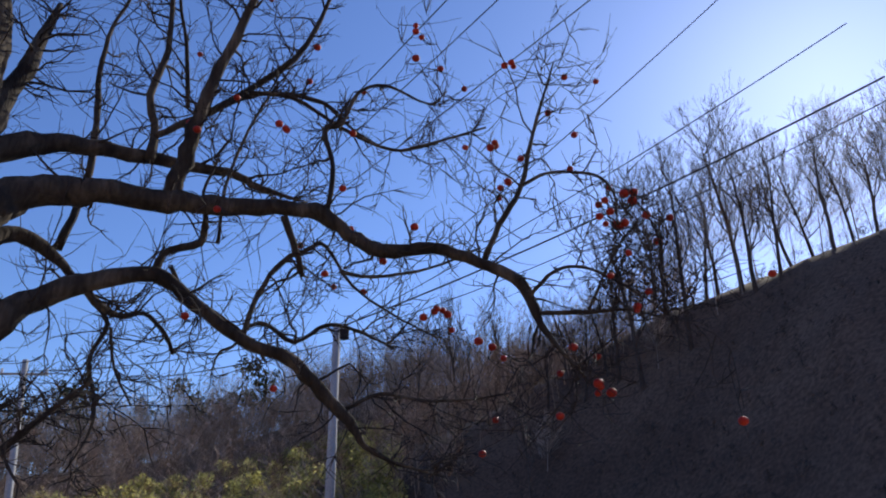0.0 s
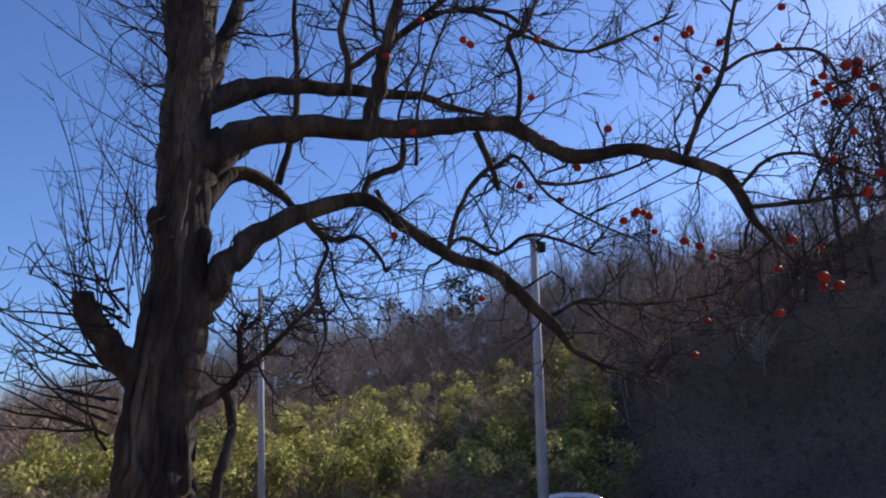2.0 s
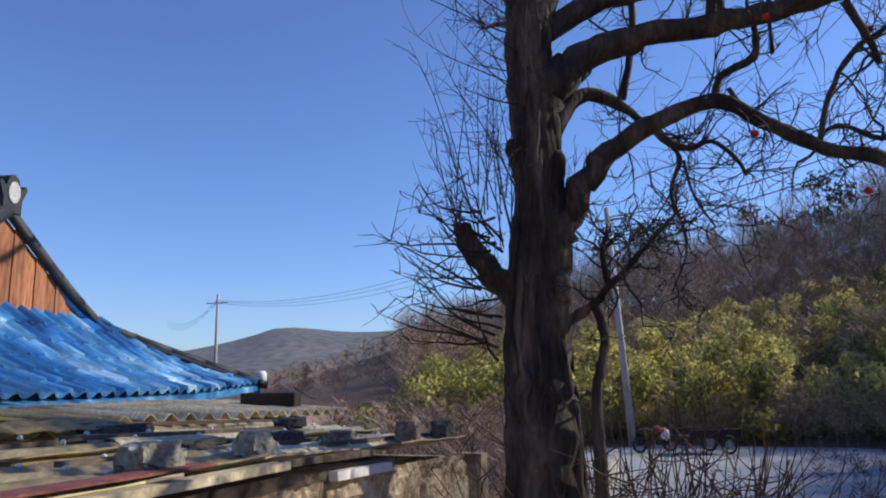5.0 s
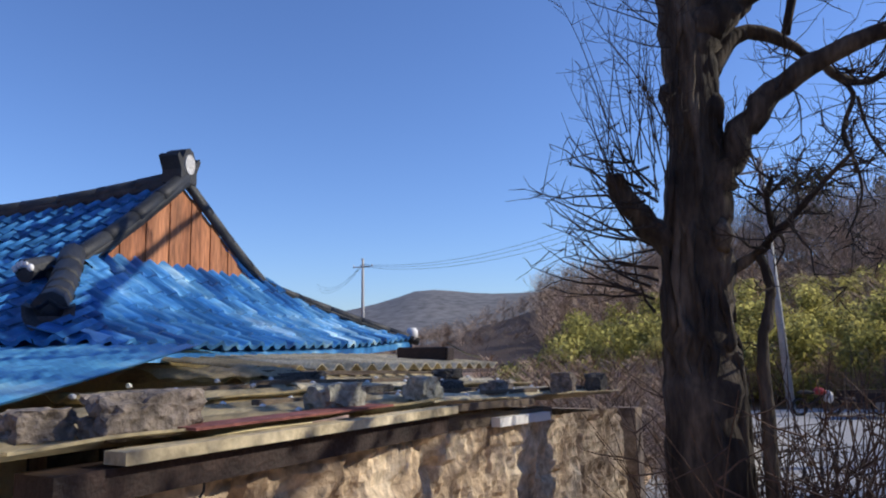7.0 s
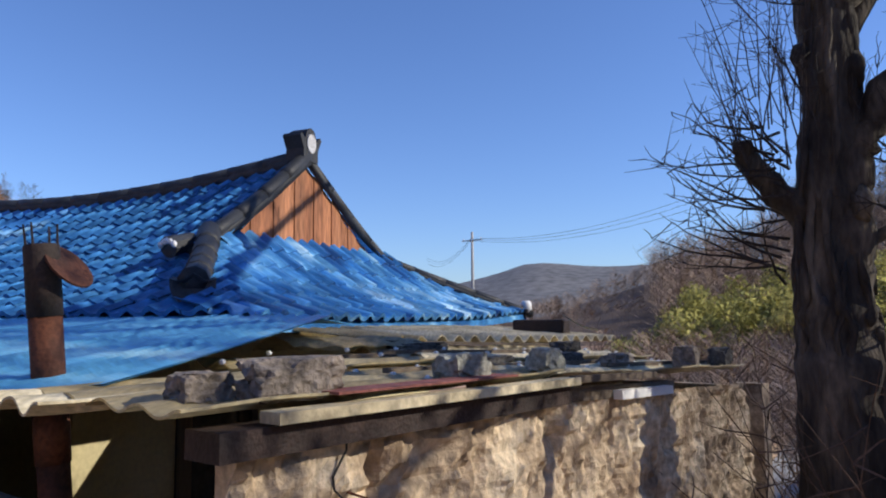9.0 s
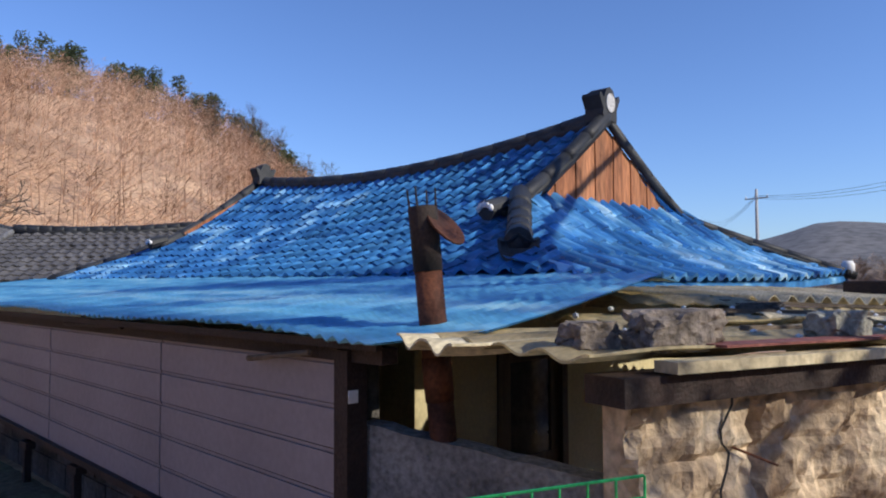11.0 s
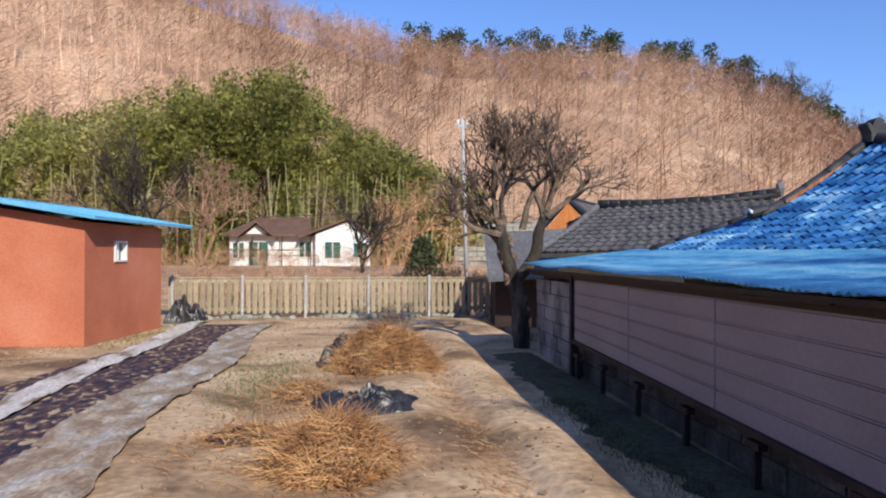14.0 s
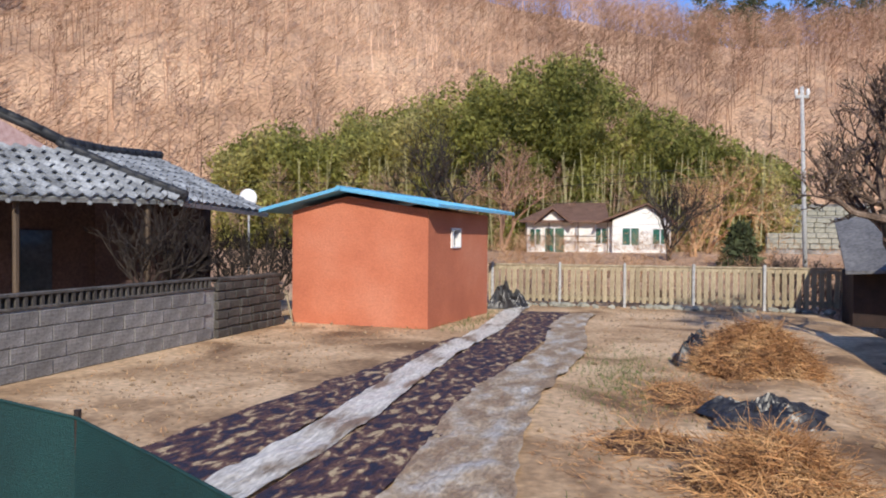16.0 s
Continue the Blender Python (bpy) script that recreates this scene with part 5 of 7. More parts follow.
def leaf_mass(centres, rng, n, size):
    """Clumps of small leaves: narrow random triangles scattered through soft ellipsoids."""
    g = np.random.default_rng(rng.randrange(10 ** 6))
    C = np.array(centres)
    idx = g.integers(0, len(C), n)
    d = g.normal(size=(n, 3))
    d /= np.linalg.norm(d, axis=1)[:, None]
    rad = g.random(n)[:, None] ** 0.45
    p = C[idx, :3] + d * rad * C[idx, 3:6]
    u = g.normal(size=(n, 3)) + np.array([0, 0, -0.3])
    u /= np.linalg.norm(u, axis=1)[:, None]
    w = np.cross(u, g.normal(size=(n, 3)))
    w /= np.linalg.norm(w, axis=1)[:, None]
    L = size * g.uniform(0.6, 1.5, n)[:, None]
    V = np.stack([p - w * L * 0.28, p + w * L * 0.28, p + u * L], 1).reshape(-1, 3)
    s = Shape()
    s.v = [tuple(q) for q in V.tolist()]
    s.f = [(3 * i, 3 * i + 1, 3 * i + 2) for i in range(n)]
    return s


def polar(az, r):
    a = radians(az)
    return -r * math.sin(a), r * math.cos(a)


def scatter(rng, n, az0, az1, r0, r1, h0=0.7, h1=1.2, keep=None):
    res = []
    while len(res) < n:
        x, y = polar(rng.uniform(az0, az1), math.sqrt(rng.uniform(r0 * r0, r1 * r1)))
        if keep is None or keep(x, y):
            res.append((x, y, gz(x, y), rng.uniform(h0, h1)))
    return res


wrng = random.Random(77)
solid("brown_woods", bare_trees(scatter(wrng, 5200, -42, 48, 52, 185), wrng, 6.6, 50, 0.50, 0.045, 0.07, 0.62), M_WOODS, "bare brown winter woods covering the hill", "woods", kind="stuff")
solid("dark_woods", bare_trees(scatter(wrng, 900, -150, -92, 76, 116), wrng, 7.5, 90, 0.36, 0.035, 0.08, 1.1), M_WOODSDARK, "bare dark winter woods on the shaded hill", "woods", kind="stuff")
M_SCRUB = island(mat("brown_scrub", [(0.22, 0.155, 0.11), (0.45, 0.33, 0.235)], 0.08, 0.95, 0.0), 0.5)
solid("slope_scrub", bare_trees(scatter(wrng, 3600, -150, -84, 38, 86, 0.5, 1.5), wrng, 3.2, 40, 0.5, 0.035, 0.06, 0.8), M_SCRUB, "low bare brown scrub on the shaded slope", "woods", kind="stuff")
solid("roadside_scrub", bare_trees(scatter(wrng, 300, -128, -84, 30, 33, 0.5, 1.3) + scatter(wrng, 170, -94, -77, 8.5, 17, 0.6, 1.2), wrng, 1.9, 70, 0.5, 0.016, 0.04, 0.8), M_SCRUB, "dry brown brush along the road and garden", "brush", kind="stuff")
# dark twig colour deepens the spur's shade; other slopes use M_SCRUB
solid("spur_scrub", bare_trees(scatter(wrng, 2300, -172, -113, 15, 44, 0.3, 1.3), wrng, 0.55, 34, 0.6, 0.012, 0.03, 0.7), M_TWIG, "low brush and dead grass, coloured dark for the slope's shade", "brush", kind="stuff")
solid("valley_scrub", bare_trees(scatter(wrng, 420, -93, -72, 44, 130), wrng, 2.2, 50, 0.6, 0.03, 0.04, 0.7), M_SCRUB, "low bare scrub on the valley slope", "woods", kind="stuff")
solid("spur_woods", bare_trees([(*polar(-178 + 40 * k / 34 + wrng.gauss(0, 0.5), wrng.uniform(34, 43)), 0, wrng.uniform(0.5, 0.8) * (1 if k < 27 else 0.6)) for k in range(35)], wrng, 9.0, 420, 0.46, 0.014, 0.05, 0.85), M_WOODSDARK, "tall bare trees along the top of the shaded slope", "woods", kind="stuff")
cl = []
for x, y, z, h in scatter(wrng, 95, -38, -4, 140, 172) + scatter(wrng, 10, -122, -98, 86, 110) + scatter(wrng, 12, 24, 34, 110, 150) + scatter(wrng, 16, 37, 47, 95, 130):
    for q in range(4):
        cl.append((x + wrng.gauss(0, 1.2), y + wrng.gauss(0, 1.2), z + 3.6 + q * 1.7, 2.7 - 0.4 * q, 2.7 - 0.4 * q, 1.5))
solid("pine_trees", leaf_mass(cl, wrng, 85000, 0.5), M_PINE, "dark green pines along the hilltop", "woods", kind="stuff")
cl = []
for k in range(330):
    az = wrng.uniform(-9, 31)
    r = wrng.uniform(45, 58)
    x, y = polar(az, r)
    g0 = gz(x, y)
    el = float(lerp(az, [(-9, 4.5), (-4, 7.0), (0, 9.5), (6, 12.6), (12, 11.6), (18, 9.2), (25, 7.4), (31, 6.2)])) * wrng.uniform(0.8, 1.06)
    top = max(1.0, 1.6 + r * math.tan(radians(el)) - g0)
    for q in range(4):
        f = (q + wrng.random()) / 4
        cl.append((x + wrng.gauss(0, 0.5), y + wrng.gauss(0, 0.5), g0 + top * f, 0.9, 0.9, 1.2))
solid("bamboo_grove", leaf_mass(cl, wrng, 260000, 0.27), M_BAMBOO, "dense green bamboo grove at the foot of the hill", "bamboo", kind="stuff")
solid("bare_copse", bare_trees(scatter(random.Random(41), 46, -9, 31, 43, 46, 0.5, 1.1), random.Random(42), 4.6, 150, 0.46, 0.016, 0.05, 0.8), M_WOODS, "pale bare winter trees in front of the bamboo", "woods", kind="stuff")
culms = Shape()
for k in range(160):
    x, y = polar(wrng.uniform(-8, 28), wrng.uniform(44, 47))
    culms.tube([(x, y, gz(x, y), 0.05), (x + wrng.gauss(0, 0.4), y, gz(x, y) + wrng.uniform(3, 6), 0.02)], 4)
solid("bamboo_stems", culms, mat("pale_bamboo_stem", [(0.25, 0.24, 0.10), (0.38, 0.34, 0.18)], 2, 0.6, 0), "pale bamboo stems at the edge of the grove", "bamboo", kind="stuff")
cl = []
k = 0
while k < 420:
    az, r = wrng.uniform(-126, -80), 31 + 33 * wrng.random() ** 1.25
    x, y = polar(az, r)
    g0 = gz(x, y)
    lim_ = float(lerp(az, [(-126, 9.4), (-123, 9.0), (-120, 7.7), (-112, 5.3), (-101, 4.1), (-91, 2.7), (-86, 1.3), (-84.5, -1.5), (-80, -3)])) - 0.2
    top = min(3.6, 1.7 + r * math.tan(radians(lim_)) - g0) * wrng.uniform(0.55, 1.1)
    if top < 0.5:
        continue
    k += 1
    for q in range(3):
        f = (q + wrng.random()) / 3
        cl.append((x + wrng.gauss(0, 0.6), y + wrng.gauss(0, 0.6), g0 + top * f, 0.7, 0.7, 0.6))
solid("evergreen_thicket", leaf_mass(cl, wrng, 250000, 0.19), M_THICKET, "yellow-green evergreen thicket beyond the road", "bushes", kind="stuff")


def grow(s, p, d, ln, r, rng, depth, split=(2, 3), spread=0.6, rise=0.15, segs=4, least=0.004):
    pts = crooked(p, d, ln, r, rng, segs, 0.22, rise)
    pts = [(a, b, c, max(least, r * (1 - 0.45 * i / segs))) for i, (a, b, c, _) in enumerate(pts)]
    s.tube(pts, 6 if depth > 2 else 4 if depth > 1 else 3)
    if depth == 0:
        return
    e = (Vector(pts[-1][:3]) - Vector(pts[-2][:3])).normalized()
    for k in range(rng.randint(*split)):
        q = pts[-1] if k < 2 else pts[rng.randrange(1, segs)]
        dd = e + Vector((rng.gauss(0, spread), rng.gauss(0, spread), rng.gauss(0.1, spread * 0.7)))
        grow(s, q[:3], dd, ln * rng.uniform(0.6, 0.85), r * 0.62, rng, depth - 1, split, spread, rise, segs, least)


M_TALLBARK = mat("grey_brown_bark", [(0.05, 0.038, 0.03), (0.12, 0.092, 0.074)], 1.5, 0.9, 0.3, rnd=0.25)
tall_me = []
for k in range(6):
    rg = random.Random(300 + k)
    b = Shape()
    trunk_ = crooked((0, 0, -0.4), (rg.gauss(0, 0.06), rg.gauss(0, 0.06), 1), 7.5, 0.13, rg, 9, 0.07, 0.1)
    b.tube([(x, y, z, 0.13 - 0.011 * i) for i, (x, y, z, _) in enumerate(trunk_)], 7)
    for i in range(3, 10):
        for m in range(2 if i < 9 else 3):
            up_ = Vector((rg.gauss(0, 0.55), rg.gauss(0, 0.55), rg.uniform(0.6, 1.2)))
            grow(b, trunk_[i][:3], up_, rg.uniform(0.9, 1.5), 0.055 - 0.003 * i, rg, 4, (2, 3), 0.42, 0.18, 4, 0.006)
    tall_me.append(b.mesh("bare_tree", M_TALLBARK))
rg = random.Random(55)
TALL = [(-137.5 - 1.35 * k + rg.gauss(0, 0.4), rg.uniform(33.5, 40), rg.uniform(0.78, 1.1) * (0.62 if k < 5 else 1.0 if k < 14 else 0.75)) for k in range(26)]
TALL += [(-131.6, 46, 1.0), (-127.8, 58, 1.0), (-134.5, 52, 0.95)]
for k, (az, r, sc) in enumerate(TALL):
    x, y = polar(az, r)
    ob = tagged(new("bare_tree", tall_me[k % 6]), "tall bare winter tree on the shaded slope", "tree", group="trees along the slope top")
    ob.matrix_basis = Matrix.Translation((x, y, gz(x, y))) @ Matrix.Rotation(rg.random() * 6.28, 4, "Z") @ Matrix.Scale(sc, 4)
for k in range(14):
    x, y = polar(-29.5 - 11 * k / 13 + rg.gauss(0, 0.4), rg.uniform(108, 128))
    ob = tagged(new("bare_tree", tall_me[k % 6]), "bare winter tree on the hill shoulder", "tree", group="trees on the hill shoulder")
    ob.matrix_basis = Matrix.Translation((x, y, gz(x, y))) @ Matrix.Rotation(rg.random() * 6.28, 4, "Z") @ Matrix.Diagonal((1.35, 1.35, rg.uniform(0.75, 1.05), 1))


# ---- salmon shed ----
shed = thing("garden_shed", "salmon-red rendered shed with a light blue metal roof", "shed", (-6.6, 16.2, 0))
SA, SB, SC, SD = Vector((-8.05, 14.60, 0)), Vector((-5.31, 14.25, 0)), Vector((-4.83, 17.45, 0)), Vector((-7.57, 17.80, 0))
UX, UY = (SB - SA), (SC - SB)


def sp(u, v, z):
    """A place on the shed: u and v from 0 to 1 over its plan."""
    p = SA + UX * u + UY * v
    return Vector((p.x, p.y, z))


def sbox(u0, u1, v0, v1, z0, z1):
    vs = [sp(u, v, z) for z in (z0, z1) for u, v in ((u0, v0), (u1, v0), (u1, v1), (u0, v1))]
    return Shape().add(vs, [(3, 2, 1, 0), (4, 5, 6, 7), (0, 1, 5, 4), (1, 2, 6, 5), (2, 3, 7, 6), (3, 0, 4, 7)])


PKU = 0.42
for v0, v1 in ((0, 0.045), (0.955, 1)):
    g = Shape()
    ol = [(0, -0.05), (1, -0.05), (1, 2.10), (PKU, 2.36), (0, 2.10)]
    vs = [sp(u, v, z) for v in (v0, v1) for u, z in ol]
    g.add(vs, [(0, 1, 2, 3, 4), (9, 8, 7, 6, 5)] + [(i, 5 + i, 5 + (i + 1) % 5, (i + 1) % 5) for i in range(5)])
    part("gable_wall", g, M_SALMON, shed)
part("side_wall", sbox(0, 0.05, 0.045, 0.955, -0.05, 2.10), M_SALMON, shed)
for q in (sbox(0.95, 1, 0.045, 0.33, -0.05, 2.10), sbox(0.95, 1, 0.48, 0.955, -0.05, 2.10), sbox(0.95, 1, 0.33, 0.48, -0.05, 1.42), sbox(0.95, 1, 0.33, 0.48, 1.80, 2.10)):
    part("side_wall", q, M_SALMON, shed)
win = part("window", sbox(0.965, 0.972, 0.345, 0.465, 1.44, 1.78), M_GLASS, shed)
for b in (sbox(0.96, 1.012, 0.33, 0.345, 1.42, 1.80), sbox(0.96, 1.012, 0.465, 0.48, 1.42, 1.80), sbox(0.96, 1.012, 0.345, 0.465, 1.42, 1.45), sbox(0.96, 1.012, 0.345, 0.465, 1.77, 1.80), sbox(0.965, 0.99, 0.40, 0.412, 1.45, 1.77)):
    o = part("frame", b, M_WHITE, win, "white window frame")
for u0, z0, u1, z1 in ((-0.19, 2.07, PKU, 2.45), (PKU, 2.45, 1.12, 2.13)):
    s = Shape()
    n = 14
    vs = []
    for d in (0.0, 0.05):
        for i in range(n + 1):
            f = i / n
            for v in (-0.10, 1.28):
                vs.append(sp(u0 + (u1 - u0) * f, v, z0 + (z1 - z0) * f + d))
    k = 2 * (n + 1)
    fs = [(2 * i, 2 * i + 1, 2 * i + 3, 2 * i + 2) for i in range(n)] + [(k + 2 * i, k + 2 * i + 2, k + 2 * i + 3, k + 2 * i + 1) for i in range(n)]
    fs += [(2 * i, 2 * i + 2, k + 2 * i + 2, k + 2 * i) for i in range(n)] + [(2 * i + 3, 2 * i + 1, k + 2 * i + 1, k + 2 * i + 3) for i in range(n)]
    fs += [(0, k, k + 1, 1), (2 * n, 2 * n + 1, k + 2 * n + 1, k + 2 * n)]
    s.add(vs, fs)
    rf = part("roof_slope", s, M_LIGHTBLUE, shed, "light blue metal roof sheet")
    for i in range(9):
        v = -0.09 + 1.36 * i / 8
        rib = Shape().tube([(*sp(u0, v, z0 + 0.055), 0.014), (*sp(u1, v, z1 + 0.055), 0.014)], 6)
        o = part("rib", rib, M_LIGHTBLUE, rf)
part("ridge_cap", Shape().tube([(*sp(PKU, -0.11, 2.49), 0.05), (*sp(PKU, 1.29, 2.49), 0.05)], 6), M_LIGHTBLUE, shed)

# ---- picket fence ----
FY = 19.75
fence = thing("fence", "weathered wooden picket fence across the end of the field", "fence", (-1, FY, 0))
posts = (-5.1, -3.45, -1.93, -0.38, 1.15, 3.0)
for x in posts:
    part("post", Shape().box((x - 0.03, FY - 0.09, -0.1), (x + 0.03, FY - 0.03, 1.05), 0.008), M_CONC, fence, "thin grey post")
for z in (0.16, 0.86):
    part("rail", Shape().box((-5.2, FY, z), (3.1, FY + 0.04, z + 0.09), 0.008), M_FENCE, fence)
part("cap_rail", Shape().box((-5.2, FY - 0.03, 0.96), (3.1, FY + 0.07, 1.0), 0.008), M_FENCE, fence)
frng = random.Random(3)
x = -5.15
pk = Shape().box((-0.05, -0.022, 0.10), (0.05, 0, 0.93), 0.006).mesh("picket", M_FENCE)
while x < 3.05:
    o = part("picket", pk, M_FENCE, fence)
    o.matrix_basis = pose(x, FY - 0.004, frng.uniform(-0.02, 0.02), 0, frng.uniform(-1.2, 1.2), 0)
    x += 0.152 + frng.uniform(-0.01, 0.01)
srng = random.Random(31)
for k in range(46):
    x = srng.uniform(-5, 3.6)
    r = srng.uniform(0.05, 0.16)
    solid("stone", Shape().blob((x, FY - 0.25 + srng.gauss(0, 0.08), 0.02), (r, r * 0.8, r * 0.6), srng, 0.4, 2), M_ROCK2, "pale field stone along the fence foot", "stone", group="stones along the fence")

# ---- boundary wall on the far side of the field ----
bw = thing("boundary_wall", "grey concrete block wall with pierced coping, stone at its far end", "wall", (-8.3, 11, 0))
BA, BB = Vector((-8.46, 6.6, 0)), Vector((-8.10, 14.2, 0))
BD = (BB - BA).normalized()
BN = Vector((BD.y, -BD.x, 0))
bang = math.atan2(BD.y, BD.x)
core = Shape()
bm_ = Matrix.Translation(BA) @ Matrix.Rotation(bang, 4, "Z")
LEN = (BB - BA).length
core.box((0, 0.03, -0.1), (LEN, 0.16, 0.80), 0, bm_)
corew = part("wall", core, M_BLOCK, bw)
blk = Shape().box((0.004, 0, 0.004), (0.386, 0.08, 0.186), 0.008).mesh("block", M_BLOCK)
krng = random.Random(9)
for row in range(4):
    i = 0
    while True:
        a = i * 0.39 - (0.195 if row % 2 else 0)
        if a + 0.39 > LEN - 2.0:
            break
        o = new("block", blk)
        o.parent = corew
        o.matrix_basis = bm_ @ pose(a, krng.uniform(-0.004, 0.006), row * 0.19, 0, 0, krng.uniform(-0.3, 0.3))
        i += 1
stw = [Shape().box((0.0, 0, 0.0), (w, 0.09, 0.14), 0.02).mesh("stone", M_DARKBLOCK) for w in (0.22, 0.30, 0.36)]
for row in range(6):
    a = LEN - 2.05
    while a < LEN - 0.1:
        k = krng.randrange(3)
        o = new("stone", stw[k])
        o.parent = corew
        o.matrix_basis = bm_ @ pose(a, -0.03 + krng.uniform(-0.015, 0.015), row * 0.148, 0, krng.uniform(-2, 2), krng.uniform(-2, 2))
        a += (0.22, 0.30, 0.36)[k] + 0.012
for z in (0.78, 0.93):
    part("coping_rail", Shape().box((0, 0.0, z), (LEN - 2.0, 0.14, z + 0.035), 0.006, bm_), M_DARKBLOCK, bw)
fin = Shape().box((0, 0.01, 0.81), (0.045, 0.13, 0.935), 0).mesh("baluster", M_DARKBLOCK)
i = 0
while i * 0.115 < LEN - 2.1:
    o = part("baluster", fin, M_DARKBLOCK, bw)
    o.matrix_basis = bm_ @ pose(i * 0.115, 0, 0)
    i += 1
part("coping_stone", Shape().box((LEN - 2.0, -0.03, 0.885), (LEN, 0.16, 0.95), 0.015, bm_), M_DARKBLOCK, bw)

# ---- white house beyond the fence ----
wh = thing("white_house", "single-storey white house with a brown shingle roof and green windows", "house", (-3.3, 43, 0.9))
Z0 = 0.85
part("wall", Shape().box((-7.0, 41, Z0), (-2.45, 47, 2.55)), M_WALLWHITE, wh)
gw = Shape()
ol = [(-2.45, Z0), (0.42, Z0), (0.42, 2.55), (-0.75, 3.35), (-2.45, 2.62)]
vs = [(x, y, z) for y in (40.4, 47) for x, z in ol]
gw.add(vs, [(0, 1, 2, 3, 4), (9, 8, 7, 6, 5)] + [(i, 5 + i, 5 + (i + 1) % 5, (i + 1) % 5) for i in range(5)])
part("gable_wall", gw, M_WALLWHITE, wh)
pw = Shape()
vs = [(x, y, z) for y in (40.6, 41.0) for x, z in ((-6.3, 2.45), (-4.7, 2.45), (-5.5, 3.1))]
pw.add(vs, [(0, 1, 2), (5, 4, 3), (0, 3, 4, 1), (1, 4, 5, 2), (2, 5, 3, 0)])
part("porch_gable", pw, M_WALLWHITE, wh)


def slab(pts, t):
    n = len(pts)
    vs = list(pts) + [(x, y, z + t) for x, y, z in pts]
    return Shape().add(vs, [tuple(range(n))[::-1], tuple(range(n, 2 * n))] + [(i, (i + 1) % n, n + (i + 1) % n, n + i) for i in range(n)])


for pts in ([(-7.3, 40.5, 2.5), (-2.6, 40.5, 2.5), (-2.9, 44, 3.6), (-5.6, 44, 3.6)], [(-7.3, 47.4, 2.5), (-7.3, 40.5, 2.5), (-5.6, 44, 3.6)], [(-0.75, 40.1, 3.40), (-0.75, 47.3, 3.40), (-3.3, 47.3, 2.40), (-3.3, 40.1, 2.40)],
            [(0.75, 40.1, 2.38), (0.75, 47.3, 2.38), (-0.75, 47.3, 3.40), (-0.75, 40.1, 3.40)], [(-6.5, 40.2, 2.38), (-5.5, 40.2, 3.2), (-5.5, 42.5, 3.2), (-6.5, 42.5, 2.38)], [(-5.5, 40.2, 3.2), (-4.5, 40.2, 2.38), (-4.5, 42.5, 2.38), (-5.5, 42.5, 3.2)]):
    part("roof_slope", slab(pts, 0.09), M_BROWNROOF, wh)
for x0, x1, z0, z1, y in ((-6.75, -6.2, 1.35, 2.15, 41), (-5.95, -4.95, 0.95, 2.2, 41), (-3.3, -2.75, 1.4, 2.2, 41), (-1.95, -1.15, 1.35, 2.2, 40.4), (-0.45, 0.25, 1.4, 2.15, 40.4)):
    w = part("window", Shape().box((x0, y - 0.03, z0), (x1, y - 0.005, z1)), M_GREENGLASS, wh, "green tinted window")
    for b in (((x0 - 0.06, z0 - 0.06), (x0, z1 + 0.06)), ((x1, z0 - 0.06), (x1 + 0.06, z1 + 0.06)), ((x0, z1), (x1, z1 + 0.06)), ((x0, z0 - 0.06), (x1, z0)), (((x0 + x1) / 2 - 0.025, z0), ((x0 + x1) / 2 + 0.025, z1))):
        o = part("frame", Shape().box((b[0][0], y - 0.07, b[0][1]), (b[1][0], y - 0.004, b[1][1])), M_WHITE, w, "white window frame")
for x in (-6.9, -5.7, -4.2, -2.7):
    part("porch_post", Shape().box((x - 0.03, 40.5, Z0), (x + 0.03, 40.56, 2.5)), M_DARKSTEEL, wh)
part("porch_rail", Shape().box((-6.9, 40.5, 1.75), (-2.7, 40.54, 1.80)), M_DARKSTEEL, wh)

for k, (x0, x1, y, z0, z1) in enumerate(((5.2, 11.5, 42.0, 1.2, 2.05), (5.6, 12.0, 46.0, 1.8, 3.0), (6.0, 12.5, 50.0, 2.6, 3.9))):
    tw_ = thing("retaining_wall", "pale terrace wall on the slope behind the fence", "wall", ((x0 + x1) / 2, y, z0), group="terrace walls")
    trg = random.Random(60 + k)
    part("core", Shape().box((x0, y + 0.1, gz(x0, y) - 0.5), (x1, y + 0.35, z1 - 0.05)), M_BLOCK, tw_)
    stone = [Shape().box((0, 0, 0), (w, 0.14, 0.26), 0.03).mesh("stone", M_ROCK2) for w in (0.42, 0.55, 0.7)]
    z = z0
    while z < z1 - 0.2:
        x = x0
        while x < x1 - 0.5:
            i = trg.randrange(3)
            o = new("stone", stone[i])
            o.parent = tw_
            o.matrix_parent_inverse = tw_.matrix_basis.inverted()
            o.matrix_basis = pose(x, y + trg.uniform(-0.02, 0.02), z, 0, trg.uniform(-2, 2), 0)
            x += (0.42, 0.55, 0.7)[i] + 0.02
        z += 0.275

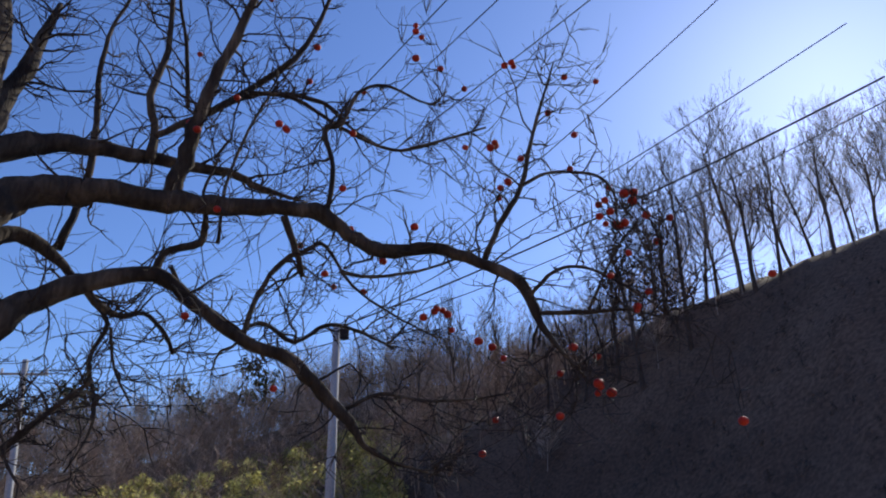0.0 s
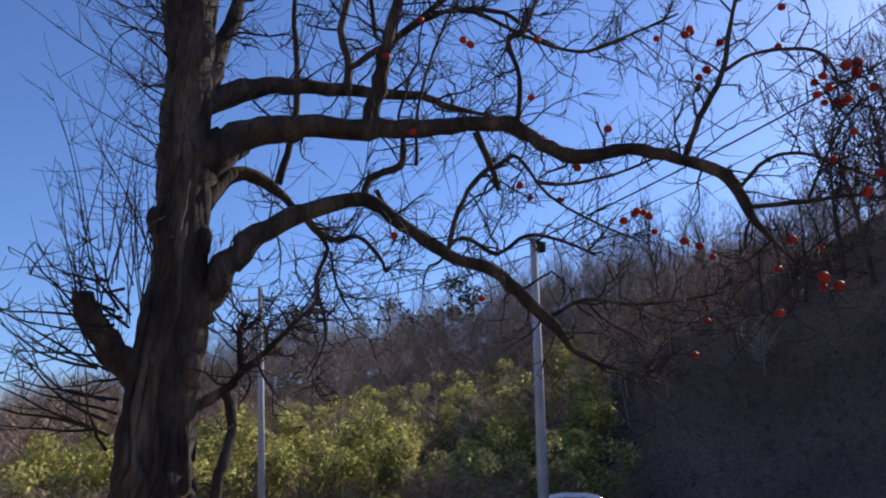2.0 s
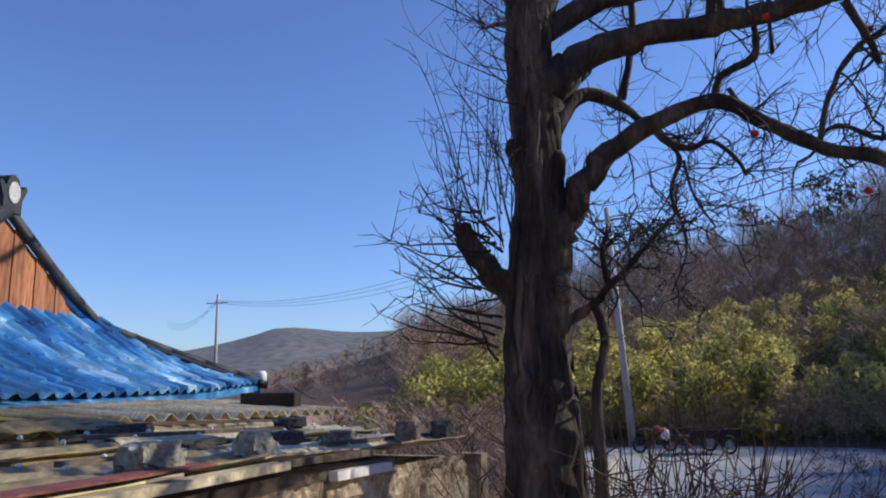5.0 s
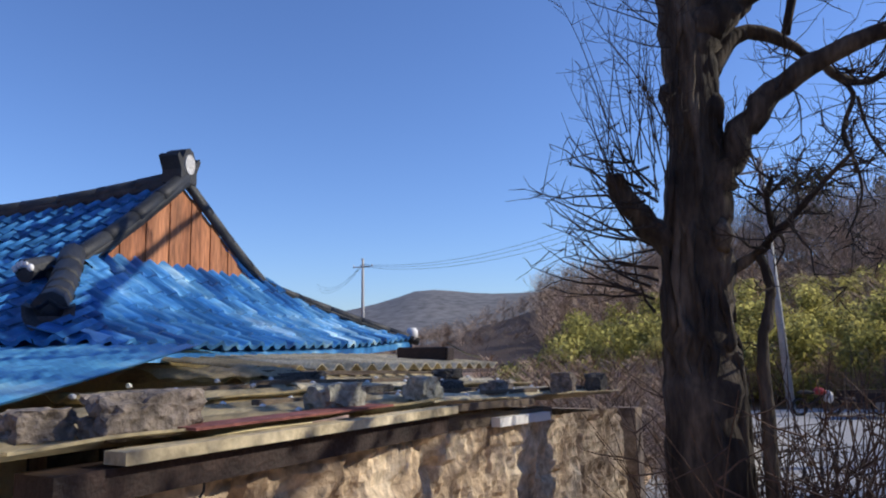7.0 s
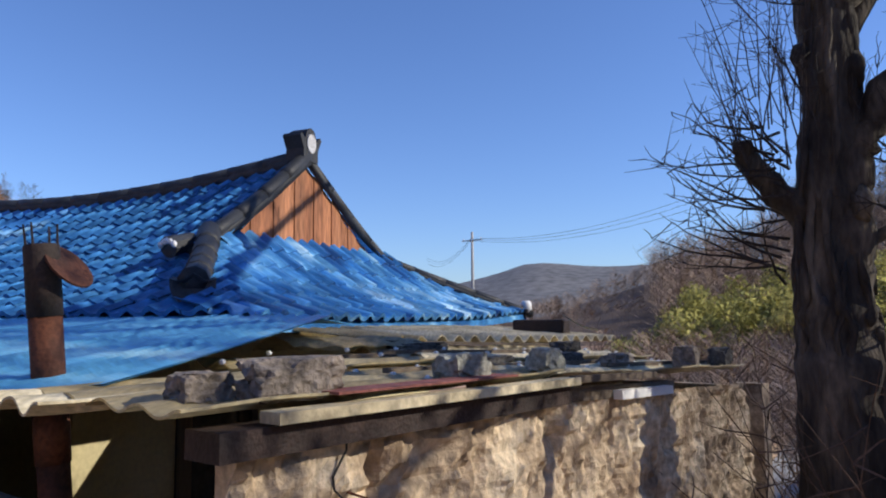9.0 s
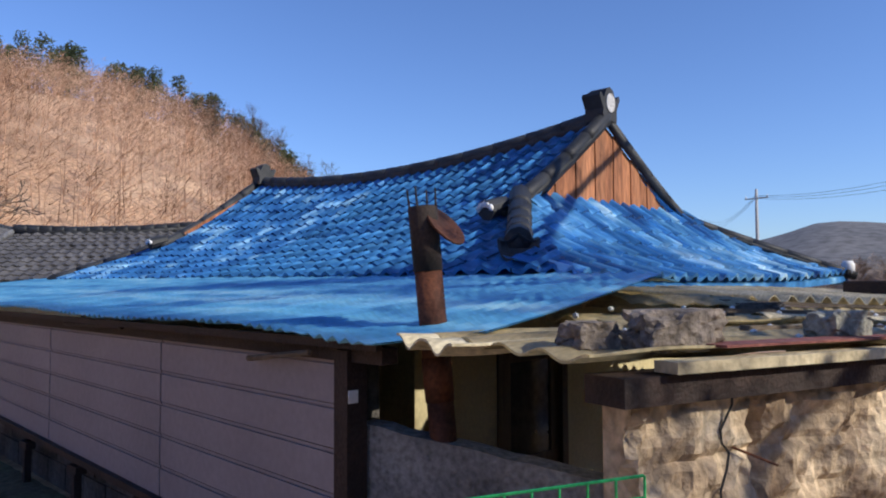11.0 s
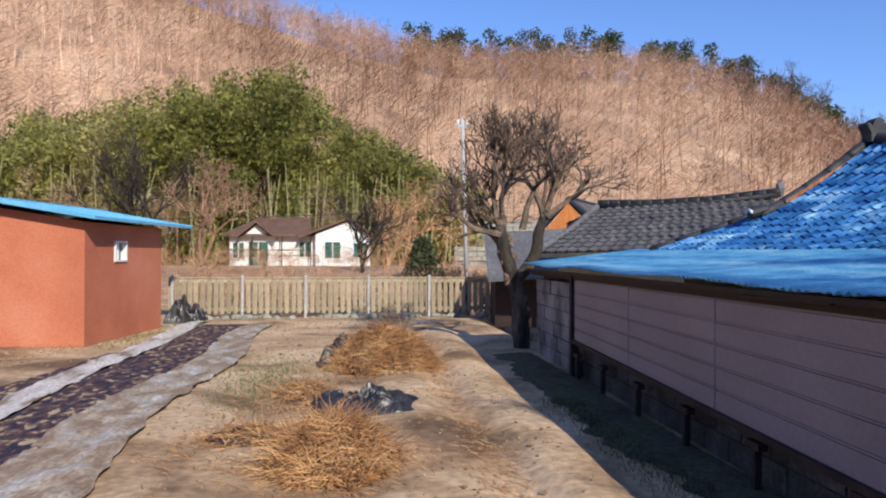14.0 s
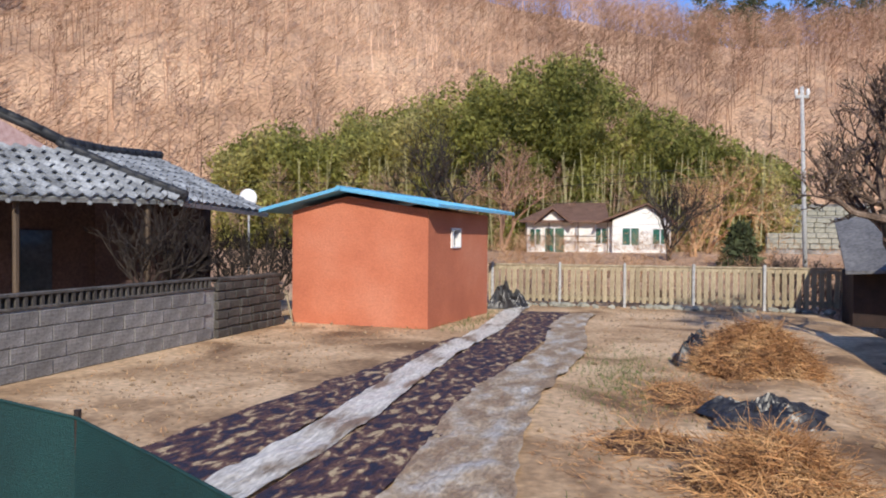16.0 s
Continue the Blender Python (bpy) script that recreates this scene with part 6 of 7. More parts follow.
# ---- poles and wires ----
def pole(at, top, r0, r1, label, arms=()):
    t = thing("utility_pole", label, "utility pole", at)
    x, y, z = at
    part("shaft", Shape().tube([(x, y, z - 0.2, r0), (top[0], top[1], top[2], r1)], 14), M_CONC, t, smooth=True)
    for h, half, ang in arms:
        f = (h - z) / (top[2] - z)
        cx, cy = x + (top[0] - x) * f, y + (top[1] - y) * f
        m = Matrix.Translation((cx, cy, h)) @ Matrix.Rotation(radians(ang), 4, "Z")
        a = part("crossarm", Shape().box((-half, -0.04, -0.04), (half, 0.04, 0.04), 0.008, m), M_CONC, t, "grey steel crossarm")
        for s in (-0.9, 0, 0.9):
            o = part("insulator", Shape().tube([(*(m @ Vector((half * s, 0, 0.04))), 0.03), (*(m @ Vector((half * s, 0, 0.12))), 0.045), (*(m @ Vector((half * s, 0, 0.2))), 0.03)], 8), M_WHITE, a, "pale insulator")
    return t


p1 = pole((18.25, -11.2, -0.9), (18.05, -11.25, 8.05), 0.17, 0.11, "grey concrete utility pole at the roadside")
part("bracket", Shape().box((17.95, -11.62, 7.62), (18.2, -11.28, 7.92), 0.02), M_DARKSTEEL, p1, "dark cable bracket")
pole((57, 20.5, -0.5), (57, 20.5, 8.7), 0.17, 0.10, "tall pale utility pole beyond the house", ((8.0, 1.0, 75),))
pole((2.5, 21.8, 0), (2.32, 21.74, 5.45), 0.06, 0.042, "thin white utility pole behind the fence", ((5.2, 0.15, 0),))
p4 = pole((28.5, -5.65, -0.9), (28.56, -5.15, 8.3), 0.15, 0.1, "concrete utility pole behind the tree", ((7.8, 0.8, 60),))


def wire(a, b, sag_m, r, label):
    a, b = Vector(a), Vector(b)
    pts = []
    for i in range(17):
        t = i / 16
        p = a.lerp(b, t) - Vector((0, 0, 4 * sag_m * t * (1 - t)))
        pts.append((*p, r))
    solid("cable", Shape().tube(pts, 5), M_CABLE, label, "cable", group="overhead cables")


P1T, FAR = (18.2, -11.2, 7.9), (52, -17.8, 20)
wire(P1T, (3.72, -15.56, 10.66), 0.25, 0.024, "thick black overhead cable running from the roadside pole")
wire((18.2, -11.2, 7.6), (3.80, -15.7, 10.2), 0.4, 0.012, "thin black overhead cable running from the roadside pole")
wire(P1T, (5.59, -12.84, 12.55), 0.2, 0.013, "black overhead cable running from the roadside pole")
wire((18.2, -11.2, 7.8), (3.84, -14.5, 11.59), 0.2, 0.013, "black overhead cable running from the roadside pole")
wire((52.0, -17.9, 18.9), (7.91, -11.55, 13.44), 0.5, 0.016, "black overhead power line")
wire((52.0, -17.8, 20.2), (9.58, -10.21, 13.86), 0.5, 0.016, "black overhead power line")
wire((52.1, -17.6, 21.5), (10.43, -9.34, 13.97), 0.5, 0.016, "black overhead power line")
wire(P1T, (28.5, -5.2, 7.9), 0.3, 0.016, "black cable strung between two poles")
wire((18.2, -11.2, 7.5), (28.5, -5.2, 7.5), 0.4, 0.016, "black cable strung between two poles")
for dz in (0, 0.35, 0.75):
    wire((57, 20.4, 8.2 - dz * 0.3), (44.9, 1.5, 8.9 - dz), 0.9, 0.012, "thin power line strung across the valley")
    wire((57, 20.6, 8.2 - dz * 0.3), (92, 39.5, 9.9 - dz), 1.2, 0.012, "thin power line strung across the valley")
for z in (3.4, 4.2, 4.6):
    wire((-24, 36, z), (2.4, 36.5, z + 0.3), 0.4, 0.012, "thin wire passing the white house")

# ---- parked car ----
car = thing("car", "small white hatchback parked on the road", "car", (20.1, -12.85, -0.9))
CM = Matrix.Translation((20.1, -12.85, -0.9)) @ Matrix.Rotation(math.atan2(2.93, 1.89), 4, "Z")   # its nose along local +x
side = [(-1.72, 0.32), (-1.78, 0.62), (-1.74, 0.92), (-1.60, 1.10), (-1.30, 1.42), (-0.90, 1.49), (-0.2, 1.50), (0.35, 1.42), (0.80, 1.10), (1.02, 0.98), (1.45, 0.88), (1.72, 0.72), (1.80, 0.52), (1.74, 0.30)]
cb = Shape()
lay = []
for yf, inset in ((-0.80, 0.10), (-0.74, 0.0), (0.74, 0.0), (0.80, 0.10)):
    lay.append([(x * (1 - inset * 0.06), yf * (1 - 0.16 * max(0, (z - 0.95) / 0.5)), z - inset * (0.25 if z > 1 else 0.0)) for x, z in side])
n = len(side)
vs = [CM @ Vector(p) for l in lay for p in l]
fs = [(a * n + i, a * n + (i + 1) % n, (a + 1) * n + (i + 1) % n, (a + 1) * n + i) for a in range(3) for i in range(n)]
fs += [tuple(range(n))[::-1], tuple(range(3 * n, 4 * n))]
cb.add(vs, fs)
part("body", cb, M_CARWHITE, car)
for s in (-1, 1):
    for pts, nm in (([(0.70, 1.02), (0.30, 1.36), (-0.12, 1.42), (-0.12, 1.0)], "side_window"), ([(-0.20, 1.0), (-0.20, 1.42), (-0.85, 1.41), (-1.30, 1.06), (-1.2, 1.0)], "side_window")):
        w = Shape()
        yy = lambda z: s * (0.805 * (1 - 0.16 * max(0, (z - 0.95) / 0.5)) + 0.004)
        ol = [CM @ Vector((x, yy(z), z)) for x, z in pts] + [CM @ Vector((x, yy(z) - s * 0.03, z)) for x, z in pts]
        k = len(pts)
        w.add(ol, [tuple(range(k)), tuple(range(k, 2 * k))[::-1]] + [(i, k + i, k + (i + 1) % k, (i + 1) % k) for i in range(k)])
        part(nm, w, M_GLASS, car, "dark tinted side window")
for a, b, nm in (((0.86, 1.075), (0.40, 1.40), "windscreen"), ((-1.62, 1.10), (-1.34, 1.40), "rear_window")):
    w = Shape()
    off = 0.018 if nm == "windscreen" else -0.018
    ol = [CM @ Vector((x + off, y, z + 0.018)) for (x, z), half in ((a, 0.66), (b, 0.56)) for y in (-half, half)]
    w.add(ol + [p - Vector((0, 0, 0.03)) for p in ol], [(0, 1, 3, 2), (4, 6, 7, 5), (0, 2, 6, 4), (1, 5, 7, 3), (0, 4, 5, 1), (2, 3, 7, 6)])
    part(nm, w, M_GLASS, car, "dark glass")
for x in (1.12, -1.18):
    for s in (-1, 1):
        c = CM @ Vector((x, s * 0.70, 0.29))
        d = (CM.to_3x3() @ Vector((0, s, 0)))
        wheel = part("wheel", Shape().tube([(*(c - d * 0.08), 0.27), (*(c - d * 0.06), 0.29), (*(c + d * 0.10), 0.29), (*(c + d * 0.12), 0.26)], 24), M_RUBBER, car)
        part("rim", Shape().tube([(*(c + d * 0.115), 0.19), (*(c + d * 0.130), 0.18)], 14), M_RIM, wheel, "silver alloy rim")
        for k in range(5):
            a = k * 1.2566
            e = CM.to_3x3() @ Vector((math.cos(a), 0, math.sin(a)))
            part("spoke_gap", Shape().tube([(*(c + d * 0.131 + e * 0.11), 0.035), (*(c + d * 0.134 + e * 0.11), 0.034)], 6), M_RUBBER, wheel)
for s in (-1, 1):
    part("headlight", Shape().blob(CM @ Vector((1.60, s * 0.58, 0.74)), (0.14, 0.12, 0.08), random.Random(2), 0.05, 2), M_GLASS, car, "clear headlight")
    part("tail_light", Shape().blob(CM @ Vector((-1.66, s * 0.66, 0.98)), (0.06, 0.07, 0.14), random.Random(2), 0.05, 2), mat("red_lens", [(0.35, 0.02, 0.02), (0.4, 0.03, 0.03)], 4, 0.3), car, "red tail light")
    part("mirror", Shape().blob(CM @ Vector((0.66, s * 0.86, 1.02)), (0.07, 0.09, 0.06), random.Random(2), 0.05, 2), M_CARWHITE, car)
    for x in (0.05, -0.75):
        part("door_handle", Shape().box((x, s * 0.80, 0.90), (x + 0.14, s * 0.825, 0.925), 0.004, CM), M_CARWHITE, car)
part("bumper_grille", Shape().box((1.70, -0.4, 0.36), (1.80, 0.4, 0.50), 0.02, CM), M_RUBBER, car, "black lower grille")

# motorcycle and handcart by the thicket
M_REDPAINT = mat("red_paint", [(0.38, 0.03, 0.025), (0.45, 0.05, 0.035)], 5, 0.4)
bike = thing("motorcycle", "small red and white motorcycle parked by the wall", "motorcycle", (26.3, -5.95, -0.9))
BM = Matrix.Translation((26.3, -5.95, -0.9)) @ Matrix.Rotation(radians(-70), 4, "Z")
for x in (-0.6, 0.6):
    c = BM @ Vector((x, 0, 0.30))
    pts = [(*(BM @ Vector((x + 0.25 * math.cos(k * math.pi / 8), 0, 0.30 + 0.25 * math.sin(k * math.pi / 8)))), 0.05) for k in range(17)]
    part("wheel", Shape().tube(pts, 6), M_RUBBER, bike)
part("frame", Shape().tube([(*(BM @ Vector(p)), 0.06) for p in ((-0.6, 0, 0.3), (-0.1, 0, 0.42), (0.35, 0, 0.75), (0.6, 0, 0.3))], 6), M_DARKSTEEL, bike)
part("tank", Shape().blob(BM @ Vector((0.12, 0, 0.78)), (0.22, 0.2, 0.13), random.Random(1), 0.1, 2), M_REDPAINT, bike, "red fuel tank")
part("seat", Shape().blob(BM @ Vector((-0.35, 0, 0.76)), (0.2, 0.28, 0.07), random.Random(1), 0.1, 2), M_RUBBER, bike)
part("leg_shield", Shape().blob(BM @ Vector((0.42, 0, 0.6)), (0.10, 0.16, 0.22), random.Random(1), 0.1, 2), M_WHITE, bike, "white leg shield")
part("handlebar", Shape().tube([(*(BM @ Vector(p)), 0.015) for p in ((0.3, -0.3, 1.05), (0.42, 0, 0.95), (0.3, 0.3, 1.05))], 6), M_DARKSTEEL, bike)
cart = thing("handcart", "dark handcart on spoked wheels", "cart", (25.8, -7.7, -0.9))
KM = Matrix.Translation((25.8, -7.7, -0.9)) @ Matrix.Rotation(radians(-75), 4, "Z")
part("bed", Shape().box((-1.1, -0.5, 0.52), (0.9, 0.5, 0.62), 0.02, KM), M_DARKSTEEL, cart)
for s in (-0.5, 0.5):
    part("side_board", Shape().box((-1.1, s - 0.02, 0.62), (0.9, s + 0.02, 0.84), 0.01, KM), M_DARKSTEEL, cart)
    w = part("wheel", Shape().tube([(*(KM @ Vector((0.3 + 0.28 * math.cos(k * math.pi / 8), s * 1.15, 0.32 + 0.28 * math.sin(k * math.pi / 8)))), 0.04) for k in range(17)], 6), M_RUBBER, cart)
    part("hub", Shape().tube([(*(KM @ Vector((0.3, s * 1.10, 0.32))), 0.17), (*(KM @ Vector((0.3, s * 1.20, 0.32))), 0.15)], 10), M_RIM, w, "pale wheel hub")
gwall = thing("garden_wall", "low old concrete garden wall beside the road", "wall", (13, -2, -0.9))
part("wall", Shape().prism([(9.0, -0.55), (20.5, -3.4), (20.45, -3.6), (8.95, -0.75)], -0.95, -0.25), M_BLOCK, gwall)

# ---- neighbouring tiled houses ----
def tiled(parent, p00, p10, p11, p01, material, tw=0.21, tl=0.27, name="roof_slope"):
    """A roof plane from eave p00-p10 to ridge p01-p11, laid with tiles on a deck."""
    p00, p10, p11, p01 = map(Vector, (p00, p10, p11, p01))
    nrm = (p10 - p00).cross(p01 - p00).normalized()
    if nrm.z < 0:
        nrm = -nrm
    deck = Shape()
    vs = [p - nrm * 0.005 for p in (p00, p10, p11, p01)] + [p - nrm * 0.08 for p in (p00, p10, p11, p01)]
    deck.add(vs, [(0, 1, 2, 3), (7, 6, 5, 4), (0, 4, 5, 1), (1, 5, 6, 2), (2, 6, 7, 3), (3, 7, 4, 0)])
    d = part(name, deck, material, parent)
    nr = max(2, int(((p01 - p00).length + (p11 - p10).length) / 2 / tl))
    s = Shape()
    ts = s_tile(tw * 1.02, tl * 1.12)
    rg = random.Random(4)
    for j in range(nr):
        a, b = p00.lerp(p01, j / nr), p10.lerp(p11, j / nr)
        a2, b2 = p00.lerp(p01, (j + 1) / nr), p10.lerp(p11, (j + 1) / nr)
        k = max(1, int((b - a).length / tw))
        for i in range(k):
            o, o2 = a.lerp(b, (i + 0.5) / k), a2.lerp(b2, (i + 0.5) / k)
            v = (o2 - o).normalized()
            u = v.cross(nrm).normalized()
            bake(s, ts, frame_m(o + nrm * 0.01, u, v, nrm) @ pose(0, 0, 0, rg.uniform(-1, 1), rg.uniform(-1, 1), rg.uniform(-1.5, 1.5)))
    tagged(part("roof_tiles", s, material, d), kind="stuff")
    return d


M_NBTILE = island(mat("dark_grey_tile", [(0.075, 0.072, 0.075), (0.13, 0.125, 0.125)], 2, 0.6, 0.2, fine=10), 0.2)
M_OLDTILE = island(mat("pale_weathered_tile", [(0.16, 0.17, 0.18), (0.32, 0.34, 0.36)], 2.5, 0.6, 0.2, fine=10), 0.3)
nb = thing("grey_roofed_house", "neighbouring house with a dark grey tiled roof and orange gable", "house", (6, 17, 0))
tiled(nb, (2.94, 15.85, 1.59), (7.2, 13.6, 1.72), (8.6, 16.6, 2.82), (5.22, 18.24, 2.69), M_NBTILE)
tiled(nb, (7.6, 21.0, 1.6), (3.4, 22.5, 1.5), (5.22, 18.24, 2.69), (8.6, 16.6, 2.82), M_NBTILE)
part("ridge", ridge_line([(5.1, 18.3, 2.76), (6.2, 17.75, 2.74), (7.4, 17.2, 2.80), (8.7, 16.6, 2.95)], 0.10), M_DARKTILE, nb, smooth=True)
part("verge_ridge", ridge_line([(5.1, 18.3, 2.72), (4.0, 17.05, 2.1), (2.95, 15.9, 1.62)], 0.07), M_GREYTILE, nb, smooth=True)
part("finial", Shape().blob((8.75, 16.6, 3.08), (0.1, 0.1, 0.2), random.Random(3), 0.3, 2), M_GREYTILE, nb)
og = Shape()
vs = [(x + d * 0.05, y + d * 0.1, z) for d in (0, 1) for x, y, z in ((4.2, 19.65, 2.22), (5.2, 19.3, 2.30), (4.72, 19.45, 2.92))]
og.add(vs, [(0, 1, 2), (5, 4, 3), (0, 3, 4, 1), (1, 4, 5, 2), (2, 5, 3, 0)])
gbl = part("gable", og, mat("bright_orange_boards", [(0.50, 0.16, 0.04), (0.62, 0.24, 0.07)], 3, 0.7, 0.2, stretch=(6, 6, 0.4)), nb, "bright orange boarded gable")
part("gable_ridge", ridge_line([(4.05, 19.7, 2.2), (4.72, 19.45, 2.98), (5.35, 19.2, 2.4)], 0.06), M_DARKTILE, nb, smooth=True)
part("gable_ridge", ridge_line([(4.72, 19.45, 2.98), (6.4, 22.0, 2.98)], 0.07), M_DARKTILE, nb, smooth=True)
tiled(nb, (5.4, 19.2, 2.3), (7.4, 21.4, 2.3), (6.4, 22.0, 2.95), (4.75, 19.45, 2.95), M_NBTILE)
part("wall", Shape().prism([(3.6, 16.6), (7.4, 14.6), (8.6, 18.5), (4.8, 20.6)], -0.5, 1.65), M_CREAM, nb)
shedb = thing("low_barn", "low barn under a dark grey sheeted roof", "barn", (3.2, 18, 0))
part("roof", slab([(2.25, 17.6, 0.95), (4.2, 16.6, 1.1), (4.9, 19.0, 2.2), (2.55, 19.6, 2.05)], 0.06), mat("dull_grey_sheeting", [(0.10, 0.10, 0.105), (0.17, 0.17, 0.175)], 1.5, 0.7, 0.2, fine=10), shedb, "dark grey roof sheeting")
part("wall", Shape().prism([(2.5, 18.0), (4.3, 17.2), (4.7, 19.0), (2.7, 19.5)], -0.1, 1.0), M_DARKSTEEL, shedb)

lh = thing("old_tiled_house", "old house with a weathered grey tiled hip roof and shaded porch", "house", (-11, 12, 0))
tiled(lh, (-12.6, 8.0, 2.14), (-9.13, 12.7, 2.20), (-11.25, 12.35, 3.05), (-13.3, 9.6, 3.05), M_OLDTILE)
tiled(lh, (-9.13, 12.7, 2.18), (-8.95, 15.4, 2.08), (-11.35, 15.2, 3.18), (-11.25, 12.35, 3.08), M_OLDTILE)
part("hip_ridge", ridge_line([(-9.1, 12.75, 2.27), (-10.2, 12.55, 2.68), (-11.25, 12.35, 3.14)], 0.07), M_DARKTILE, lh, smooth=True)
part("ridge", ridge_line([(-11.2, 12.3, 3.16), (-11.3, 13.6, 3.16), (-11.4, 15.3, 3.26)], 0.08), M_DARKTILE, lh, smooth=True)
part("gable_ridge", ridge_line([(-11.2, 12.4, 3.16), (-11.7, 12.1, 3.45), (-12.3, 11.75, 3.75)], 0.08), M_DARKTILE, lh, smooth=True)
part("gable_ridge", ridge_line([(-12.3, 11.75, 3.75), (-13.3, 10.4, 3.3)], 0.08), M_DARKTILE, lh, smooth=True)
gt = Shape().add([(-11.35, 12.25, 3.06), (-13.2, 9.9, 3.06), (-12.3, 11.7, 3.72), (-11.45, 12.33, 3.06), (-13.3, 9.98, 3.06), (-12.4, 11.78, 3.72)], [(0, 2, 1), (3, 4, 5), (0, 1, 4, 3), (1, 2, 5, 4), (2, 0, 3, 5)])
part("gable", gt, mat("pinkish_gable_tiles", [(0.28, 0.17, 0.16), (0.42, 0.30, 0.29)], 6, 0.7, 0.3, stretch=(2, 2, 1)), lh, "pinkish tiled gable")
fm_ = Matrix.Translation((-12.15, 11.55, 3.72)) @ Matrix.Rotation(radians(53), 4, "Z") @ Matrix.Rotation(radians(90), 4, "X")
part("finial", Shape().prism([(-0.22, 0), (0.22, 0), (0.26, 0.16), (0.14, 0.32), (-0.14, 0.34), (-0.26, 0.18)], -0.12, 0.10, fm_), M_GREYTILE, lh)
part("finial_ring", Shape().tube([(*(fm_ @ Vector((0.13 * math.cos(k * math.pi / 6), 0.16 + 0.11 * math.sin(k * math.pi / 6), 0.12))), 0.022) for k in range(13)], 6), M_LIGHTBLUE, lh, "pale blue painted ring")
for k in range(16):
    a = Vector((-12.6, 8.0, 2.08)).lerp(Vector((-9.13, 12.7, 2.12)), k / 16)
    part("eave_disc", Shape().tube([(a.x, a.y, a.z, 0.035), (a.x + 0.03, a.y - 0.02, a.z, 0.035)], 8), M_OLDTILE, lh)
# red plaster with the porch's deep shade put into its colour
M_DARKWALL = mat("porch_shade_red_plaster", [(0.05, 0.03, 0.027), (0.09, 0.056, 0.048)], 1.5, 0.85, 0.3)
part("wall", Shape().prism([(-14.2, 9.9), (-11.5, 13.5), (-10.3, 13.6), (-10.2, 15.3), (-13.5, 16.5), (-16, 12)], -0.1, 2.3), M_DARKWALL, lh, "red plastered wall, colour darkened for porch shade")
for f0, f1, mt, lab, z0, z1 in ((0.18, 0.34, M_GLASS, "dark window", 0.9, 1.8), (0.48, 0.62, M_WHITE, "white sheet hung in the porch", 0.75, 1.6), (0.70, 0.84, M_GLASS, "dark doorway", 0.6, 1.7)):
    a, b = Vector((-14.2, 9.9, 0)).lerp(Vector((-11.5, 13.5, 0)), f0), Vector((-14.2, 9.9, 0)).lerp(Vector((-11.5, 13.5, 0)), f1)
    dn = Vector((0.8, -0.6, 0)) * 0.03
    part("window" if mt is M_GLASS else "hung_sheet", Shape().add([a + dn + Vector((0, 0, z0)), b + dn + Vector((0, 0, z0)), b + dn + Vector((0, 0, z1)), a + dn + Vector((0, 0, z1)), a + Vector((0, 0, z0)), b + Vector((0, 0, z0)), b + Vector((0, 0, z1)), a + Vector((0, 0, z1))],
         [(0, 1, 2, 3), (7, 6, 5, 4), (0, 4, 5, 1), (1, 5, 6, 2), (2, 6, 7, 3), (3, 7, 4, 0)]), mt, lh, lab)
for p in ((-11.9, 9.35), (-10.75, 10.9), (-9.6, 12.4)):
    part("porch_post", Shape().tube([(p[0], p[1], -0.05, 0.05), (p[0], p[1], 2.15, 0.05)], 8), M_DOORWOOD, lh)
for k in range(5):
    solid("stacked_board", Shape().box((-9.9 + 0.02 * k, 7.9 + 0.1 * (k % 2), 0.35 + 0.13 * k), (-9.5, 9.3 - 0.12 * k, 0.43 + 0.13 * k), 0.01), M_TIMBER, "old board in a stack behind the wall", "board", group="stacked boards")
dish = thing("satellite_dish", "white satellite dish above the old house", "satellite dish", (-11.6, 19.4, 2.1))
part("dish", Shape().blob((-11.6, 19.4, 2.62), (0.26, 0.07, 0.26), random.Random(1), 0.02, 3), M_WHITE, dish, smooth=True)
part("mast", Shape().tube([(-11.6, 19.45, -0.1, 0.025), (-11.6, 19.45, 2.6, 0.025)], 6), M_CONC, dish)


# ---- smaller trees and shrubs ----
side_tree = thing("pruned_tree", "gnarled pruned bare fruit tree leaning over the lean-to corner", "tree", (1.98, 13.4, 0))
rg = random.Random(19)
trunk = Shape().tube(spline([(2.0, 13.4, -0.1, 0.16), (1.95, 13.35, 0.6, 0.14), (1.85, 13.3, 1.1, 0.13), (1.65, 13.2, 1.6, 0.12), (1.55, 13.15, 2.05, 0.10)]), 9, 0.12, rg)
trunk.tube(spline([(1.85, 13.3, 1.1, 0.10), (2.15, 13.25, 1.5, 0.10), (2.25, 13.2, 2.0, 0.09), (2.35, 13.15, 2.3, 0.07)]), 8, 0.12, rg)
part("trunk", trunk, M_BARK, side_tree, "dark gnarled trunk", smooth=True)
M_KNOB = mat("knobbly_brown_bark", [(0.07, 0.048, 0.036), (0.17, 0.118, 0.085), (0.26, 0.19, 0.14)], 5, 0.92, 0.8, fine=6, contrast=(0.35, 0.7))
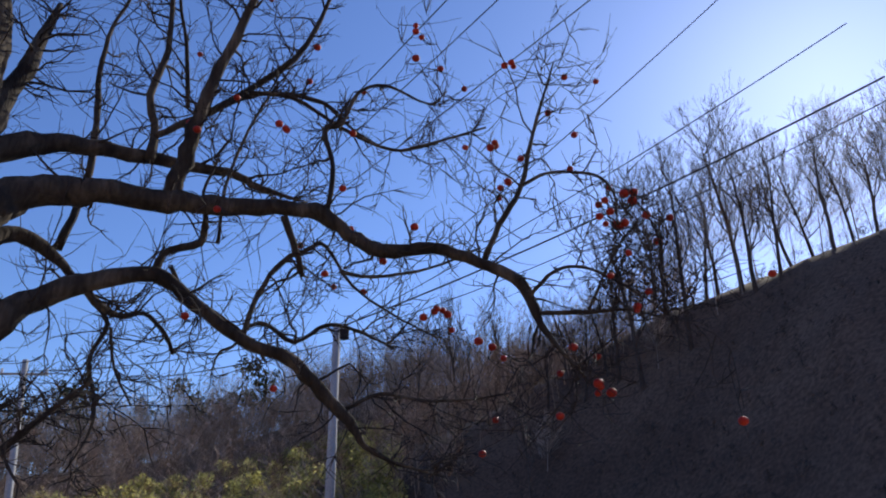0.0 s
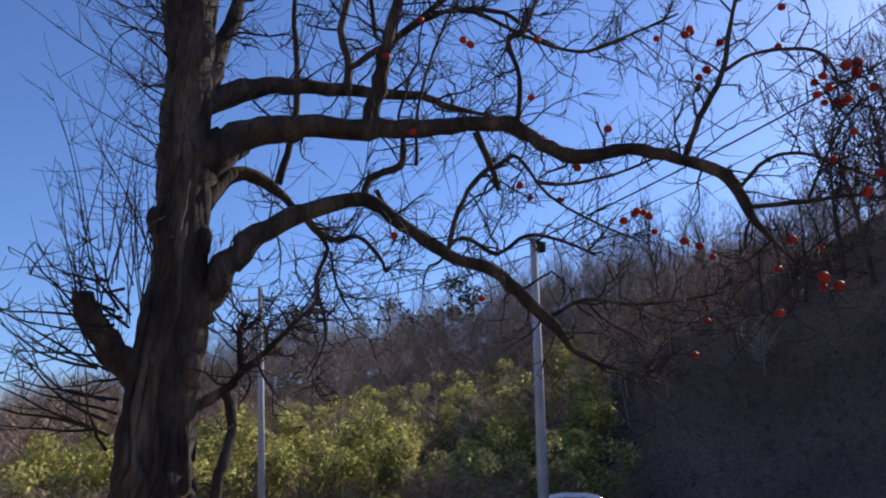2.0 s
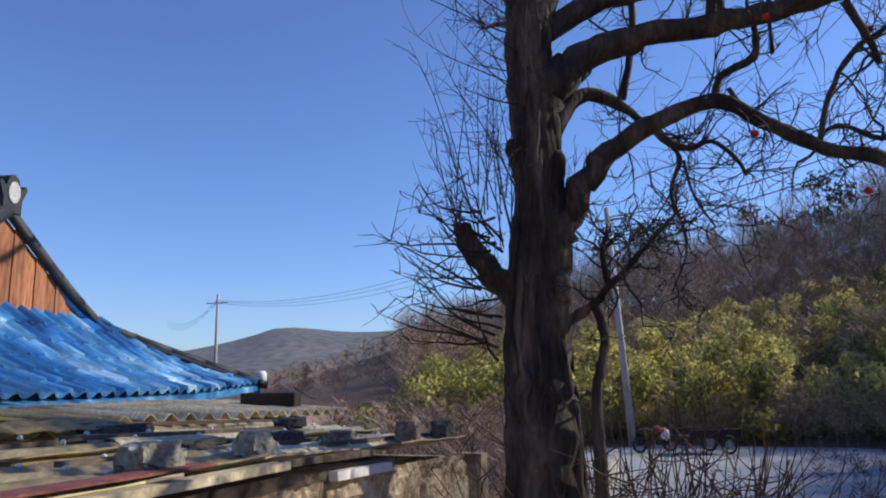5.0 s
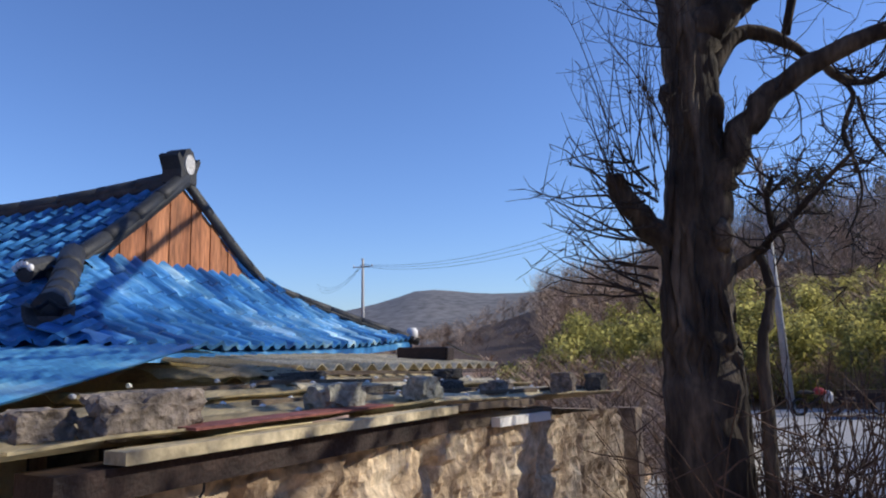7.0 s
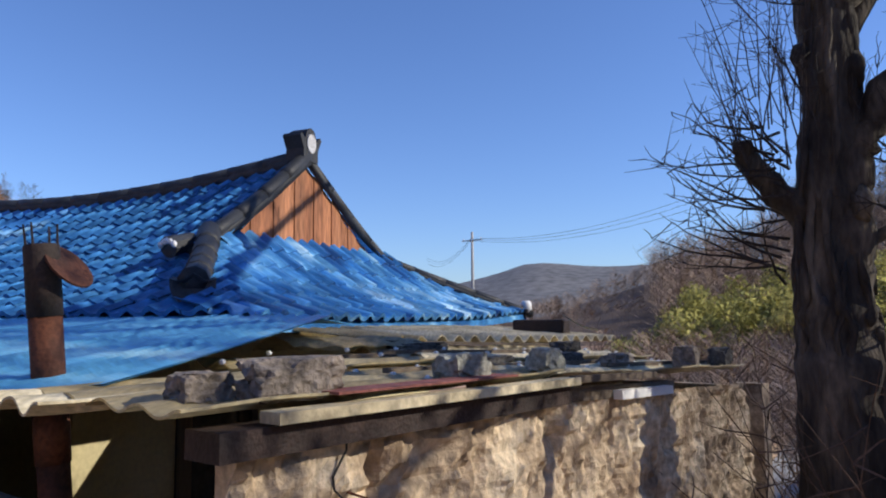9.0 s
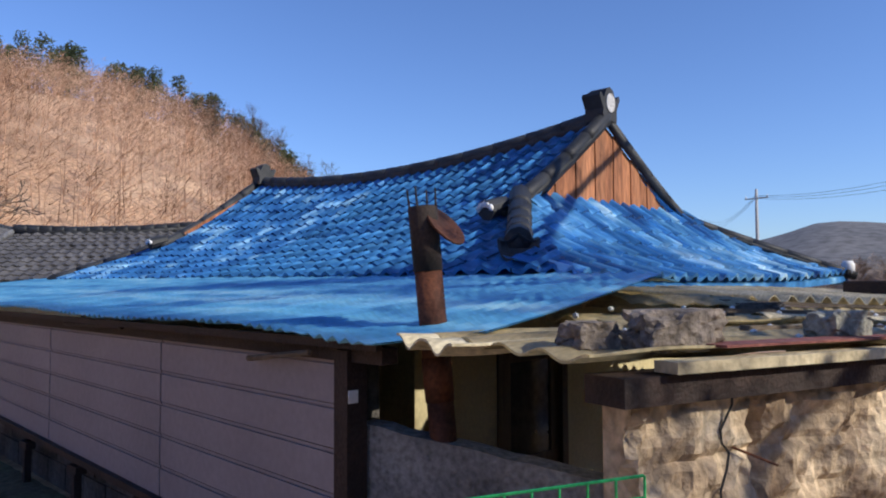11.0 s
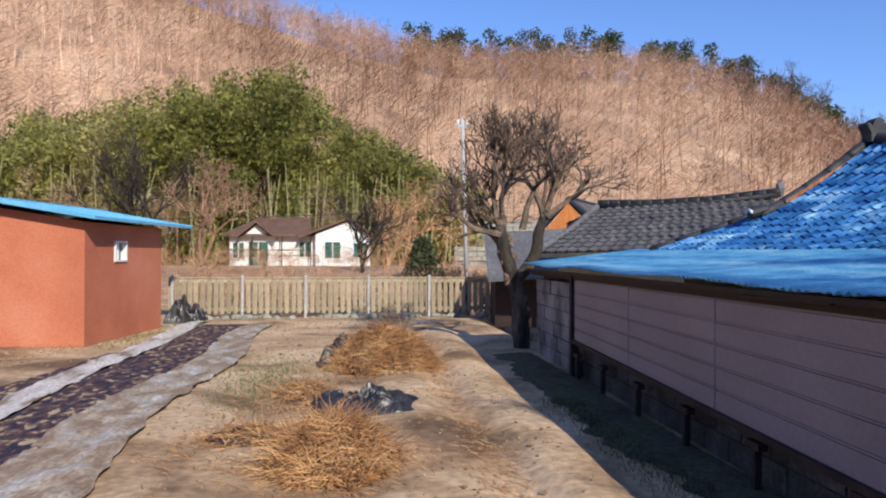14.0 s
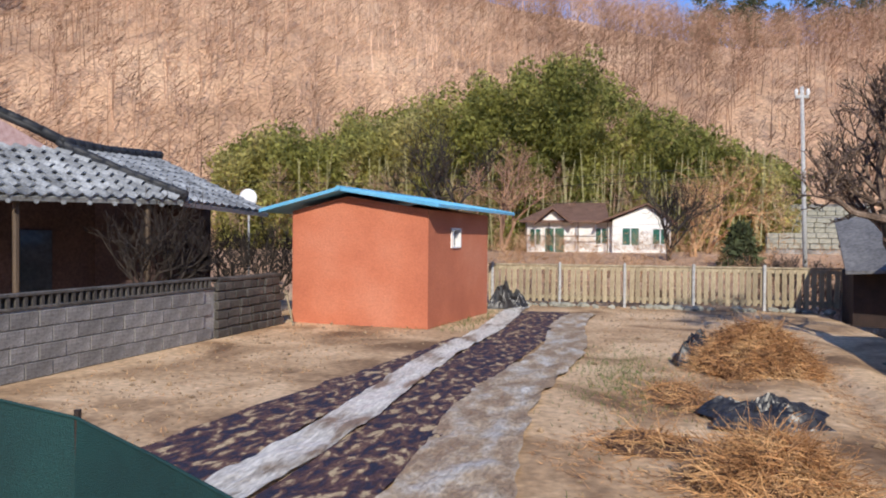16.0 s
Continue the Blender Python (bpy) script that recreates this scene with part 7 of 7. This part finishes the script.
for p, d, ln in (((1.55, 13.15, 2.05), (-0.5, 0, 1), 0.62), ((1.6, 13.15, 1.9), (0.15, 0.1, 1), 0.74), ((2.35, 13.15, 2.3), (0.35, 0, 1), 0.60), ((2.3, 13.15, 2.2), (-0.15, 0.2, 1), 0.70), ((1.55, 13.1, 1.9), (-1.0, -0.2, 0.55), 0.55), ((2.35, 13.1, 2.2), (0.9, -0.2, 0.7), 0.50), ((1.95, 13.2, 2.0), (0, -0.4, 1), 0.72), ((1.70, 13.2, 1.6), (-0.7, 0.3, 0.5), 0.5)):
    b = Shape()
    grow(b, p, d, ln, 0.062, rg, 5, (2, 4), 0.58, 0.10, 4, 0.0075)
    part("limb", b, M_KNOB, side_tree)
for k in range(16):
    f = rg.random()
    o = Vector((2.0, 13.4, 0.5)).lerp(Vector((1.6, 13.2, 1.9)), f) + Vector((rg.choice((-1, 1)) * 0.10, -0.06, 0))
    part("knot", Shape().blob(o, (0.06, 0.06, 0.07), rg, 0.4, 2), M_KNOB, side_tree)
for at, h, dep, mt, lab, seed in (((-0.14, 31.4), 1.3, 5, M_TWIG, "dark bare tree in front of the white house", 5), ((-10.7, 38.2), 2.3, 5, M_TWIG, "bare tree in front of the bamboo", 6), ((-7.4, 36.0), 1.8, 5, M_WOODS, "pale bare tree behind the shed", 7), ((2.2, 40.0), 2.0, 5, M_STRAW, "tan weeping bare tree", 8), ((0.9, 33.5), 1.3, 5, M_STRAW, "tan bare bushy tree", 9), ((-9.4, 14.9), 0.7, 5, M_TWIG, "bare shrub behind the boundary wall", 10), ((-9.6, 12.6), 0.8, 5, M_TWIG, "bare shrub behind the boundary wall", 11), ((-9.2, 16.0), 0.75, 5, M_TWIG, "bare shrub beside the shed", 12), ((3.6, 22.5), 0.6, 5, M_TWIG, "bare scrub behind the fence", 13), ((2.0, 21.5), 0.5, 5, M_TWIG, "bare scrub behind the fence", 14)):
    b = Shape()
    rg = random.Random(seed)
    z = gz(*at)
    t = thing("bare_tree" if h > 1 else "bare_shrub", lab, "tree" if h > 1 else "shrub", (*at, z))
    for k in range(3 if h > 1 else 5):
        grow(b, (at[0] + rg.gauss(0, 0.1), at[1] + rg.gauss(0, 0.1), z - 0.1), (rg.gauss(0, 0.25), rg.gauss(0, 0.25), 1), h, 0.05 * h, rg, dep, (2, 4), 0.55, 0.1 if "weeping" not in lab else -0.05)
    part("branches", b, mt, t).name = "crown"
solid("young_pine", leaf_mass([(1.9, 28.3, 0.8 + 0.35 * k, 0.75 - 0.14 * k, 0.75 - 0.14 * k, 0.35) for k in range(4)], random.Random(3), 2600, 0.22), M_PINE, "small green pine sapling behind the fence", "tree")

solid("yard_brush", bare_trees(scatter(random.Random(91), 520, -14, 26, 22.5, 38, 0.4, 1.3), random.Random(92), 0.9, 46, 0.6, 0.012, 0.03, 0.7), M_STRAW, "dry tan grass and brush beyond the fence", "brush", kind="stuff")
# dry brush along the fence and hedge tangles
br = Shape()
rg = random.Random(44)
for k in range(420):
    x = rg.uniform(-5.0, 4.5)
    p = (x, 20.3 + rg.random() * 1.6, gz(x, 20.5))
    w = crooked(p, (rg.gauss(0, 0.5), rg.gauss(0, 0.3), 1), rg.uniform(0.7, 1.5), 0.008, rg, 5, 0.3)
    br.tube(w, 3)
    for m in range(3):
        br.tube(crooked(w[rg.randrange(1, 5)][:3], (rg.gauss(0, 1), rg.gauss(0, 1), rg.gauss(0.2, 0.6)), 0.4, 0.005, rg, 3, 0.3), 3)
solid("fence_brush", br, M_WOODS, "dry brown brush behind the fence", "brush", kind="stuff")

# ---- field: drying sheets, straw, plastic, net ----
def cloth(x0, x1, y0, y1, nx, ny, z, amp, seed, material, name, label, category, wig=0.05):
    s = Shape()
    vs = []
    for t in (0.0, 0.004):
        for j in range(ny + 1):
            for i in range(nx + 1):
                y = y0 + (y1 - y0) * j / ny
                xa, xb = x0[0] + (x0[1] - x0[0]) * j / ny, x1[0] + (x1[1] - x1[0]) * j / ny
                x = xa + (xb - xa) * i / nx + wig * math.sin(y * 0.9 + seed) + wig * 0.7 * noise.noise(Vector((i * 0.0 + (0 if i == 0 else 3 if i == nx else 1.5), y * 2.3, seed)))
                vs.append((x, y, z + amp * (0.6 + noise.noise(Vector((x * 5, y * 2.2, seed))) + 0.5 * noise.noise(Vector((x * 14, y * 7, seed)))) + t))
    n1, k = nx + 1, (nx + 1) * (ny + 1)
    fs = [(j * n1 + i, j * n1 + i + 1, (j + 1) * n1 + i + 1, (j + 1) * n1 + i) for j in range(ny) for i in range(nx)]
    s.add(vs, [tuple(i for i in f[::-1]) for f in fs] + [tuple(k + i for i in f) for f in fs])
    return solid(name, s, material, label, category, smooth=True)


M_CROP = mat("dark_drying_crop", [(0.018, 0.02, 0.045), (0.07, 0.035, 0.042), (0.15, 0.08, 0.062), (0.50, 0.38, 0.23)], 8.5, 0.9, 0.9, fine=5, stretch=(1.25, 0.6, 1), contrast=(0.40, 0.64), mottle=0.4, dist=0.6)
M_POLY = mat("pale_plastic_sheet", [(0.26, 0.20, 0.14), (0.56, 0.53, 0.47), (0.68, 0.65, 0.59)], 3.2, 0.45, 0.9, fine=8, stretch=(1.4, 0.35, 1), contrast=(0.35, 0.57), mottle=0.3)
M_POLYD = mat("dirty_plastic_sheet", [(0.30, 0.21, 0.13), (0.42, 0.33, 0.23), (0.48, 0.44, 0.38), (0.66, 0.63, 0.58)], 4.2, 0.5, 0.9, fine=8, stretch=(1, 0.5, 1), contrast=(0.40, 0.74), mottle=0.3)
cloth((-4.62, -4.45), (-4.20, -4.02), 4.2, 18.9, 16, 260, 0.020, 0.030, 1, M_POLY, "plastic_strip", "pale blue-white plastic strip laid between drying crops", "plastic sheet")
cloth((-4.22, -4.08), (-3.56, -3.05), 4.2, 17.9, 16, 150, 0.010, 0.018, 2, M_CROP, "drying_crop", "dark drying crop spread on a strip of net", "drying crop")
cloth((-3.58, -3.06), (-2.78, -2.50), 4.2, 17.6, 22, 260, 0.020, 0.032, 3, M_POLYD, "plastic_strip", "dirty pale plastic strip weighed down with soil", "plastic sheet", 0.11)
cloth((-5.78, -4.62), (-4.58, -4.44), 4.2, 13.2, 14, 120, 0.010, 0.016, 4, M_CROP, "drying_crop", "dark drying crop spread on a strip of net", "drying crop")

# mossy soil, its colour lowered to deepen the lean-to's shade on the ground
M_VERGE = mat("shade_dark_mossy_soil", [(0.055, 0.045, 0.032), (0.09, 0.078, 0.044), (0.08, 0.10, 0.04)], 1.6, 0.95, 0.9, fine=12, mottle=0.45)
vg = Shape()
vs, fs = [], []
nv = 150
for j in range(nv + 1):
    y = 2.0 + 10.6 * j / nv
    w = 0.34 + 0.16 * noise.noise(Vector((y * 0.9, 0, 5))) + 0.10 * noise.noise(Vector((y * 3.1, 0, 9)))
    for i in range(9):
        f = i / 8
        x = 1.72 - w * 1.9 * f + 0.02 * (y - 2)
        vs.append((x, y, -0.004 + 0.03 * math.sin(min(1.0, (1 - f) * 1.4) * math.pi / 2) + 0.012 * noise.noise(Vector((x * 9, y * 9, 0))) * (1 - f)))
for j in range(nv):
    for i in range(8):
        fs.append((j * 9 + i, (j + 1) * 9 + i, (j + 1) * 9 + i + 1, j * 9 + i + 1))
vg.add(vs, fs)
solid("verge", vg, M_VERGE, "mossy soil banked along the lean-to, darkened for its shade", "ground", kind="structure", smooth=True)
cd = Shape()
crg = random.Random(70)
oct_f = [(0, 2, 4), (2, 1, 4), (1, 3, 4), (3, 0, 4), (2, 0, 5), (1, 2, 5), (3, 1, 5), (0, 3, 5)]
for k in range(5200):
    x, y = crg.uniform(-8.0, 0.75), 3.2 + 16 * crg.random() ** 1.3
    if -5.5 < x < -2.4 and crg.random() < 0.85:
        continue
    s = crg.uniform(0.006, 0.02) if crg.random() < 0.93 else crg.uniform(0.02, 0.04)
    q = [s * crg.uniform(0.6, 1.4) for _ in range(6)]
    h = gz(x, y) if -1.6 < x else 0.0
    cd.add([(x - q[0], y, h + s * 0.3), (x + q[1], y + s * 0.3, h + s * 0.3), (x, y - q[2], h + s * 0.3), (x + s * 0.2, y + q[3], h + s * 0.3), (x, y, h + q[4]), (x, y, h - q[5])], oct_f)
solid("soil_clods", cd, island(mat("clods", [(0.17, 0.115, 0.07), (0.36, 0.26, 0.165)], 3, 0.95, 0.3), 0.35), "crumbs of dry soil scattered over the field", "soil", kind="stuff")


M_BEAN = island(mat("dry_bean_stalks", [(0.24, 0.11, 0.045), (0.46, 0.25, 0.11), (0.62, 0.40, 0.20)], 3, 0.85, 0.1), 0.45)
# heap core colour: shade in the gaps between stalks, painted dark
M_STRAWDARK = mat("gap_shade_straw", [(0.10, 0.05, 0.028), (0.24, 0.13, 0.07)], 9, 0.95, 0.9, stretch=(1, 3, 1))


def straw_heap(c, r, h, n, seed, label):
    s, core = Shape(), Shape()
    rg = random.Random(seed)
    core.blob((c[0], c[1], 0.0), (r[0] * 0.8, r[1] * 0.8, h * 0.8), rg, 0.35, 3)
    for k in range(n):
        a, q = rg.random() * 6.283, rg.random() ** 0.6
        x, y = c[0] + r[0] * q * math.cos(a), c[1] + r[1] * q * math.sin(a)
        z = h * (1 - q * q) * rg.uniform(0.7, 1.1) + 0.02
        d = Vector((rg.gauss(0, 1), rg.gauss(0, 1), rg.gauss(0.1, 0.35)))
        w = crooked((x, y, z), d, rg.uniform(0.10, 0.32), rg.uniform(0.003, 0.006), rg, 4, 0.34, -0.10)
        s.tube([(a_, b_, max(0.006, c_), r_) for a_, b_, c_, r_ in w], 3)
    t = thing("straw_heap", label, "straw heap", (c[0], c[1], 0), group="straw heaps")
    part("core", core, M_STRAWDARK, t, "straw core coloured dark as shade between stalks")
    tagged(part("straw", s, M_BEAN, t), kind="stuff")
    return t


straw_heap((-0.44, 11.3), (0.74, 0.72), 0.56, 4200, 1, "heap of dry orange-brown bean straw on the field")
straw_heap((-1.08, 6.75), (0.46, 0.55), 0.33, 3800, 2, "heap of dry golden bean straw on the field")
straw_heap((-1.45, 9.6), (0.35, 0.7), 0.05, 350, 3, "thin scatter of dry bean straw on the field")
straw_heap((-1.8, 7.7), (0.5, 0.45), 0.05, 260, 6, "thin scatter of dry brown stalks on the field")
sl = Shape()
rg = random.Random(62)
for k in range(9000):
    x, y = rg.uniform(-8, 0.6), rg.uniform(3.5, 19.4)
    if -5.5 < x < -2.4 or (-0.9 < x < 0.9 and rg.random() < 0.75) or rg.random() < 0.35:
        continue
    a = rg.random() * 6.283
    l, h = rg.uniform(0.03, 0.12), rg.uniform(0.0, 0.05)
    g0 = gz(x, y) if -1.6 < x else 0.0
    sl.add([(x, y, g0 + 0.004), (x + 0.006, y + 0.006, g0 + 0.004), (x + l * math.cos(a), y + l * math.sin(a), g0 + 0.006 + h)], [(0, 1, 2)])
for k in range(5200):
    if k < 2600:
        y = rg.uniform(4.0, 16)
        x = 0.13 + 0.03 * (y - 8) + rg.gauss(0, 0.13)
    else:
        hx, hy, hr = rg.choice(((-0.44, 11.2, 1.0), (-1.08, 6.75, 0.75), (-1.5, 9.3, 0.7), (-1.9, 7.4, 0.7)))
        a, q = rg.random() * 6.283, hr * (0.5 + 0.6 * rg.random())
        x, y = hx + q * math.cos(a), hy + q * math.sin(a)
    a, l, g0 = rg.random() * 6.283, rg.uniform(0.04, 0.16), gz(x, y)
    sl.add([(x, y, g0 + 0.004), (x + 0.007, y + 0.007, g0 + 0.005), (x + l * math.cos(a), y + l * math.sin(a), g0 + 0.006 + rg.random() * 0.03)], [(0, 1, 2)])
solid("field_litter", sl, M_BEAN, "short dry stubble and straw bits over the field", "stubble", kind="stuff")
gr = Shape()
for k in range(5200):
    u = rg.random()
    if u < 0.6:
        x, y = 1.32 + rg.gauss(0, 0.14), rg.uniform(3.0, 9.0)
    elif u < 0.8:
        x, y = -2.0 + rg.gauss(0, 0.35), 10.6 + rg.gauss(0, 1.2)
    else:
        x, y = rg.choice((-4.75, -5.5)) + rg.gauss(0, 0.3), rg.uniform(14, 18)
    a = rg.random() * 6.283
    l = rg.uniform(0.02, 0.07)
    gr.add([(x, y, 0.0), (x + 0.007, y + 0.004, 0.0), (x + l * 0.5 * math.cos(a), y + l * 0.5 * math.sin(a), l)], [(0, 1, 2)])
solid("weeds", gr, island(mat("green_weeds", [(0.05, 0.09, 0.02), (0.12, 0.15, 0.04)], 3, 0.8, 0.0), 0.4), "low green weeds on the field", "weeds", kind="stuff")


def crumple(c, r, seed, label):
    lift = max(0.0, gz(c[0] + 0.1, c[1])) * 0.8
    s = Shape()
    n = 46
    vs = []
    for t in (0, 0.004):
        for j in range(n + 1):
            for i in range(n + 1):
                u, v = i / n * 2 - 1, j / n * 2 - 1
                k = 1 + 0.25 * noise.noise(Vector((u * 1.5 + seed, v * 1.5, 2)))
                x, y = u * r[0] * k, v * r[1] * k
                e = max(0, 1 - max(abs(u), abs(v)) ** 2)
                z = r[2] * e ** 0.7 * (0.55 + 0.8 * noise.noise(Vector((u * 2.0, v * 2.0, seed))) + 0.9 * (0.5 - abs(noise.noise(Vector((u * 2.4 + v * 1.6, v * 5 - u, seed + 3))))) + 0.35 * abs(noise.noise(Vector((u * 7, v * 9, seed))))) + 0.01
                vs.append((c[0] + x, c[1] + y, lift + max(0.008, z) + t))
    n1, k = n + 1, (n + 1) ** 2
    fs = [(j * n1 + i, j * n1 + i + 1, (j + 1) * n1 + i + 1, (j + 1) * n1 + i) for j in range(n) for i in range(n)]
    s.add(vs, [f[::-1] for f in fs] + [tuple(k + q for q in f) for f in fs])
    return solid("plastic_sheet", s, M_PLASTIC, label, "plastic sheet", group="black plastic", smooth=False)


crumple((-0.78, 8.7), (0.50, 0.40, 0.15), 3, "crumpled black plastic sheet beside the straw")
crumple((-0.92, 11.85), (0.40, 0.38, 0.34), 5, "bunched black plastic sheet against the straw heap")
crumple((-4.55, 18.6), (0.40, 0.30, 0.45), 7, "bunched black plastic sheet beside the shed")

net = thing("net_fence", "dark green shade net on a thin post frame", "net", (-4.1, 4.29, 0))
M_NET = mat("green_shade_net", [(0.003, 0.026, 0.029), (0.006, 0.045, 0.047)], 3, 0.7, 0.3, fine=60)
ns = Shape()
top = [(-5.6, 4.15, 0.98), (-4.85, 4.2, 0.95), (-4.43, 4.25, 0.94), (-4.1, 4.29, 0.88), (-3.7, 4.20, 0.79), (-3.32, 4.1, 0.70), (-3.0, 4.02, 0.60)]
vs = [(x, y, z) for x, y, z in top] + [(x, y - 0.02, 0.0) for x, y, z in top] + [(x, y + 0.012, z) for x, y, z in top] + [(x, y - 0.008, 0.0) for x, y, z in top]
k = len(top)
ns.add(vs, [(i, k + i, k + i + 1, i + 1) for i in range(k - 1)] + [(2 * k + i + 1, 3 * k + i + 1, 3 * k + i, 2 * k + i) for i in range(k - 1)] + [(i, i + 1, 2 * k + i + 1, 2 * k + i) for i in range(k - 1)])
part("netting", ns, M_NET, net)
part("top_cord", Shape().tube([(x, y, z, 0.008) for x, y, z in top], 6), M_NET, net)
part("post", Shape().tube([(-4.1, 4.30, -0.05, 0.014), (-4.1, 4.30, 0.91, 0.014)], 8), M_DARKSTEEL, net)
basket = thing("wire_basket", "bright green wire fence panel by the gateway", "wire panel", (1.15, 1.5, 0.2))
M_GREENWIRE = mat("green_coated_wire", [(0.02, 0.35, 0.10), (0.04, 0.45, 0.14)], 5, 0.4, 0)
A_, B_ = Vector((0.95, 1.80, 1.03)), Vector((1.23, 1.37, 1.12))
for dz in (0, -0.05, -0.25, -0.45):
    part("wire", Shape().tube([(*(A_ + Vector((0, 0, dz))), 0.004), (*(B_ + Vector((0, 0, dz))), 0.004)], 5), M_GREENWIRE, basket)
for k in range(9):
    p = A_.lerp(B_, k / 8)
    part("wire", Shape().tube([(p.x, p.y, p.z, 0.0035), (p.x, p.y, 0.0, 0.0035)], 5), M_GREENWIRE, basket)
solid("leaning_stick", Shape().tube([(-7.75, 14.0, 0.02, 0.018), (-8.02, 14.25, 0.62, 0.015)], 6), M_FENCE, "pale stick leaning against the shed corner", "stick")
